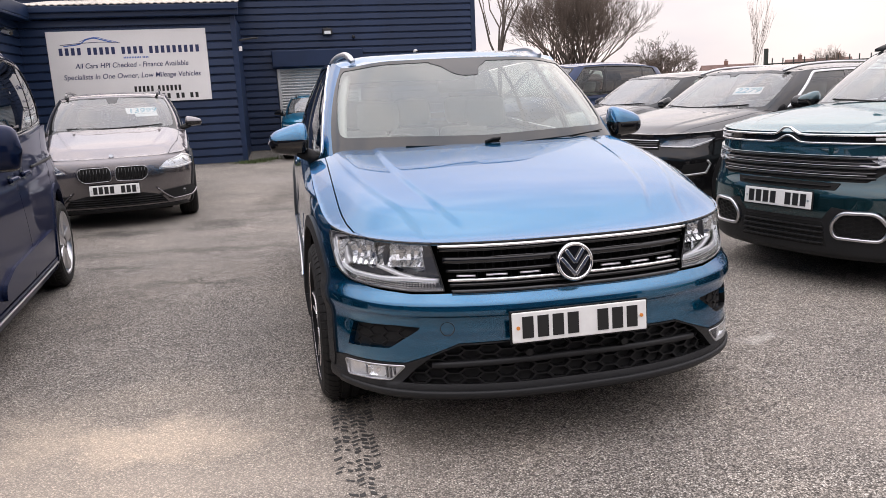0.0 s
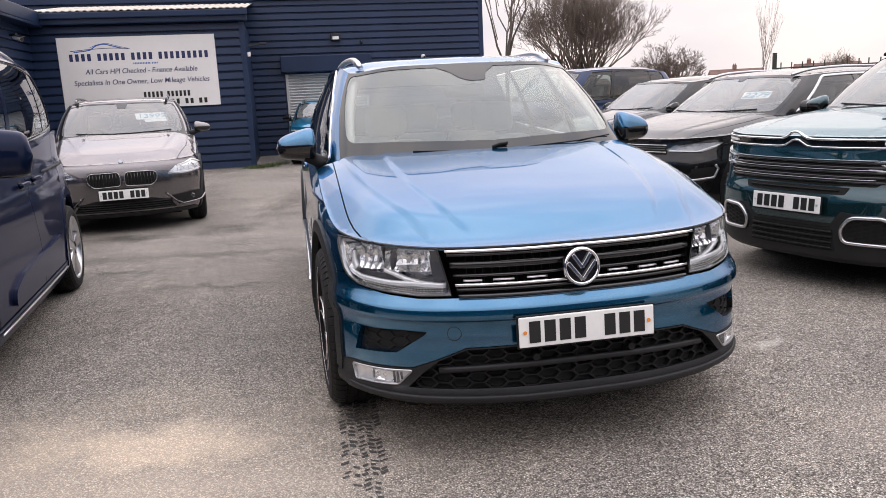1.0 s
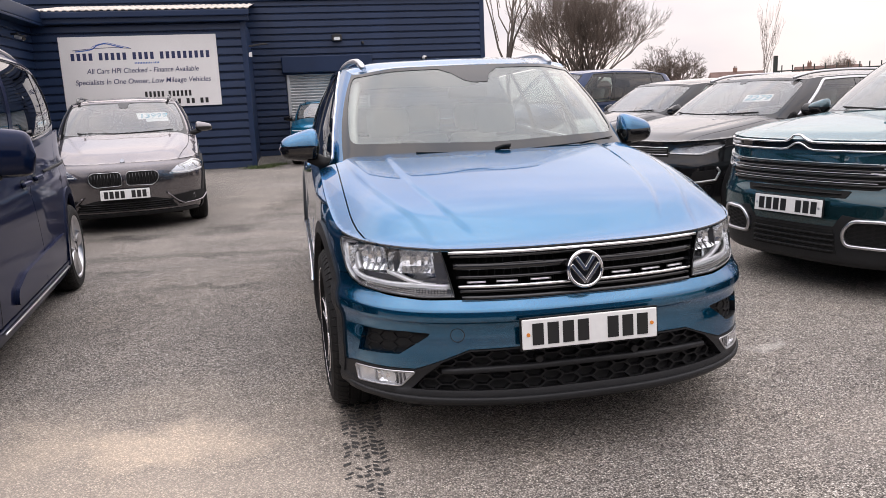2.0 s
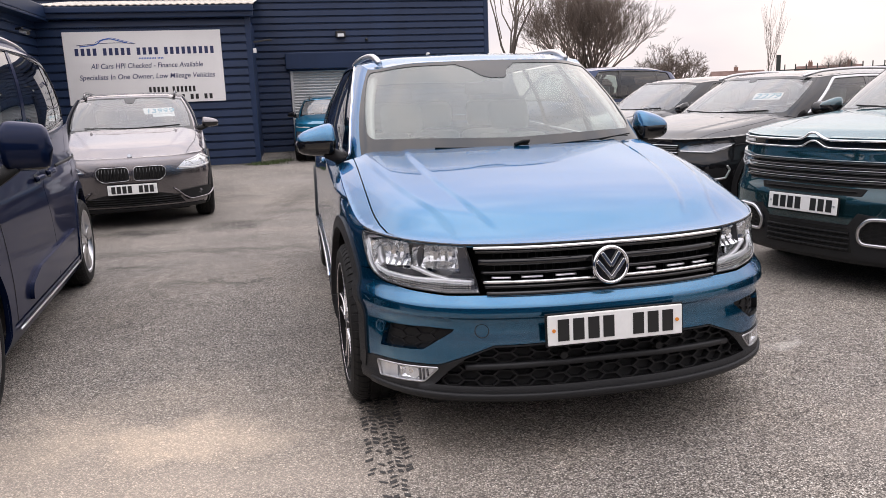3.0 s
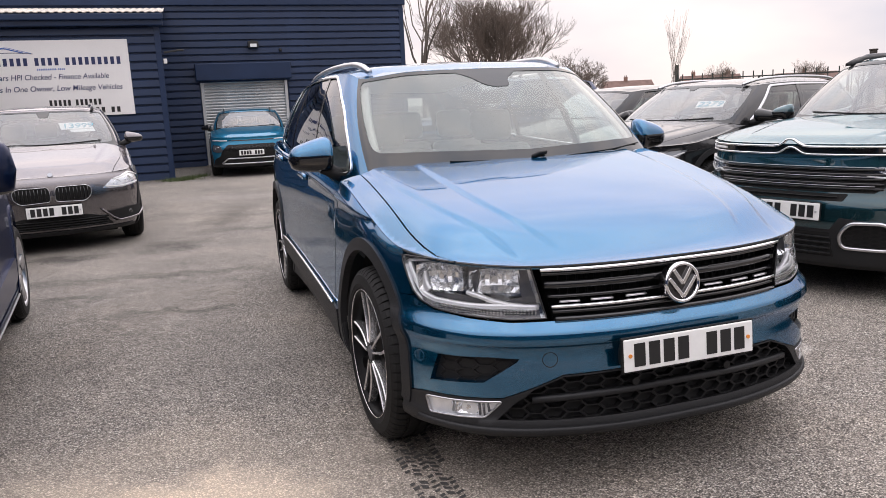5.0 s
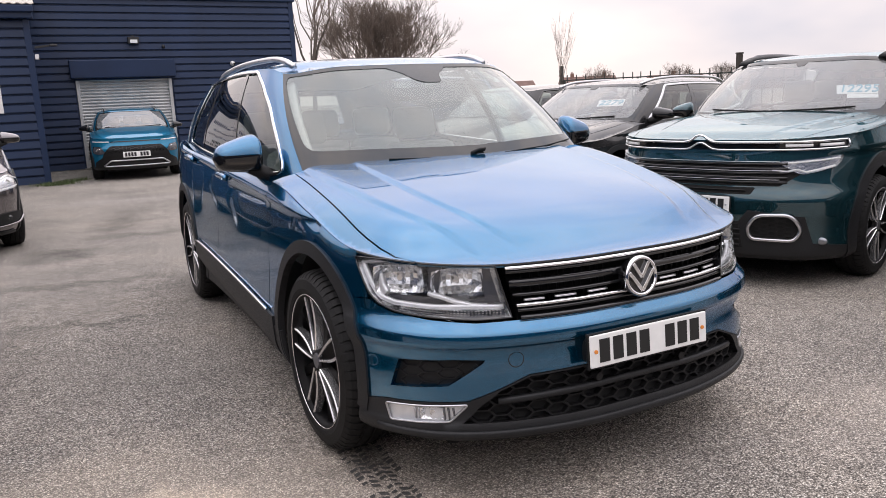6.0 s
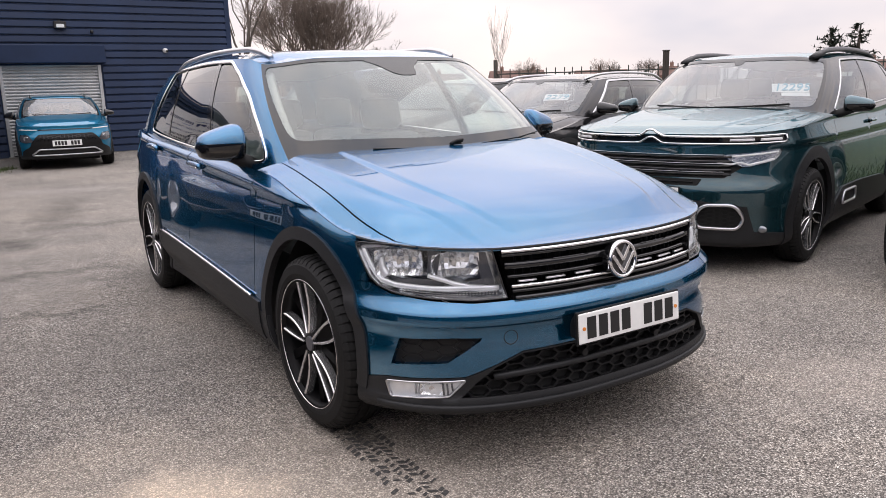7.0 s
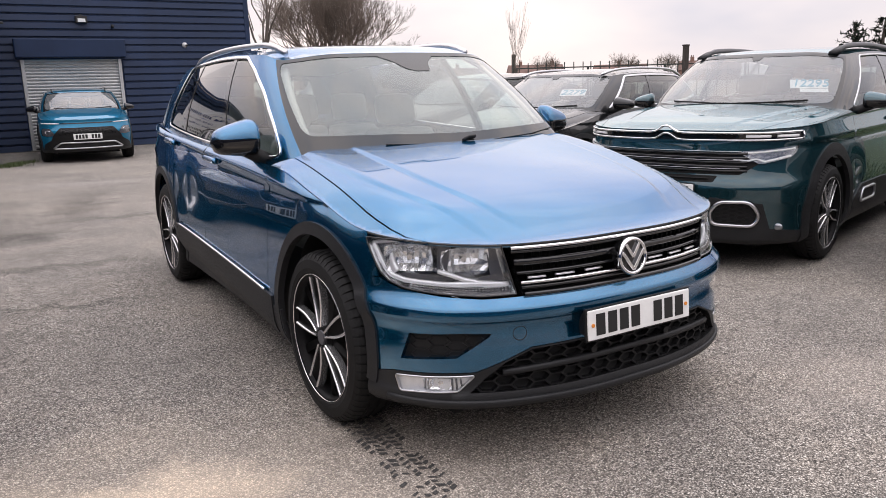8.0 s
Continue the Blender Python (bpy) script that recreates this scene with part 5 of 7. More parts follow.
def screen_sensor(car, w=0.10, h0=0.395):
    panel("screen_sensor", car.root, M_FRIT, rounded([(-w * 0.7, h0), (w * 0.7, h0), (w * 1.1, 0.47), (-w * 1.1, 0.47)], 0.02), car.green, depth=0.004, h=0.05, lift=0.003)


def hero():
    root = thing("parked_car", pose(0.479, 2.528, 0, 0, 0, 12.0), "metallic blue compact SUV with chrome grille bars on asphalt", "car", "parked cars")
    q = base_spec(4.66, 0.92, 0.83, 1.63, 0.875, 3.74, 1.10, rw=0.364, ra=0.398, lift=0.040, tx=0.815, wheel=SPORT, tw=0.235, steer=2, spin=(10, 31), rake=0.05, roll=0.06, seam=0.69, archw=0.048, arch0=-14, crease=(0.925, 0.944, 0.956, 0.975, 1.0))
    q["plan"] = [(0, 0.01), (0.25, 0.02), (0.46, 0.065), (0.607, 0.125), (0.727, 0.21), (0.814, 0.32), (0.874, 0.45), (0.912, 0.62), (0.935, 0.88), (0.938, 1.3), (0.93, 2.0), (0.93, 3.0), (0.94, 3.65), (0.905, 4.17), (0.81, 4.45), (0.60, 4.61), (0, 4.66)]
    q["front"] = ([0.18, 0.228, 0.244, 0.282, 0.296, 0.34, 0.40, 0.46, 0.52, 0.556, 0.572, 0.59, 0.612, 0.63, 0.66, 0.74, 0.83], [0.11, 0.05, 0.013, 0.006, 0.016, 0.02, 0.016, 0.018, 0.024, 0.012, -0.002, 0.0, 0.004, 0.022, 0.042, 0.052, 0.062])
    q["side"] = ([0.18, 0.3, 0.42, 0.60, 0.76, 0.88, 0.925, 0.944, 0.956, 0.99, 1.06], [0.05, -0.004, -0.010, 0.001, 0.013, 0.028, 0.034, 0.016, 0.018, 0.036, 0.062])
    q["hoodx"] = ([0.3, 0.4, 0.6, 0.9, 1.3], [0.765, 0.776, 0.797, 0.802, 0.800])
    q["hood"] = ([0.05, 0.10, 0.25, 0.40, 0.60, 0.80, 1.0, 1.2, 1.6], [0.815, 0.842, 0.902, 0.955, 1.002, 1.042, 1.078, 1.110, 1.160])
    q["crown"] = 0.044
    q["edge"][3:6] = [(0.92, 0.55, 0.860), (0.92, 0.9, 0.945), (0.92, 1.4, 1.030)]
    q["gtop"][0], q["gtop"][1], q["gtop"][2] = (0, 1.745, 1.55), (0.405, 1.775, 1.545), (0.618, 1.93, 1.522)
    q["roof"] = ([1.7, 1.9, 2.3, 2.9, 3.6, 4.1], [1.555, 1.585, 1.615, 1.625, 1.60, 1.52])
    q.update(win=(0.945, 1.76, 2.68, 3.20), fedge=[(0.955, 0.02), (0.952, 0.16), (1.022, 0.314), (1.190, 0.42), (1.41, 0.47)], wtop=0.47, dsl=0.13, wstop=0.484, hh=0.012, trimw=0.022, wsflare=0.072, frit=0.092)
    q["hoodback"] = ([0, 0.46, 0.802], [1.135, 1.215, 1.355])
    car = Car(root, M_BLUE, q)
    p = car.plan
    X = p.sx

    # raised bonnet middle between two creases that close towards the nose
    inner_line = pchip([0.18, 0.385, 0.60, 0.73, 1.13, 1.4], [0.365, 0.437, 0.488, 0.510, 0.545, 0.555])
    outer_line = pchip([0.10, 0.20, 0.34, 0.48, 0.62, 0.80, 1.13, 1.4], [0.505, 0.522, 0.556, 0.608, 0.650, 0.690, 0.735, 0.745])

    def dome(x, y):
        a = np.abs(x)
        d1, d2 = a - inner_line(y), a - outer_line(y)
        f1, f2 = step(0.16, 0.34, y), step(0.06, 0.20, y)
        rise = 0.009 * (1 - step(-0.004, 0.026, d1))
        fall = 0.009 * step(-0.004, 0.028, d2)
        return f1 * (rise - 0.004) - f2 * fall
    q["hoodlines"] = [[(sg * (float(ln(y)) + o), y) for y in np.linspace(0.14, 1.25, 70)] for sg in (1, -1) for ln in (inner_line, outer_line) for o in (-0.004, 0.004, 0.012, 0.02)]
    car.hood.extra = dome
    so = q["lamp_out"] = p.sy(0.52)
    q["door1"], q["door2"] = 1.43, 2.60
    q["zdoor"] = 0.40
    car.shell()
    sA = p.sy(0.875) - 0.411
    zt = lambda s: float(car.ze(abs(s)))
    lamp = [(0.492, 0.652), (0.62, 0.650), (0.781, 0.660), (0.90, 0.670), (0.937, 0.676), (1.0, 0.694), (1.04, 0.72), (1.066, 0.752), (so, 0.838), (0.95, zt(0.95) - 0.004), (0.80, zt(0.80) - 0.004), (0.65, zt(0.65) - 0.004), (0.545, 0.826)]
    mir = car.mirror
    inlet = [(0.940, 0.414), (0.721, 0.430), (0.60, 0.505), (0.592, 0.516), (0.70, 0.520), (0.905, 0.512)]
    # painted bumper
    low = [(-sA - 0.02, 0.345), (-0.97, 0.366), (-0.655, 0.378), (-0.543, 0.418), (-0.441, 0.458), (-0.25, 0.464), (0.25, 0.464), (0.441, 0.458), (0.543, 0.418), (0.655, 0.378), (0.97, 0.366), (sA + 0.02, 0.345)]
    hz = 0.364 + 0.040
    aS = math.degrees(math.asin((0.688 - hz) / 0.398))
    arch = [(p.sy(0.875) - 0.398 * math.cos(radians(t)), hz + 0.398 * math.sin(radians(t))) for t in np.linspace(-6, aS, 7)]
    up = [(1.046, 0.70), (1.004, 0.684), (0.937, 0.667), (0.781, 0.651), (0.62, 0.641), (0.488, 0.643)]
    outline = low + arch + up + [(-a, b) for a, b in up[::-1]] + [(-a, b) for a, b in arch[::-1]]
    panel("front_bumper", root, M_BLUE, outline, car.ring, [inlet, mir(inlet)], h=0.02, depth=0.03)
    # corner piece between lamp, wing and bumper
    for sg in (1, -1):
        panel("lamp_corner", root, M_BLUE, [(sg * a, b) for a, b in ((1.05, 0.704), (1.155, 0.692), (so + 0.001, 0.692), (so + 0.001, 0.832), (1.072, 0.752))], car.ring, h=0.02)
        io = inlet if sg > 0 else mir(inlet)
        wallstrip("inlet_wall", root, M_PLASTIC, io, car.ring, 0.0, 0.05)
        panel("inlet_backing", root, M_PLASTIC, io, car.ring, lift=-0.028, depth=0)
        honeycomb("inlet_mesh", root, M_PLASTIC, io, car.ring, 0.072, 0.50, wall=0.004, depth=0.006, lift=-0.022)
        # head lamp
        lo = lamp if sg > 0 else mir(lamp)
        lens = panel("headlight", root, M_LENS, lo, car.ring, depth=0, h=0.03, lift=0.001, label="clear headlight with twin reflectors")
        wallstrip("lamp_wall", lens, M_REFLECT, lo, car.ring, 0.0, 0.10)
        panel("lamp_backing", lens, M_REFLECT, lo, car.ring, lift=-0.095, depth=0)
        ribbon("lamp_rim", lens, M_GLOSSB, resample(lo, 0.03), 0.007, 0.004, car.ring, closed=True)
        for bs, bz, rx, rz in ((0.905, 0.770, 0.088, 0.052), (0.675, 0.768, 0.088, 0.047)):
            c = car.ring(np.array([sg * bs]), np.array([bz]))[0]
            facet_bowl(lens, pose(c[0] - sg * 0.012, c[1] + 0.036, c[2], 10, 0, sg * (40 if bs > 0.8 else 20)), rx, rz, 0.05)
        guide = [(so - 0.022, 0.826), (1.052, 0.752), (1.01, 0.712), (0.94, 0.697), (0.78, 0.690), (0.65, 0.690), (0.515, 0.686)]
        ribbon("light_guide", lens, M_LAMPSILVER, bent([(sg * a, b) for a, b in guide], 30), 0.020, 0.010, car.ring, lift=-0.026)
        topg = [(so - 0.03, 0.826), (0.95, 0.842), (0.80, 0.838), (0.65, 0.826), (0.56, 0.816)]
        ribbon("light_guide", lens, M_LAMPSILVER, bent([(sg * a, b) for a, b in topg], 30), 0.013, 0.008, car.ring, lift=-0.026)
        inn = [(1.035, 0.815), (1.01, 0.75), (0.985, 0.722)]
        ribbon("lamp_frame", lens, M_LAMPSILVER, bent([(sg * a, b) for a, b in inn], 30), 0.036, 0.012, car.ring, lift=-0.034)
        div = [(0.80, 0.735), (0.745, 0.722), (0.69, 0.706), (0.63, 0.694), (0.57, 0.690)]
        ribbon("lamp_divider", lens, M_LAMPSILVER, bent([(sg * a, b) for a, b in div], 30), 0.018, 0.014, car.ring, lift=-0.034)
        post = [(0.80, 0.822), (0.745, 0.822), (0.765, 0.73), (0.805, 0.728)]
        panel("lamp_post", lens, M_LAMPGREY, [(sg * a, b) for a, b in post], car.ring, lift=-0.036, depth=0.02, h=0.03)
        dark = [(0.560, 0.816), (0.598, 0.812), (0.578, 0.716), (0.66, 0.700), (0.52, 0.696)]
        panel("lamp_shade", lens, M_LAMPGREY, [(sg * a, b) for a, b in dark], car.ring, lift=-0.05, depth=0.01, h=0.03)
        shade2 = [(0.82, 0.718), (0.985, 0.718), (0.965, 0.700), (0.74, 0.694), (0.72, 0.708)]
        panel("lamp_shade", lens, M_LAMPGREY, [(sg * a, b) for a, b in shade2], car.ring, lift=-0.045, depth=0.01, h=0.03)
        strip = [(0.51, 0.657), (0.62, 0.655), (0.78, 0.666), (0.92, 0.676), (0.92, 0.689), (0.78, 0.682), (0.62, 0.680), (0.515, 0.678)]
        panel("lamp_strip", lens, M_LAMPGREY, [(sg * a, b) for a, b in strip], car.ring, lift=-0.02, depth=0.01, h=0.02)
        bm = bmesh.new()
        for u, v in [(0.525 + 0.0125 * i, 0.661 + 0.007 * j + (0.0 if i < 8 else (i - 8) * 0.0007)) for i in range(30) for j in range(3)]:
            c = car.ring(np.array([sg * u]), np.array([v]))[0]
            box(bm, c[0] - 0.0035, c[0] + 0.0035, c[1] + 0.010, c[1] + 0.022, c[2] - 0.0018, c[2] + 0.0018)
        part("lamp_dots", bm, M_REFLECT, lens)
        # fog lamp
        fog = [(0.965, 0.350), (0.655, 0.366), (0.718, 0.305), (0.944, 0.290)]
        fo = rounded([(sg * a, b) for a, b in fog], 0.012)
        fl = panel("fog_light", root, M_LENS, fo, car.ring, depth=0, h=0.03, lift=0.009, label="clear fog light")
        panel("fog_backing", fl, M_LAMPSILVER, fo, car.ring, depth=0, h=0.03, lift=-0.006)
        wallstrip("fog_wall", fl, M_LAMPSILVER, fo, car.ring, -0.008, 0.02)
        ribbon("fog_rim", fl, M_SATIN, resample(fo, 0.02), 0.008, 0.008, car.ring, closed=True)
        for u in (0.705, 0.722, 0.738, 0.83, 0.845):
            ribbon("fog_rib", fl, M_LAMPGREY if u < 0.74 else M_SATIN, [(sg * u, 0.31 if u > 0.71 else 0.325), (sg * (u + 0.004), 0.352)], 0.007, 0.006, car.ring, lift=-0.004)
        c = car.ring(np.array([sg * 0.785]), np.array([0.331]))[0]
        facet_bowl(fl, pose(c[0], c[1] - 0.002, c[2], 6, 0, sg * 36), 0.042, 0.022, 0.018, 8, 4)
        # towing eye cover
        if sg < 0:
            c = [(X(-0.479) + 0.026 * math.cos(t), 0.512 + 0.026 * math.sin(t)) for t in np.linspace(0, 2 * math.pi, 25)[:-1]]
            ribbon("tow_cover_gap", root, M_SEAL, c, 0.0035, 0.0006, car.ring, closed=True)
    gap = [(s, zt(s) - 0.004) for s in np.linspace(-so, so, 80)]
    ribbon("bonnet_gap", root, M_SEAL, gap, 0.007, 0.003, car.ring)
    # black lower bumper with its grilles
    lowg = [(-0.675, 0.298), (0.675, 0.298), (0.613, 0.358), (0.543, 0.410), (0.441, 0.450), (0.25, 0.456), (-0.25, 0.456), (-0.441, 0.450), (-0.543, 0.410), (-0.613, 0.358)]
    fh = [(0.965, 0.350), (0.655, 0.366), (0.718, 0.305), (0.944, 0.290)]
    blk = [(-sA - 0.03, 0.215), (-0.8, 0.235), (-0.5, 0.242), (0.5, 0.242), (0.8, 0.235), (sA + 0.03, 0.215), (sA + 0.02, 0.342), (0.97, 0.363), (0.655, 0.375), (0.543, 0.415), (0.441, 0.455), (0.25, 0.461), (-0.25, 0.461), (-0.441, 0.455), (-0.543, 0.415), (-0.655, 0.375), (-0.97, 0.363), (-sA - 0.02, 0.342)]
    panel("lower_bumper", root, M_CLAD, blk, car.ring, [lowg, fh, mir(fh)], h=0.025, depth=0.03, lift=0.004)
    wallstrip("grille_wall", root, M_PLASTIC, lowg, car.ring, 0.0, 0.06)
    panel("grille_backing", root, M_VOID, lowg, car.ring, lift=-0.042, depth=0)
    honeycomb("lower_grille", root, M_PLASTIC, lowg, car.ring, 0.068, 0.53, wall=0.004, lift=-0.016, depth=0.022, grow=1.02)
    bar = [(X(u), 0.365 + 0.018 * (1 - (u / 0.58) ** 2)) for u in np.linspace(-0.54, 0.54, 24)]
    ribbon("grille_bar", root, M_CLAD, bar, 0.026, 0.014, car.ring, lift=-0.012)
    lip = [(u, 0.262) for u in np.linspace(-1.0, 1.0, 40)]
    ribbon("bumper_lip", root, M_CLAD, lip, 0.03, 0.012, car.ring)
    for u in (-0.18, 0.20, -0.62, 0.62):
        c = car.ring(np.array([X(u)]), np.array([0.41 if abs(u) < 0.3 else 0.47]))[0]
        bm = bmesh.new()
        cyl(bm, (c[0], c[1] - 0.004, c[2]), (c[0], c[1] + 0.03, c[2]), 0.014, 0.014, 14)
        if abs(u) < 0.3:
            part("parking_sensor", bm, M_PLASTIC, root)
        else:
            bm.free()
    # main grille
    gr = [(-X(0.462), 0.640), (X(0.462), 0.640), (X(0.512), 0.824), (X(0.3), 0.827), (-X(0.3), 0.827), (-X(0.512), 0.824)]
    wallstrip("grille_wall", root, M_GLOSSB, gr, car.ring, 0.0, 0.08)
    panel("grille_backing", root, M_VOID, gr, car.ring, lift=-0.075, depth=0)

    def across(z, inset=0.006, n=30):
        half = 0.462 + (z - 0.640) / 0.184 * 0.050 - inset
        return [(X(u), z) for u in np.linspace(-half, half, n)]
    for z, wd, m_, lf in ((0.817, 0.013, M_CHROME, 0.002), (0.800, 0.016, M_GLOSSB, -0.012), (0.762, 0.030, M_GLOSSB, -0.012), (0.722, 0.016, M_GLOSSB, -0.02), (0.690, 0.015, M_CHROME, 0.0), (0.672, 0.018, M_GLOSSB, -0.008), (0.647, 0.018, M_GLOSSB, -0.002)):
        ribbon("grille_slat", root, m_, across(z), wd, 0.016, car.ring, lift=lf, label="chrome grille strip" if m_ is M_CHROME else "")
    for sg in (1, -1):
        for a, b, z in ((0.12, 0.20, 0.707), (0.25, 0.33, 0.706), (0.37, 0.44, 0.705), (0.14, 0.30, 0.772)):
            ribbon("grille_insert", root, M_SATIN if z < 0.75 else M_GLOSSB, [(sg * X(u), z) for u in np.linspace(a, b, 6)], 0.009, 0.01, car.ring, lift=-0.006)
        for k in range(11):
            u = 0.09 + 0.034 * k
            ribbon("grille_rib", root, M_PLASTIC, [(sg * X(u), 0.66), (sg * X(u + 0.002), 0.74), (sg * X(u + 0.004), 0.81)], 0.006, 0.01, car.ring, lift=-0.05)
    # round emblem: chrome ring and plain slanted bars
    cb = car.ring(np.array([0.0]), np.array([0.738]))[0]
    mb = pose(0, cb[1] - 0.028, 0.738, -6)
    vs, fs = lathe([(0.071, 0.0), (0.071, 0.012), (0.067, 0.018), (0.060, 0.018), (0.058, 0.010)], 48)
    sp = mb @ pose(0, 0, 0, 0, 0, -90)
    emb = link("emblem", [sp @ Vector(v) for v in vs], fs, M_CHROME, root, "round chrome emblem")
    bm = bmesh.new()
    cyl(bm, mb @ Vector((0, 0.03, 0)), mb @ Vector((0, -0.006, 0)), 0.066, 0.06, 40)
    part("emblem_disc", bm, M_GLOSSB, emb)
    for x0, z0, x1, z1 in ((-0.034, 0.046, 0, -0.004), (0.034, 0.046, 0, -0.004), (-0.053, 0.018, 0, -0.050), (0.053, 0.018, 0, -0.050)):
        v = Vector((x1 - x0, 0, z1 - z0))
        mm = mb @ Matrix.Translation(((x0 + x1) / 2, -0.011, (z0 + z1) / 2)) @ Matrix.Rotation(math.atan2(v.x, v.z), 4, "Y")
        part("emblem_bar", boxed(-0.0065, 0.0065, -0.005, 0.005, -v.length / 2, v.length / 2, 0.0015, mm), M_CHROME, emb)
    number_plate(car, 0.525, -0.022, yellow=True)
    part("plate_carrier", boxed(-0.24, 0.24, -0.015, 0.06, 0.475, 0.575, 0.006), M_PLASTIC, root)
    # sides
    for sg in (1, -1):
        for y, z in ((2.43, 0.992), (3.42, 1.045)):
            s = p.sy(y)
            ribbon("door_handle", root, M_BLUE, [(sg * (s + t), z) for t in np.linspace(-0.11, 0.11, 12)], 0.034, 0.022, car.ring, lift=0.012)
            ribbon("handle_strip", root, M_CHROME, [(sg * (s + t), z + 0.012) for t in np.linspace(-0.10, 0.10, 10)], 0.007, 0.006, car.ring, lift=0.032)
            panel("handle_cup", root, M_GLOSSB, [(sg * (s + 0.07 * math.cos(t)), z + 0.028 * math.sin(t)) for t in np.linspace(0, 2 * math.pi, 21)[:-1]], car.ring, depth=0, lift=0.002)
        st = [(sg * (p.sy(y)), 0.400 + 0.034 * y) for y in np.linspace(1.46, 3.26, 30)]
        ribbon("sill_strip", root, M_CHROME, st, 0.014, 0.012, car.ring, lift=0.008)
        lowd = [(sg * p.sy(y), z) for y, z in ((1.36, 0.26), (3.28, 0.26), (3.28, 0.503), (1.36, 0.438))]
        panel("door_cladding", root, M_CLAD, lowd, car.ring, lift=0.012, h=0.05)
    door_mirror(car, 0.862, 1.68, 1.145, 0.220, 0.205, 0.22)
    rails(car, 0.60, 2.02, 3.95, M_SATIN, 0.030, foot=0.35)
    panel("screen_sensor", root, M_FRIT, rounded([(-0.21, 0.478), (-0.13, 0.452), (-0.07, 0.412), (-0.02, 0.398), (0.08, 0.398), (0.095, 0.44), (0.17, 0.478)], 0.02), car.green, depth=0.004, h=0.05, lift=0.003)
    bm = bmesh.new()
    box(bm, -0.115, 0.115, -0.02, 0.02, -0.035, 0.035, 0.018, pose(0.0, 1.80, 1.395, -6))
    part("cabin_mirror", bm, M_PLASTIC, root, smooth=True)
    a0 = car.ga(q["pA0"])
    for sg in (1, -1):
        ribbon("pillar_trim", root, M_LINER, [(sg * (a0 + 0.072 * h / 0.47 - 0.030), h) for h in np.linspace(0.05, 0.47, 12)], 0.055, 0.02, car.green, lift=-0.045, label="pale inner windscreen pillar trim")
    wiper(car, [(-0.42, 0.040), (-0.1, 0.038), (0.10, 0.042)], root)
    wiper(car, [(0.16, 0.040), (0.45, 0.044), (0.72, 0.056)], root)
    ribbon("wiper_arm", root, M_SEAL, [(-0.02, 0.050), (0.02, 0.062), (0.06, 0.062)], 0.014, 0.014, car.green, lift=0.012)
    return car


hero_car = hero()


def lamp(car, poly, bowls, drl=None, smoked=False, bright=False):
    """A pair of headlights laid on the body: housing, bowls, lens, light bar."""
    for sg in (1, -1):
        lo = [(sg * a, b) for a, b in poly]
        lens = panel("headlight", car.root, M_LENS, lo, car.ring, depth=0, h=0.05, lift=0.016, label="clear headlight")
        panel("lamp_backing", lens, M_LAMPGREY if smoked else (M_REFLECT if bright else M_LAMPMID), lo, car.ring, depth=0.01, h=0.05, lift=0.003)
        wallstrip("lamp_wall", lens, M_GLOSSB, lo, car.ring, -0.016, 0.0)
        for s, z, rx, rz in bowls:
            c = car.ring(np.array([sg * s]), np.array([z]))[0]
            _, _, nx, ny = car.plan.at(np.array([sg * s]))
            lamp_bowl(car, lens, c[0] + 0.004 * nx[0], c[1] + 0.004 * ny[0], z, rx, rz, 0.012, sg * math.degrees(math.atan2(abs(nx[0]), -ny[0])))
        for pts in drl or ():
            ribbon("light_bar", lens, M_LAMPWHITE, bent([(sg * a, b) for a, b in pts], 24), 0.014, 0.006, car.ring, lift=0.010)


def over(car, name, material, poly, sides=True, **k):
    k = dict(dict(lift=0.006, depth=0.008, h=0.03), **k)
    if sides:
        return car.both(name, material, poly, **k)
    return [panel(name, car.root, material, poly, car.ring, **k)]


def slats(car, name, material, half, zs, width=0.016, lift=0.008, taper=0.0):
    for i, z in enumerate(zs):
        h = half - taper * i
        ribbon(name, car.root, material, [(s, z) for s in np.linspace(-h, h, 24)], width, 0.012, car.ring, lift=lift)


def price_sticker(car, a, h, text, w=0.30, hh=0.13, tag=True):
    """A printed price on paper behind the windscreen."""
    P = car.green(np.array([a, a + 0.02, a]), np.array([h, h, h + 0.02]))
    ex = Vector(P[1] - P[0]).normalized()
    ez = Vector(P[2] - P[0]).normalized()
    ez = (ez - ex * ex.dot(ez)).normalized()
    ny = ez.cross(ex)
    m = Matrix((ex, ny, ez)).transposed().to_4x4()
    m.translation = Vector(P[0]) + ny * 0.02
    st = part("price_sticker", boxed(-w / 2, w / 2, 0, 0.002, -hh / 2, hh / 2, 0, m), M_PAPER, car.root, "white price sticker behind the windscreen")
    o = words("price_text", text, st, M_CYAN, 0, 0, 0, 0.13, w * 0.92)
    xs = [v.co.x for v in o.data.vertices]
    o.matrix_basis = m @ Matrix.Translation((-w * 0.46, -0.003, -hh * 0.33)) @ pose(0, 0, 0, 90) @ Matrix.Diagonal((w * 0.92 / (max(xs) - min(xs)), 1, 1, 1))
    if tag:
        part("price_sheet", boxed(-w * 0.25, w * 0.5, 0, 0.002, -hh * 0.95, -hh * 0.55, 0, m), M_PAPER, car.root, "white paper sheet behind the windscreen")


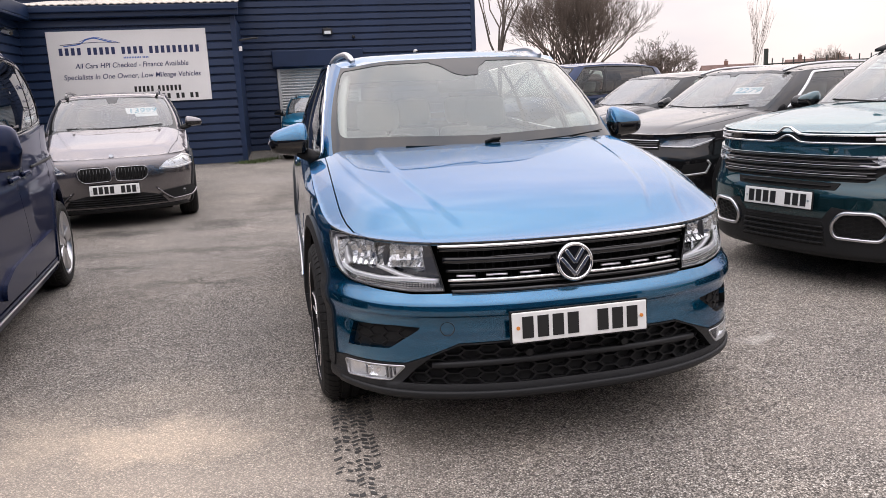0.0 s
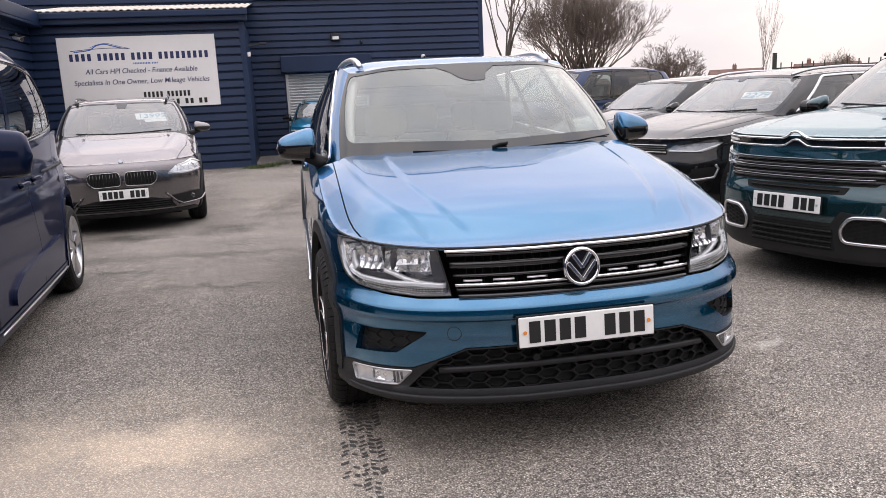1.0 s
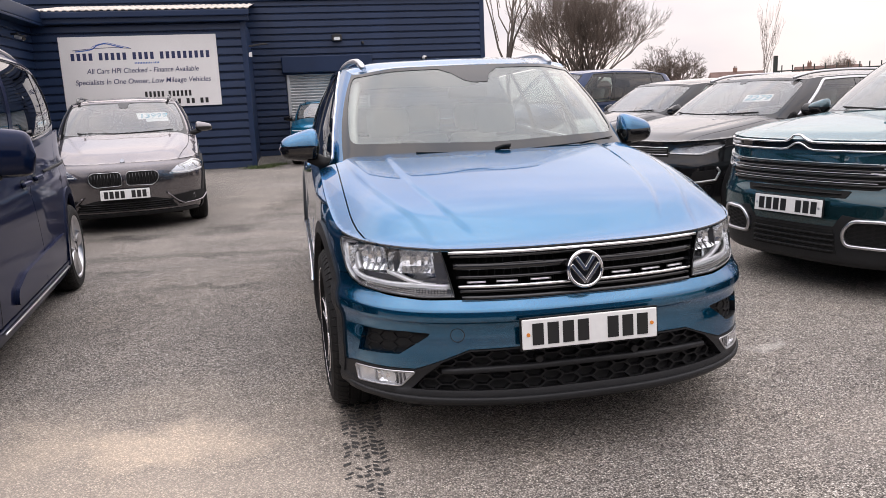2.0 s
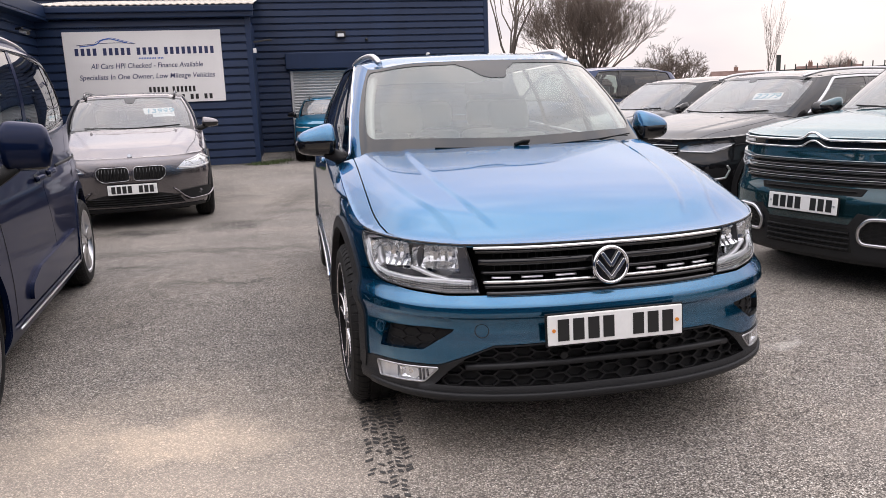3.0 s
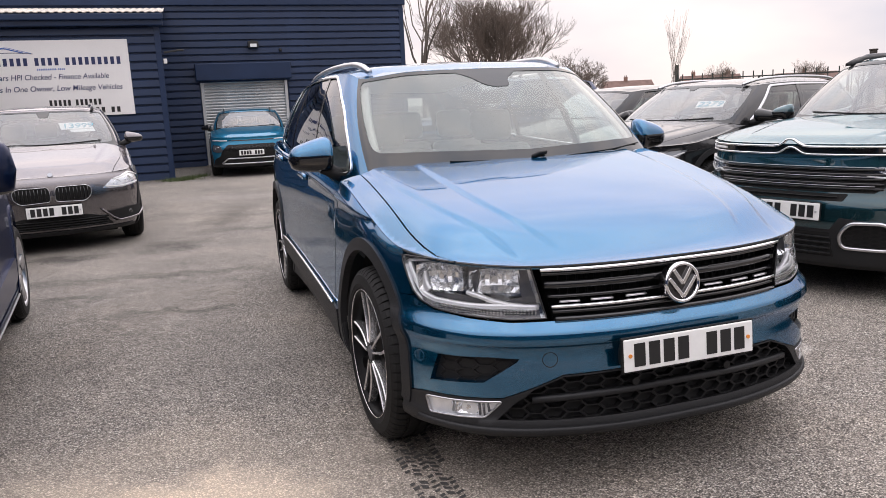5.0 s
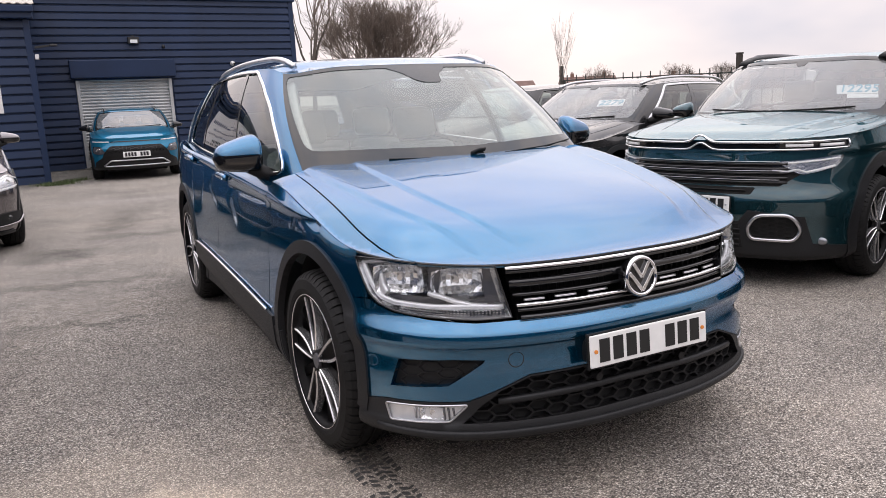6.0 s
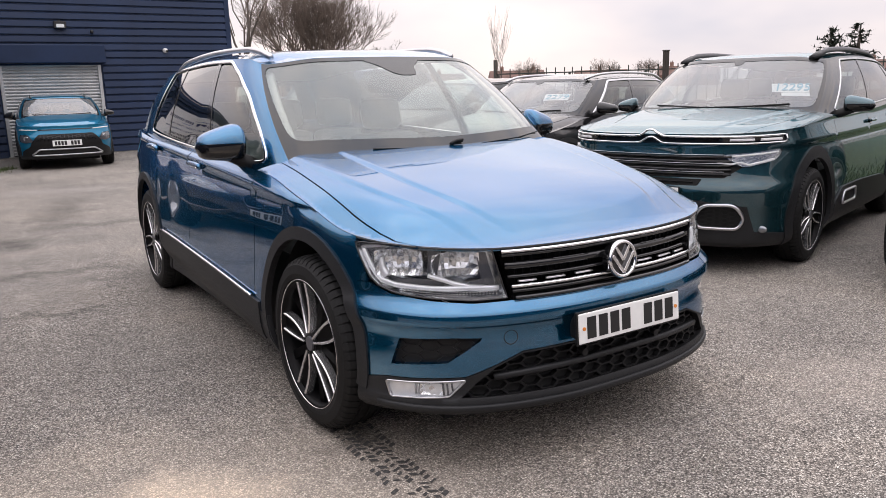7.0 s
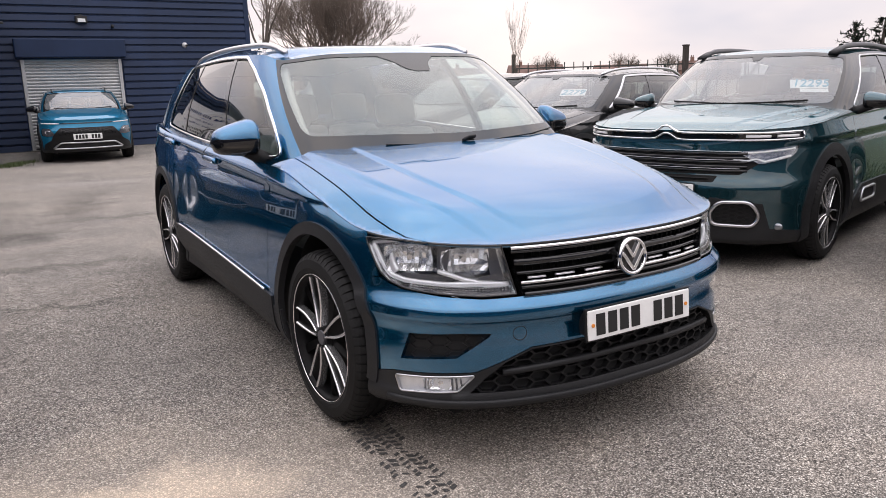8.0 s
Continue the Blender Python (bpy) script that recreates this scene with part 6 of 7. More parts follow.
def handles(car, spots, material):
    for sg in (1, -1):
        for y, z in spots:
            s = car.plan.sy(y)
            ribbon("door_handle", car.root, material, [(sg * (s + t), z) for t in np.linspace(-0.10, 0.10, 10)], 0.032, 0.02, car.ring, lift=0.014)
            panel("handle_cup", car.root, M_GLOSSB, [(sg * (s + 0.065 * math.cos(t)), z + 0.03 * math.sin(t)) for t in np.linspace(0, 2 * math.pi, 17)[:-1]], car.ring, depth=0, lift=0.002)


def other(pos, rot, coat, label, L, W, hoodz, roofz, yf, yr, cowl, mirror=None, dark=False, tall=0.155, ridge=(0.36, 0.60, 0.010), **k):
    root = thing("parked_car", pose(*pos, 0, 0, 0, rot), label, "car", "parked cars")
    q = base_spec(L, W, hoodz, roofz, yf, yr, cowl, **dict(dict(ws=M_WSGREY), **k))
    car = Car(root, coat, q)
    x0, x1, rise = ridge
    car.hood.extra = lambda x, y: rise * step(0.12, 0.45, y) * (1 - step(-0.006, 0.034, np.abs(x) - x0 - (x1 - x0) * y))
    q["lamp_out"] = car.plan.sy(0.52)
    car.shell()
    sA = car.plan.sy(yf) - q["ra"]
    top = [(s, float(car.ze(abs(s))) - 0.002) for s in np.linspace(q["lamp_out"], -q["lamp_out"], 40)]
    panel("front_bumper", root, coat, [(-sA - 0.02, q["zb"]), (sA + 0.02, q["zb"]), (sA, 0.36), (sA + 0.08, q["seam"])] + top + [(-sA - 0.08, q["seam"]), (-sA, 0.36)], car.ring, h=0.04)
    m = mirror or (W - 0.04, cowl + 0.5, q["gbase"][0][2] + 0.07)
    door_mirror(car, m[0], m[1], m[2], 0.22, tall, 0.19, M_GLOSSB if dark else None, taper=0.26 if tall < 0.2 else 0.08, split=0.02 if tall < 0.2 else -0.36)
    ribbon("wiper", root, M_SEAL, [(-0.55, 0.040), (-0.1, 0.034), (0.1, 0.034)], 0.010, 0.010, car.green, lift=0.010)
    ribbon("wiper", root, M_SEAL, [(0.0, 0.036), (0.3, 0.034), (0.6, 0.044)], 0.010, 0.010, car.green, lift=0.010)
    return car


ALLOY = spoke_wheel(5, M_SATIN, M_GLOSSB, False)
ALLOY7 = spoke_wheel(7, M_SATIN, M_GLOSSB, False)

# grey people carrier with twin oval grilles
bmw = other((-3.70, 8.30), 20, M_GREY, "grey compact people carrier with twin oval grilles on asphalt", 4.34, 0.90, 0.80, 1.56, 0.84, 3.51, 1.02, cz=1.06, zb=0.20, trim=M_GLOSSB, front=([0.18, 0.24, 0.32, 0.45, 0.6, 0.70, 0.76, 0.80], [0.10, 0.04, 0.025, 0.01, 0.0, 0.010, 0.028, 0.06]))
number_plate(bmw, 0.455, -0.022)
lamp(bmw, rounded([(0.475, 0.645), (0.60, 0.735), (0.91, 0.795), (1.10, 0.745), (1.06, 0.665), (0.70, 0.638)], 0.03), ((0.66, 0.685, 0.045, 0.04), (0.83, 0.705, 0.055, 0.045)), [[(0.52, 0.662), (0.70, 0.652), (1.02, 0.675)], [(0.62, 0.73), (0.90, 0.78), (1.07, 0.74)]], bright=True)
for sg in (1, -1):
    kid = rounded([(sg * a, b) for a, b in ((0.026, 0.552), (0.30, 0.540), (0.362, 0.59), (0.372, 0.665), (0.33, 0.70), (0.04, 0.70), (0.022, 0.64))], 0.03)
    panel("grille_backing", bmw.root, M_VOID, kid, bmw.ring, depth=0, lift=0.004, h=0.05)
    ribbon("grille_frame", bmw.root, M_SATIN, resample(kid, 0.02), 0.008, 0.012, bmw.ring, closed=True)
    for i in range(9):
        u = 0.062 + i * 0.034
        ribbon("grille_rib", bmw.root, M_GLOSSB, [(sg * u, 0.567), (sg * u, 0.63), (sg * u, 0.685)], 0.010, 0.014, bmw.ring, lift=0.004)
    inl = [(sg * a, b) for a, b in ((0.50, 0.395), (0.60, 0.285), (0.95, 0.30), (1.08, 0.345), (1.05, 0.41), (0.80, 0.42))]
    panel("fog_inlet", bmw.root, M_VOID, rounded(inl, 0.02), bmw.ring, lift=0.014, depth=0.014, h=0.025)
    ribbon("inlet_blade", bmw.root, M_GREY, bent([(sg * 0.45, 0.43), (sg * 0.56, 0.335), (sg * 0.64, 0.292), (sg * 0.95, 0.305), (sg * 1.10, 0.36)]), 0.022, 0.022, bmw.ring, lift=0.016)
    c = bmw.ring(np.array([sg * 0.79]), np.array([0.36]))[0]
    bm = bmesh.new()
    ball(bm, (c[0], c[1] - 0.004, c[2]), 0.04, 0.018, 0.036, 18)
    fl = part("fog_light", bm, M_LENS, bmw.root, "round clear fog light", smooth=True)
    lamp_bowl(bmw, fl, c[0], c[1] - 0.006, c[2], 0.036, 0.033, 0.012, sg * 25)
over(bmw, "lower_grille", M_VOID, rounded([(-0.48, 0.355), (-0.58, 0.262), (0.58, 0.262), (0.48, 0.355), (0.30, 0.395), (-0.30, 0.395)], 0.02), False)
slats(bmw, "grille_slat", M_PLASTIC, 0.52, (0.275, 0.30, 0.325, 0.35), 0.012)
over(bmw, "front_skirt", M_CLAD, [(-1.0, 0.20), (1.0, 0.20), (0.9, 0.235), (-0.9, 0.235)], False, lift=0.01)
c = bmw.hood(np.array([0.0]), np.array([0.12]))[0]
bm = bmesh.new()
cyl(bm, (0, 0.10, c[2] - 0.018), (0, 0.085, c[2] + 0.012 - 0.018), 0.026, 0.024, 24)
emb = part("emblem", bm, M_LAMPMID, bmw.root, "round emblem")
bmw_rail = rails(bmw, 0.58, 1.75, 3.7, M_BLACKP, 0.04, 0.03)
screen_sensor(bmw, 0.075)
price_sticker(bmw, 0.36, 0.29, "13999", 0.36, 0.14)

# aqua small crossover before the shutter
bayon = other((-2.75, 16.8), 8, M_AQUA, "aqua blue small crossover parked before the roller shutter", 4.18, 0.885, 0.84, 1.45, 0.83, 3.41, 1.0, cz=1.0, trim=M_GLOSSB, dark=True, mirror=(0.84, 1.5, 1.05))
number_plate(bayon, 0.515, -0.022)
over(bayon, "grille_mask", M_PLASTIC, rounded([(-0.95, 0.27), (0.95, 0.27), (0.90, 0.37), (0.68, 0.46), (0.64, 0.54), (0.50, 0.69), (-0.50, 0.69), (-0.64, 0.54), (-0.68, 0.46), (-0.90, 0.37)], 0.03), False, lift=0.008)
honeycomb("upper_grille", bayon.root, M_GLOSSB, [(-0.50, 0.57), (0.50, 0.57), (0.46, 0.67), (-0.46, 0.67)], bayon.ring, 0.07, 0.5, lift=0.016)
over(bayon, "lower_grille", M_VOID, [(-0.46, 0.305), (0.46, 0.305), (0.42, 0.385), (-0.42, 0.385)], False, lift=0.012)
ribbon("skid_trim", bayon.root, M_SATIN, bent([(-0.66, 0.30), (-0.50, 0.40), (0.50, 0.40), (0.66, 0.30)]), 0.03, 0.02, bayon.ring, lift=0.014)
ribbon("skid_trim", bayon.root, M_SATIN, bent([(-0.64, 0.29), (0.64, 0.29)]), 0.03, 0.02, bayon.ring, lift=0.014)
lamp(bayon, rounded([(0.58, 0.55), (0.70, 0.68), (0.93, 0.69), (0.92, 0.56), (0.75, 0.53)], 0.03), ((0.75, 0.61, 0.06, 0.045),), None, True)
for sg in (1, -1):
    ribbon("day_light", bayon.root, M_LAMPWHITE, [(sg * s, 0.775 + 0.02 * (s - 0.5)) for s in (0.52, 0.7, 0.9, 1.0)], 0.022, 0.012, bayon.ring, lift=0.004)
over(bayon, "grille_line", M_GLOSSB, [(-0.5, 0.765), (0.5, 0.765), (0.5, 0.785), (-0.5, 0.785)], False)
over(bayon, "front_skirt", M_CLAD, [(-1.1, 0.22), (1.1, 0.22), (1.1, 0.29), (-1.1, 0.29)], False, lift=0.006)
rails(bayon, 0.55, 1.8, 3.5, M_BLACKP, 0.035, 0.03)

# dark teal SUV
c5 = other((2.25, 4.9), -62, M_TEAL, "dark teal SUV with chrome chevron grille on asphalt", 4.50, 0.93, 1.005, 1.62, 0.90, 3.63, 1.12, cz=1.11, rw=0.36, ra=0.40, wheel=SPORT, seam=0.72, archw=0.085, hroll=0.16, mirror=(0.90, 1.60, 1.16), trim=M_SATIN, wr=M_TINT, framemat=M_GLOSSB)
number_plate(c5, 0.575, -0.022)
chev = lambda z, up: [(-1.03, z + 0.004), (-0.7, z), (-0.13, z), (-0.085, z + 0.006), (-0.02, z + up), (0.02, z + up), (0.085, z + 0.006), (0.13, z), (0.7, z), (1.03, z + 0.004)]
over(c5, "grille_band", M_GLOSSB, [(-1.04, 0.935), (1.04, 0.935), (1.04, 0.995), (-1.04, 0.995)], False, lift=0.002)
for z in (0.990, 0.938):
    pts = chev(z, 0.045)
    xs_, zs_ = [p_[0] for p_ in pts], [p_[1] for p_ in pts]
    ribbon("chrome_chevron", c5.root, M_CHROME, [(s, float(np.interp(s, xs_, zs_))) for s in np.linspace(-1.03, 1.03, 110)], 0.016, 0.014, c5.ring, lift=0.006, label="chrome grille bar with chevron")
for sg in (1, -1):
    for a, b in ((0.58, 0.76), (0.81, 0.99)):
        ribbon("day_light", c5.root, M_LAMPWHITE, [(sg * s, 0.965) for s in np.linspace(a, b, 8)], 0.020, 0.012, c5.ring, lift=0.006)
    ribbon("grille_end", c5.root, M_CHROME, [(sg * 1.03, 0.938), (sg * 1.045, 0.965), (sg * 1.03, 0.994)], 0.014, 0.014, c5.ring, lift=0.006)
    loop = rounded([(sg * a, b) for a, b in ((0.38, 0.345), (0.66, 0.340), (0.70, 0.42), (0.63, 0.515), (0.42, 0.51), (0.36, 0.43))], 0.05)
    panel("inlet_backing", c5.root, M_VOID, loop, c5.ring, depth=0, lift=0.006, h=0.05)
    ribbon("inlet_frame", c5.root, M_SATIN, resample(loop, 0.025), 0.026, 0.022, c5.ring, lift=0.004, closed=True)
    honeycomb("inlet_mesh", c5.root, M_PLASTIC, loop, c5.ring, 0.05, 0.6, lift=0.012, depth=0.004)
    c = c5.ring(np.array([sg * 0.834]), np.array([0.335]))[0]
    bm = bmesh.new()
    ball(bm, (c[0], c[1], c[2]), 0.042, 0.014, 0.026, 16)
    part("fog_light", bm, M_LAMPMID, c5.root, "small fog light", smooth=True)
    bump = rounded([(sg * a, b) for a, b in ((c5.plan.sy(1.58), 0.36), (c5.plan.sy(1.98), 0.36), (c5.plan.sy(1.98), 0.46), (c5.plan.sy(1.62), 0.46))], 0.04)
    ribbon("door_bump_frame", c5.root, M_SATIN, resample(bump, 0.03), 0.02, 0.016, c5.ring, lift=0.012, closed=True)
over(c5, "main_grille", M_VOID, [(-0.53, 0.855), (-0.68, 0.775), (-0.55, 0.70), (0.55, 0.70), (0.68, 0.775), (0.53, 0.855)], False)
slats(c5, "grille_slat", M_GLOSSB, 0.60, (0.845, 0.815, 0.785, 0.755, 0.725), 0.018, 0.008)
slats(c5, "grille_edge", M_SATIN, 0.55, (0.86, 0.80, 0.74), 0.005, 0.018)
lamp(c5, rounded([(0.455, 0.855), (0.70, 0.872), (0.997, 0.896), (0.965, 0.85), (0.92, 0.819), (0.709, 0.776), (0.54, 0.79)], 0.015), (), [[(0.50, 0.805), (0.60, 0.795), (0.66, 0.808), (0.72, 0.790), (0.92, 0.828)], [(0.60, 0.85), (0.96, 0.876)]], bright=True)
over(c5, "grille_slot", M_VOID, rounded([(-0.37, 0.645), (0.37, 0.645), (0.40, 0.69), (-0.40, 0.69)], 0.01), False)
slats(c5, "slot_bar", M_PLASTIC, 0.34, (0.667,), 0.010)
over(c5, "lower_mask", M_CLAD, [(-1.12, 0.20), (1.12, 0.20), (1.12, 0.29), (0.78, 0.32), (0.715, 0.50), (0.36, 0.54), (0.30, 0.46), (-0.30, 0.46), (-0.36, 0.54), (-0.715, 0.50), (-0.78, 0.32), (-1.12, 0.29)], False, lift=0.003)
over(c5, "lower_grille", M_VOID, [(-0.33, 0.28), (0.33, 0.28), (0.30, 0.44), (-0.30, 0.44)], False, lift=0.006)
slats(c5, "grille_slat", M_PLASTIC, 0.31, (0.30, 0.335, 0.37, 0.405), 0.014)
for sg in (1, -1):
    sc = c5.plan.sy
    panel("door_cladding", c5.root, M_CLAD, rounded([(sg * sc(1.36), 0.24), (sg * sc(3.18), 0.24), (sg * sc(3.14), 0.42), (sg * sc(2.95), 0.47), (sg * sc(2.2), 0.50), (sg * sc(1.6), 0.50), (sg * sc(1.40), 0.40)], 0.03), c5.ring, lift=0.012, depth=0.014, h=0.05)
rails(c5, 0.60, 1.86, 3.9, M_CLAD, 0.028, 0.075, 0.16)
rails(c5, 0.605, 2.0, 3.8, M_LAMPGREY, 0.042, 0.03, 0.2)
screen_sensor(c5, 0.05, 0.43)
handles(c5, ((2.55, 0.985), (3.45, 1.01)), M_TEAL)
price_sticker(c5, 0.56, 0.22, "12295", 0.28, 0.11)

# black compact SUV
troc = other((1.85, 7.8), -62, M_BLACKP, "black compact SUV with silver roof line on asphalt", 4.23, 0.91, 0.85, 1.50, 0.86, 3.46, 1.05, cz=1.03, trimw=0.03, wheel=SPORT, trim=M_SATIN)
lamp(troc, rounded([(0.47, 0.742), (0.62, 0.722), (0.83, 0.720), (0.98, 0.765), (1.07, 0.815), (0.80, 0.805), (0.55, 0.79)], 0.01), ((0.70, 0.765, 0.045, 0.030), (0.84, 0.77, 0.045, 0.030)), [[(0.50, 0.735), (0.80, 0.728), (1.02, 0.79)]])
over(troc, "main_grille", M_VOID, [(-0.47, 0.70), (0.47, 0.70), (0.47, 0.80), (-0.47, 0.80)], False)
slats(troc, "grille_slat", M_CHROME, 0.47, (0.79, 0.72), 0.010)
slats(troc, "grille_slat", M_GLOSSB, 0.46, (0.765, 0.745), 0.016)
over(troc, "lower_grille", M_VOID, [(-0.62, 0.30), (0.62, 0.30), (0.50, 0.52), (-0.50, 0.52)], False)
for sg in (1, -1):
    over(troc, "fog_inlet", M_PLASTIC, [(0.70, 0.44), (0.98, 0.47), (0.96, 0.58), (0.74, 0.56)]) if sg > 0 else None
    ribbon("day_light", troc.root, M_SATIN, bent([(sg * s, z) for s, z in ((0.70, 0.45), (0.95, 0.48), (0.99, 0.56), (0.96, 0.60))]), 0.02, 0.012, troc.ring, lift=0.008)
number_plate(troc, 0.57, -0.022)
rails(troc, 0.60, 1.75, 3.8, M_SATIN, 0.035, 0.034)
screen_sensor(troc, 0.06, 0.43)
handles(troc, ((2.45, 0.93), (3.25, 0.96)), M_BLACKP)
price_sticker(troc, 0.42, 0.26, "2279", 0.30, 0.13, False)

# black hatchback and a dark people carrier further back
saloon = other((1.5, 10.7), -66, M_BLACKP, "black hatchback parked in the back row", 4.3, 0.89, 0.80, 1.50, 0.86, 3.5, 1.05, cz=1.02, trim=M_GLOSSB)
lamp(saloon, rounded([(0.52, 0.67), (0.80, 0.68), (1.05, 0.76), (0.80, 0.77), (0.58, 0.75)], 0.01), ((0.75, 0.72, 0.05, 0.035),), None, True)
over(saloon, "main_grille", M_VOID, [(-0.45, 0.50), (0.45, 0.50), (0.45, 0.72), (-0.45, 0.72)], False)
far_mpv = other((0.6, 14.1), -60, M_SLATE, "slate blue tall people carrier parked behind the row", 4.40, 0.92, 0.95, 1.80, 0.89, 3.67, 0.95, cz=1.16, tum=1.14, trim=M_GLOSSB)

# navy van-shaped people carrier
van = other((-2.77, 1.88), 17, M_NAVY, "navy blue van-shaped people carrier with sliding side doors", 4.40, 0.92, 0.98, 1.82, 0.89, 3.70, 0.95, cz=1.17, tum=1.15, wheel=ALLOY, tall=0.27, mirror=(0.97, 1.36, 1.19), trim=M_GLOSSB, trimw=0.03, wf=M_TINT, pillarmat=M_NAVY, zb=0.20, clad=M_NAVY, archmat=M_NAVY, door2=2.52)
handles(van, ((2.38, 0.955), (2.72, 0.965)), M_NAVY)
for sg in (1, -1):
    p_ = van.plan
    rub = rounded([(sg * p_.sy(1.70), 0.36), (sg * p_.sy(3.10), 0.40), (sg * p_.sy(3.12), 0.54), (sg * p_.sy(1.95), 0.50), (sg * p_.sy(1.72), 0.44)], 0.04)
    panel("door_moulding", van.root, M_NAVY, rub, van.ring, lift=0.022, depth=0.022, h=0.05)
    ribbon("sill_strip", van.root, M_SATIN, [(sg * p_.sy(y), 0.285) for y in np.linspace(1.42, 3.2, 20)], 0.012, 0.01, van.ring, lift=0.01)
    ribbon("slide_rail", van.root, M_SEAL, [(sg * p_.sy(y), 0.99 + 0.01 * (y - 3)) for y in np.linspace(3.0, 4.1, 12)], 0.02, 0.006, van.ring, lift=0.002)
    ribbon("body_gap", van.root, M_SEAL, [(sg * p_.sy(1.43), z) for z in np.linspace(0.25, 1.1, 14)], 0.006, 0.001, van.ring, lift=0.001)
    cap = [(sg * (p_.sy(1.22) + 0.03 * math.cos(t)), 0.72 + 0.03 * math.sin(t)) for t in np.linspace(0, 2 * math.pi, 17)[:-1]]
    panel("side_repeater", van.root, M_SATIN, cap, van.ring, lift=0.008, depth=0.008)
    if sg > 0:
        flap = rounded([(p_.sy(3.80), 0.80), (p_.sy(4.0), 0.80), (p_.sy(4.0), 1.0), (p_.sy(3.80), 1.0)], 0.05)
        ribbon("fuel_flap_gap", van.root, M_SEAL, resample(flap, 0.03), 0.008, 0.001, van.ring, lift=0.001, closed=True)
lamp(van, rounded([(0.60, 0.70), (0.85, 0.70), (1.10, 0.86), (1.05, 0.93), (0.75, 0.86)], 0.03), ((0.85, 0.79, 0.06, 0.05),), None, True)
over(van, "main_grille", M_PLASTIC, [(-0.5, 0.62), (0.5, 0.62), (0.5, 0.80), (-0.5, 0.80)], False)
number_plate(van, 0.48, -0.022)
rails(van, 0.68, 1.7, 3.9, M_SATIN, 0.04, 0.03)

# the next car in the row, of which only a front corner comes into view
row_car = other((3.36, 2.82), -62, M_BLACKP, "black car parked at the end of the row", 4.35, 0.90, 0.84, 1.50, 0.86, 3.5, 1.05, cz=1.03, trim=M_GLOSSB, wheel=ALLOY)
lamp(row_car, rounded([(0.55, 0.68), (0.85, 0.68), (1.05, 0.78), (0.80, 0.79), (0.58, 0.76)], 0.01), ((0.75, 0.73, 0.05, 0.035),))
over(row_car, "main_grille", M_VOID, [(-0.5, 0.45), (0.5, 0.45), (0.5, 0.72), (-0.5, 0.72)], False)
over(row_car, "fog_inlet", M_PLASTIC, [(0.66, 0.32), (0.98, 0.34), (0.96, 0.48), (0.74, 0.46)])
number_plate(row_car, 0.50, -0.022)


# ---- verges, trees and the distance ----
M_BARK = mat("grey_bark", (0.075, 0.062, 0.052), 0.95, grain=0.35, gscale=25, bump=0.5, bscale=40)
M_TWIG = mat("brown_twigs", (0.15, 0.120, 0.10), 0.95, grain=0.3, gscale=15)
M_NEEDLE = mat("dark_needles", (0.022, 0.035, 0.024), 0.9, grain=0.4, gscale=10)
M_BRICK = mat("house_brick", (0.20, 0.12, 0.095), 0.9, grain=0.25, gscale=12, blotch=0.2, blscale=1)
M_TILE = mat("house_roof_tile", (0.15, 0.095, 0.08), 0.9, grain=0.25, gscale=10, blotch=0.25, blscale=0.8)
M_FENCE = mat("dark_green_steel", (0.025, 0.032, 0.028), 0.6, grain=0.2)
M_HEDGE = mat("hedge_leaves", (0.05, 0.07, 0.03), 0.9, grain=0.4, gscale=8)
M_POST = mat("weathered_post", (0.04, 0.034, 0.03), 0.9, grain=0.3, gscale=20)


def tube(vs, fs, a, b, r0, r1, n=4):
    d = (b - a)
    q = d.to_track_quat("Z", "Y")
    k = len(vs)
    for p_, r in ((a, r0), (b, r1)):
        for i in range(n):
            t = 2 * math.pi * i / n
            vs.append(p_ + q @ Vector((r * math.cos(t), r * math.sin(t), 0)))
    for i in range(n):
        j = (i + 1) % n
        fs.append((k + i, k + j, k + n + j, k + n + i))


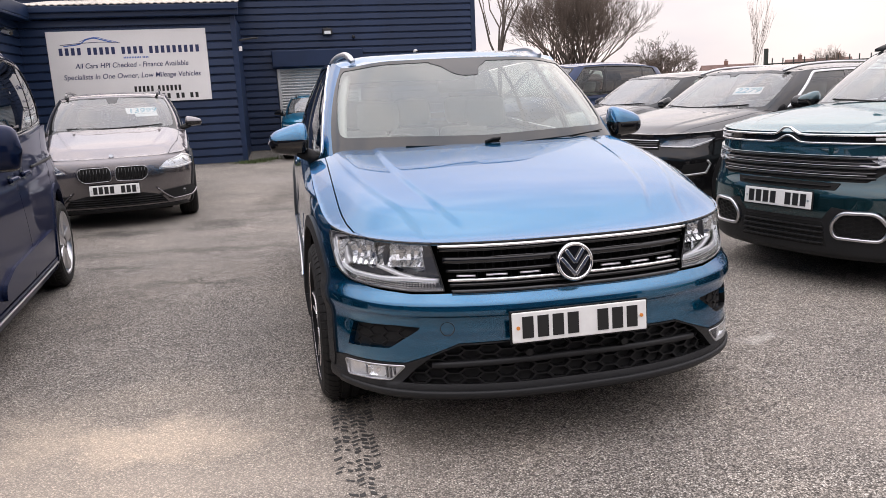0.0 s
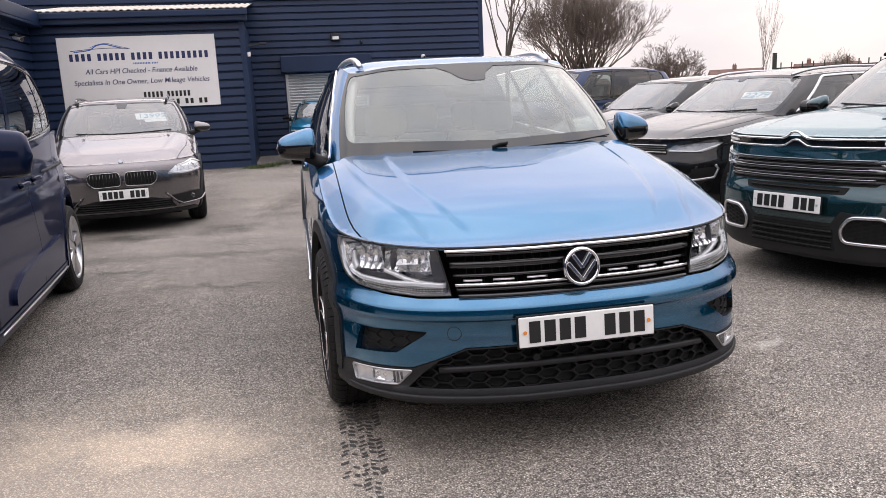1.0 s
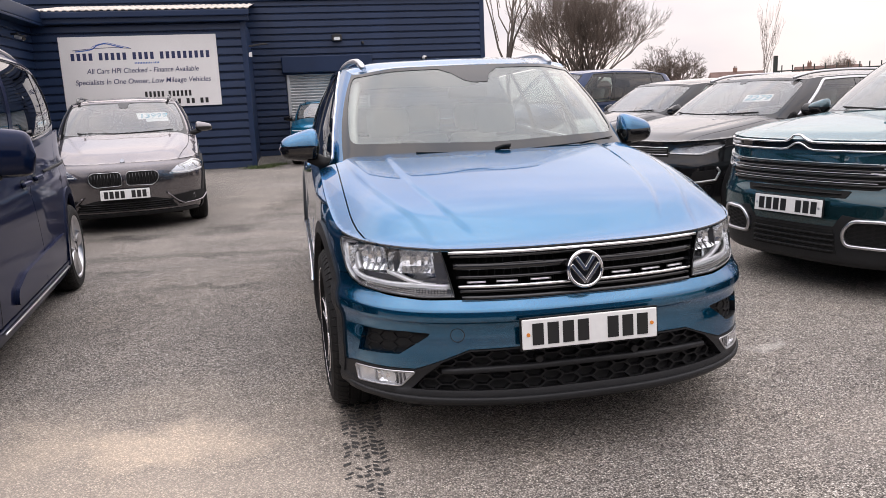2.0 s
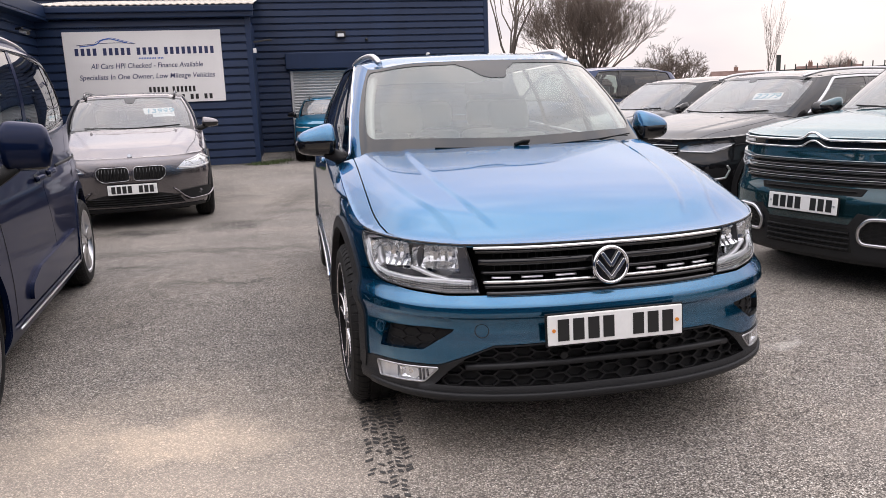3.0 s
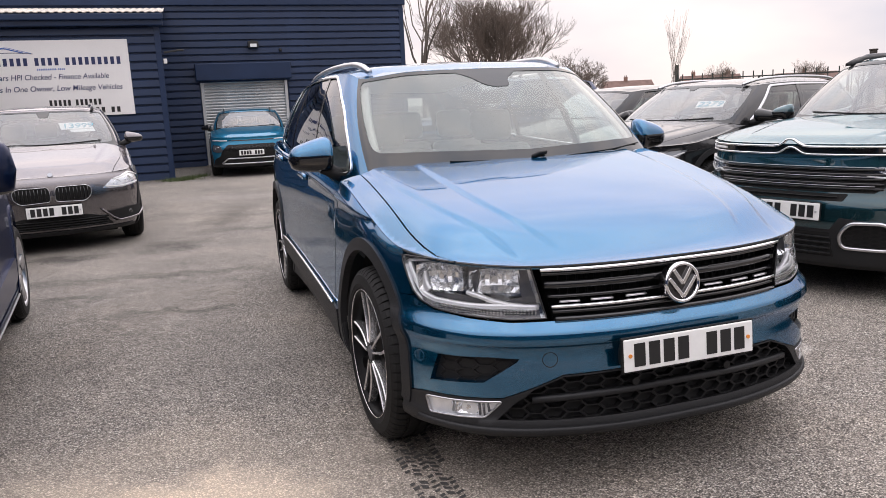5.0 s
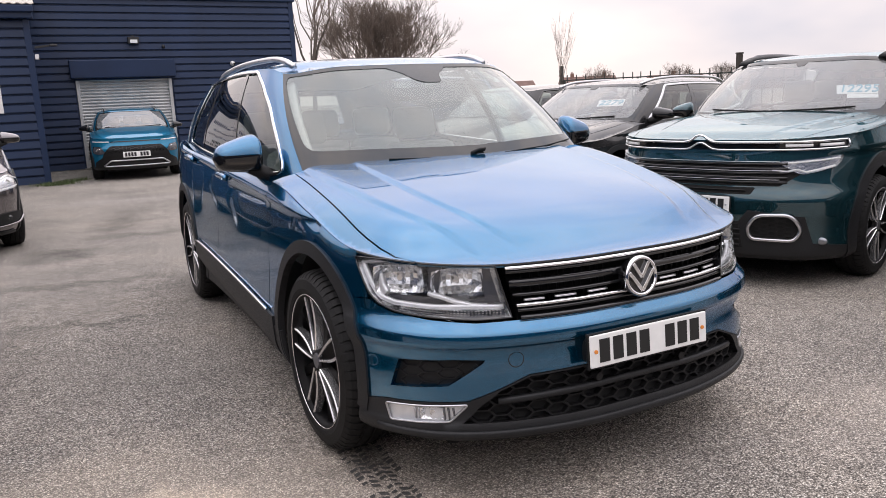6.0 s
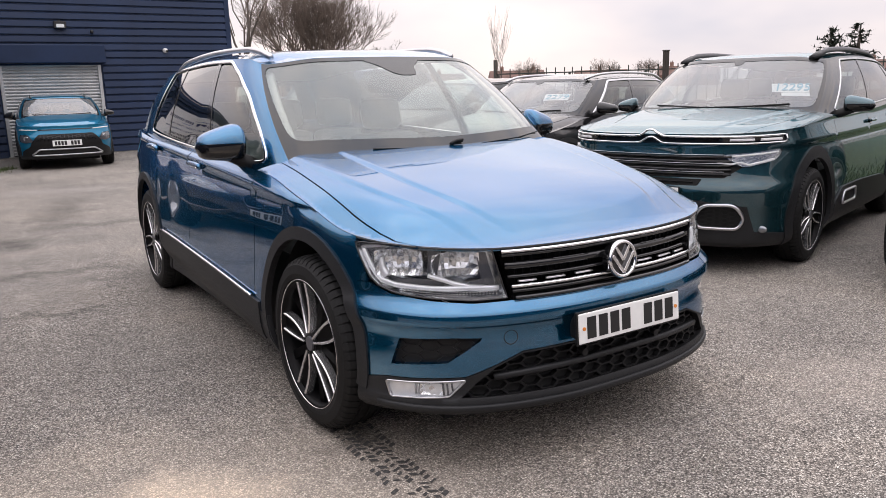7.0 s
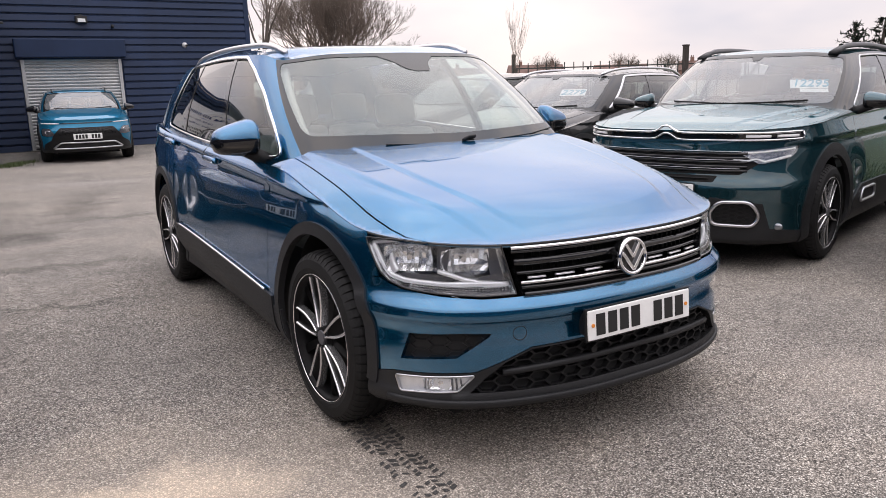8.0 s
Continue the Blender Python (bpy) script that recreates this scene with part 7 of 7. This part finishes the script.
def bare_tree(name, x, y, h, spread, seed, label, depth=6, stems=1, lean=0.0, up=0.35, first=0.2, thick=0.03, rmin=0.006):
    """A leafless tree: trunk, limbs that fork again and again, fine twigs."""
    rnd = random.Random(seed)
    root = thing(name, pose(x, y, 0), label, "tree")
    tv, tf, bv, bf = [], [], [], []

    def grow(p_, d, ln, r, level):
        mid = p_ + d * ln * 0.5 + Vector((rnd.gauss(0, 1), rnd.gauss(0, 1), rnd.gauss(0, 0.6))) * ln * 0.05
        e = p_ + d * ln
        vv, ff = (tv, tf) if level < 2 else (bv, bf)
        n = 7 if level < 2 else (5 if level < 4 else 3)
        tube(vv, ff, p_, mid, r, r * 0.82, n)
        tube(vv, ff, mid, e, r * 0.82, r * 0.66, n)
        if level >= depth:
            return
        for i in range(rnd.choice((2, 3, 3)) if level else 5):
            a = Vector((rnd.gauss(0, 1), rnd.gauss(0, 1), rnd.gauss(0, 0.5))).normalized()
            nd = (d + a * spread * (0.8 if level else 1.1) + Vector((0, 0, up))).normalized()
            st = p_ + (e - p_) * rnd.uniform(0.55, 1.0) if i else e
            grow(st, nd, ln * rnd.uniform(0.62, 0.86), max(r * (0.62 if i == 0 else 0.45), rmin), level + 1)
    for s in range(stems):
        a = 6.28 * s / max(stems, 1)
        d = Vector((math.cos(a) * 0.25 * (stems > 1) + lean, math.sin(a) * 0.25 * (stems > 1), 1)).normalized()
        grow(Vector((0.15 * math.cos(a) * (stems > 1), 0.15 * math.sin(a) * (stems > 1), 0)), d, h * first, h * thick, 0)
    link("trunk", tv, tf, M_BARK, root, smooth=False)
    link("crown", bv, bf, M_TWIG, root, "bare brown twigs", smooth=False)
    return root


bare_tree("bare_tree", 7.2, 42.0, 10.4, 0.74, 11, "large rounded leafless tree with dense fine twigs", 7, 6, up=0.24, first=0.20, thick=0.016, rmin=0.0075)
bare_tree("bare_tree", 2.2, 29.0, 8.6, 0.60, 4, "slender leafless tree beside the building", 6, 1, up=0.45, first=0.30, thick=0.012, rmin=0.006)
bare_tree("bare_tree", 13.2, 47.0, 6.0, 0.95, 9, "small leafless tree in the distance", 7, 3, up=0.16, first=0.19, rmin=0.008)
bare_tree("sapling", 9.30, 23.05, 2.9, 0.34, 26, "thin young leafless tree", 4, 1, up=0.62, first=0.42, thick=0.007, rmin=0.003)
for tx, ty, sd in ((79.5, 126.7, 31), (86.0, 122.4, 33), (67.3, 133.8, 35)):
    bare_tree("bare_tree", tx, ty, 9.5, 0.80, sd, "leafless tree by the far houses", 5, 4, up=0.24, thick=0.010, rmin=0.012)


def conifer(x, y, h, seed):
    rnd = random.Random(seed)
    root = thing("conifer", pose(x, y, 0), "dark green ragged conifer in the distance", "tree")
    tv, tf, vs, fs = [], [], [], []
    tube(tv, tf, Vector((0, 0, 0)), Vector((0.2, 0, h)), 0.25, 0.04, 7)
    for i in range(46):
        z = h * (0.35 + 0.65 * i / 46)
        r = (h - z) * 0.42 + 0.5
        a = rnd.uniform(0, 6.28)
        d = Vector((math.cos(a), math.sin(a), rnd.uniform(-0.1, 0.25))).normalized()
        L = r * rnd.uniform(0.5, 1.1)
        p0 = Vector((0, 0, z))
        tube(tv, tf, p0, p0 + d * L, 0.03, 0.01, 3)
        for j in range(26):
            c = p0 + d * L * rnd.uniform(0.25, 1.0)
            o = Vector((rnd.gauss(0, 1), rnd.gauss(0, 1), rnd.gauss(0, 0.5))).normalized() * rnd.uniform(0.15, 0.45)
            w = o.cross(Vector((0, 0, 1))) * 0.25
            b = len(vs)
            vs += [c - w, c + w, c + o]
            fs.append((b, b + 1, b + 2))
    link("trunk", tv, tf, M_BARK, root, smooth=False)
    link("crown", vs, fs, M_NEEDLE, root, "dark needles", smooth=False)


conifer(42.9, 41.2, 4.6, 3)
conifer(44.6, 40.4, 4.9, 8)


def house(x, y, w, rot, eave, ridge, label, chim=1):
    """A far house: brick walls, windows, pitched tile roof, chimney stacks with pots."""
    root = thing("house", pose(x, y, 0, 0, 0, rot), label, "house")
    d = 7.0
    part("wall", boxed(-w / 2, w / 2, 0, d, 0, eave), M_BRICK, root)
    vs = [(-w / 2 - 0.3, -0.3, eave - 0.1), (w / 2 + 0.3, -0.3, eave - 0.1), (w / 2 + 0.3, d + 0.3, eave - 0.1), (-w / 2 - 0.3, d + 0.3, eave - 0.1), (-w / 2, d / 2, ridge), (w / 2, d / 2, ridge)]
    roof = link("roof", vs, [(0, 1, 5, 4), (2, 3, 4, 5), (1, 2, 5), (3, 0, 4), (3, 2, 1, 0)], M_TILE, root, smooth=False)
    for i in range(chim):
        cx = -w / 2 + w * (i + 0.5) / chim + (0.9 if i % 2 else -0.4)
        part("chimney", boxed(cx - 0.5, cx + 0.5, d / 2 - 0.35, d / 2 + 0.35, ridge - 0.6, ridge + 1.0), M_BRICK, roof)
        for q in (-0.25, 0.2):
            bm = bmesh.new()
            cyl(bm, (cx + q, d / 2, ridge + 1.0), (cx + q, d / 2, ridge + 1.45), 0.13, 0.11, 8)
            part("chimney_pot", bm, M_TILE, roof)
    for i in range(int(w / 3)):
        part("window", boxed(-w / 2 + 1 + i * 3, -w / 2 + 2.2 + i * 3, -0.04, 0.02, eave - 1.6, eave - 0.4), M_GLOSSB, root)


for i, (hx, hy, w, rot, ev, rg, c) in enumerate(((40, 222, 13, 8, 2.9, 4.4, 1), (58, 218, 15, 0, 2.9, 4.8, 2), (79, 212, 14, -8, 3.0, 5.2, 1), (99, 203, 16, -18, 3.0, 5.6, 2), (119, 190, 15, -26, 3.0, 5.0, 1), (137, 175, 16, -34, 3.0, 5.4, 2), (154, 158, 15, -42, 3.0, 5.0, 1), (168, 138, 16, -50, 3.0, 5.2, 2), (180, 116, 16, -58, 3.0, 5.0, 1), (189, 92, 16, -66, 3.0, 5.2, 2))):
    house(hx, hy, w, rot, ev, rg, "far brick house with tiled roof and chimneys", c)


def palisade(pts):
    """A steel palisade fence with pointed pales between posts."""
    root = thing("fence", pose(0, 0, 0), "dark steel palisade fence with pointed pales", "fence")
    for (x0, y0), (x1, y1) in zip(pts, pts[1:]):
        a, b = Vector((x0, y0, 0)), Vector((x1, y1, 0))
        L = (b - a).length
        m = Matrix.Translation(a) @ Matrix.Rotation(math.atan2((b - a).y, (b - a).x), 4, "Z")
        for z in (0.45, 1.85):
            part("rail", boxed(0, L, -0.02, 0.02, z, z + 0.05, 0, m), M_FENCE, root)
        part("post", boxed(-0.05, 0.05, -0.05, 0.05, 0, 1.9, 0.005, m), M_FENCE, root)
        k = 0.12
        me = None
        while k < L:
            o = pale_of(root, m @ Matrix.Translation((k, -0.03, 0)))
            k += 0.40


def pale_of(root, m):
    if "pale" not in board_cache:
        bm = bmesh.new()
        box(bm, -0.022, 0.022, -0.008, 0.008, 0.08, 2.10)
        tip = [v for v in bm.verts if v.co.z > 2.1]
        for v in tip:
            v.co.x *= 0.15
            v.co.z += 0.12
        me = bpy.data.meshes.new("pale")
        bm.to_mesh(me)
        bm.free()
        me.materials.append(M_FENCE)
        board_cache["pale"] = me
    o = new("pale", board_cache["pale"])
    o.parent = root
    o.matrix_basis = m
    return o


palisade([(13.5, 31.8), (16.2, 30.2), (18.9, 28.4), (21.4, 26.4), (23.8, 24.2), (26.0, 21.8), (28.0, 19.2), (30.0, 16.2)])
gp = thing("gate_post", pose(19.4, 27.7, 0), "thick weathered timber gate post", "post")
part("post_shaft", boxed(-0.10, 0.10, -0.10, 0.10, 0, 2.6, 0.02), M_POST, gp)
part("post_cap", boxed(-0.12, 0.12, -0.12, 0.12, 2.6, 2.66, 0.02), M_POST, gp)
gp2 = thing("gate_post", pose(13.4, 31.9, 0), "thin dark steel post by the fence", "post")
part("post_shaft", boxed(-0.07, 0.07, -0.07, 0.07, 0, 2.5, 0.01), M_FENCE, gp2)


def tufts(name, spots, label, n, seed, hmin, hmax):
    """Grass blades scattered over strips of ground."""
    rnd = random.Random(seed)
    vs, fs = [], []
    for _ in range(n):
        x0, y0, x1, y1, wd = rnd.choice(spots)
        t = rnd.random()
        x, y = x0 + (x1 - x0) * t + rnd.gauss(0, wd), y0 + (y1 - y0) * t + rnd.gauss(0, wd)
        h, a = rnd.uniform(hmin, hmax), rnd.uniform(0, 6.28)
        dx, dy = math.cos(a), math.sin(a)
        b = len(vs)
        w = h * 0.09
        vs += [(x - dy * w, y + dx * w, 0), (x + dy * w, y - dx * w, 0), (x + dx * h * 0.4, y + dy * h * 0.4, h)]
        fs.append((b, b + 1, b + 2))
    tagged(link(name, vs, fs, M_GRASS, None, label, smooth=False, kind="stuff"), category="grass")


tufts("grass_tufts", [(-4.2, 17.0, -3.9, 17.6, 0.08), (-4.6, 16.75, -4.1, 16.8, 0.16), (-4.4, 16.7, -4.1, 16.9, 0.14), (-1.6, 21.1, 0.6, 21.6, 0.04)], "weedy grass tufts along the wall foot", 1500, 2, 0.02, 0.09)
VM = pose(2.25, 4.9, 0, 0, 0, -62)
verge = structure("verge", boxed(-6.5, 14, 4.15, 40, 0, 0.05, 0.02), M_TURF, VM, "grass verge behind the parked row")
rv = random.Random(7)
vs, fs = [], []
for _ in range(14000):
    q = VM @ Vector((rv.uniform(-6.3, 9), 4.15 + abs(rv.gauss(0, 2.2)), 0.045))
    h, a = rv.uniform(0.05, 0.16), rv.uniform(0, 6.28)
    b = len(vs)
    vs += [(q.x - math.sin(a) * 0.008, q.y + math.cos(a) * 0.008, q.z), (q.x + math.sin(a) * 0.008, q.y - math.cos(a) * 0.008, q.z), (q.x + math.cos(a) * h * 0.5, q.y + math.sin(a) * h * 0.5, q.z + h)]
    fs.append((b, b + 1, b + 2))
tagged(link("grass_verge", vs, fs, M_GRASS, None, "rough grass on the verge", smooth=False, kind="stuff"), category="grass")
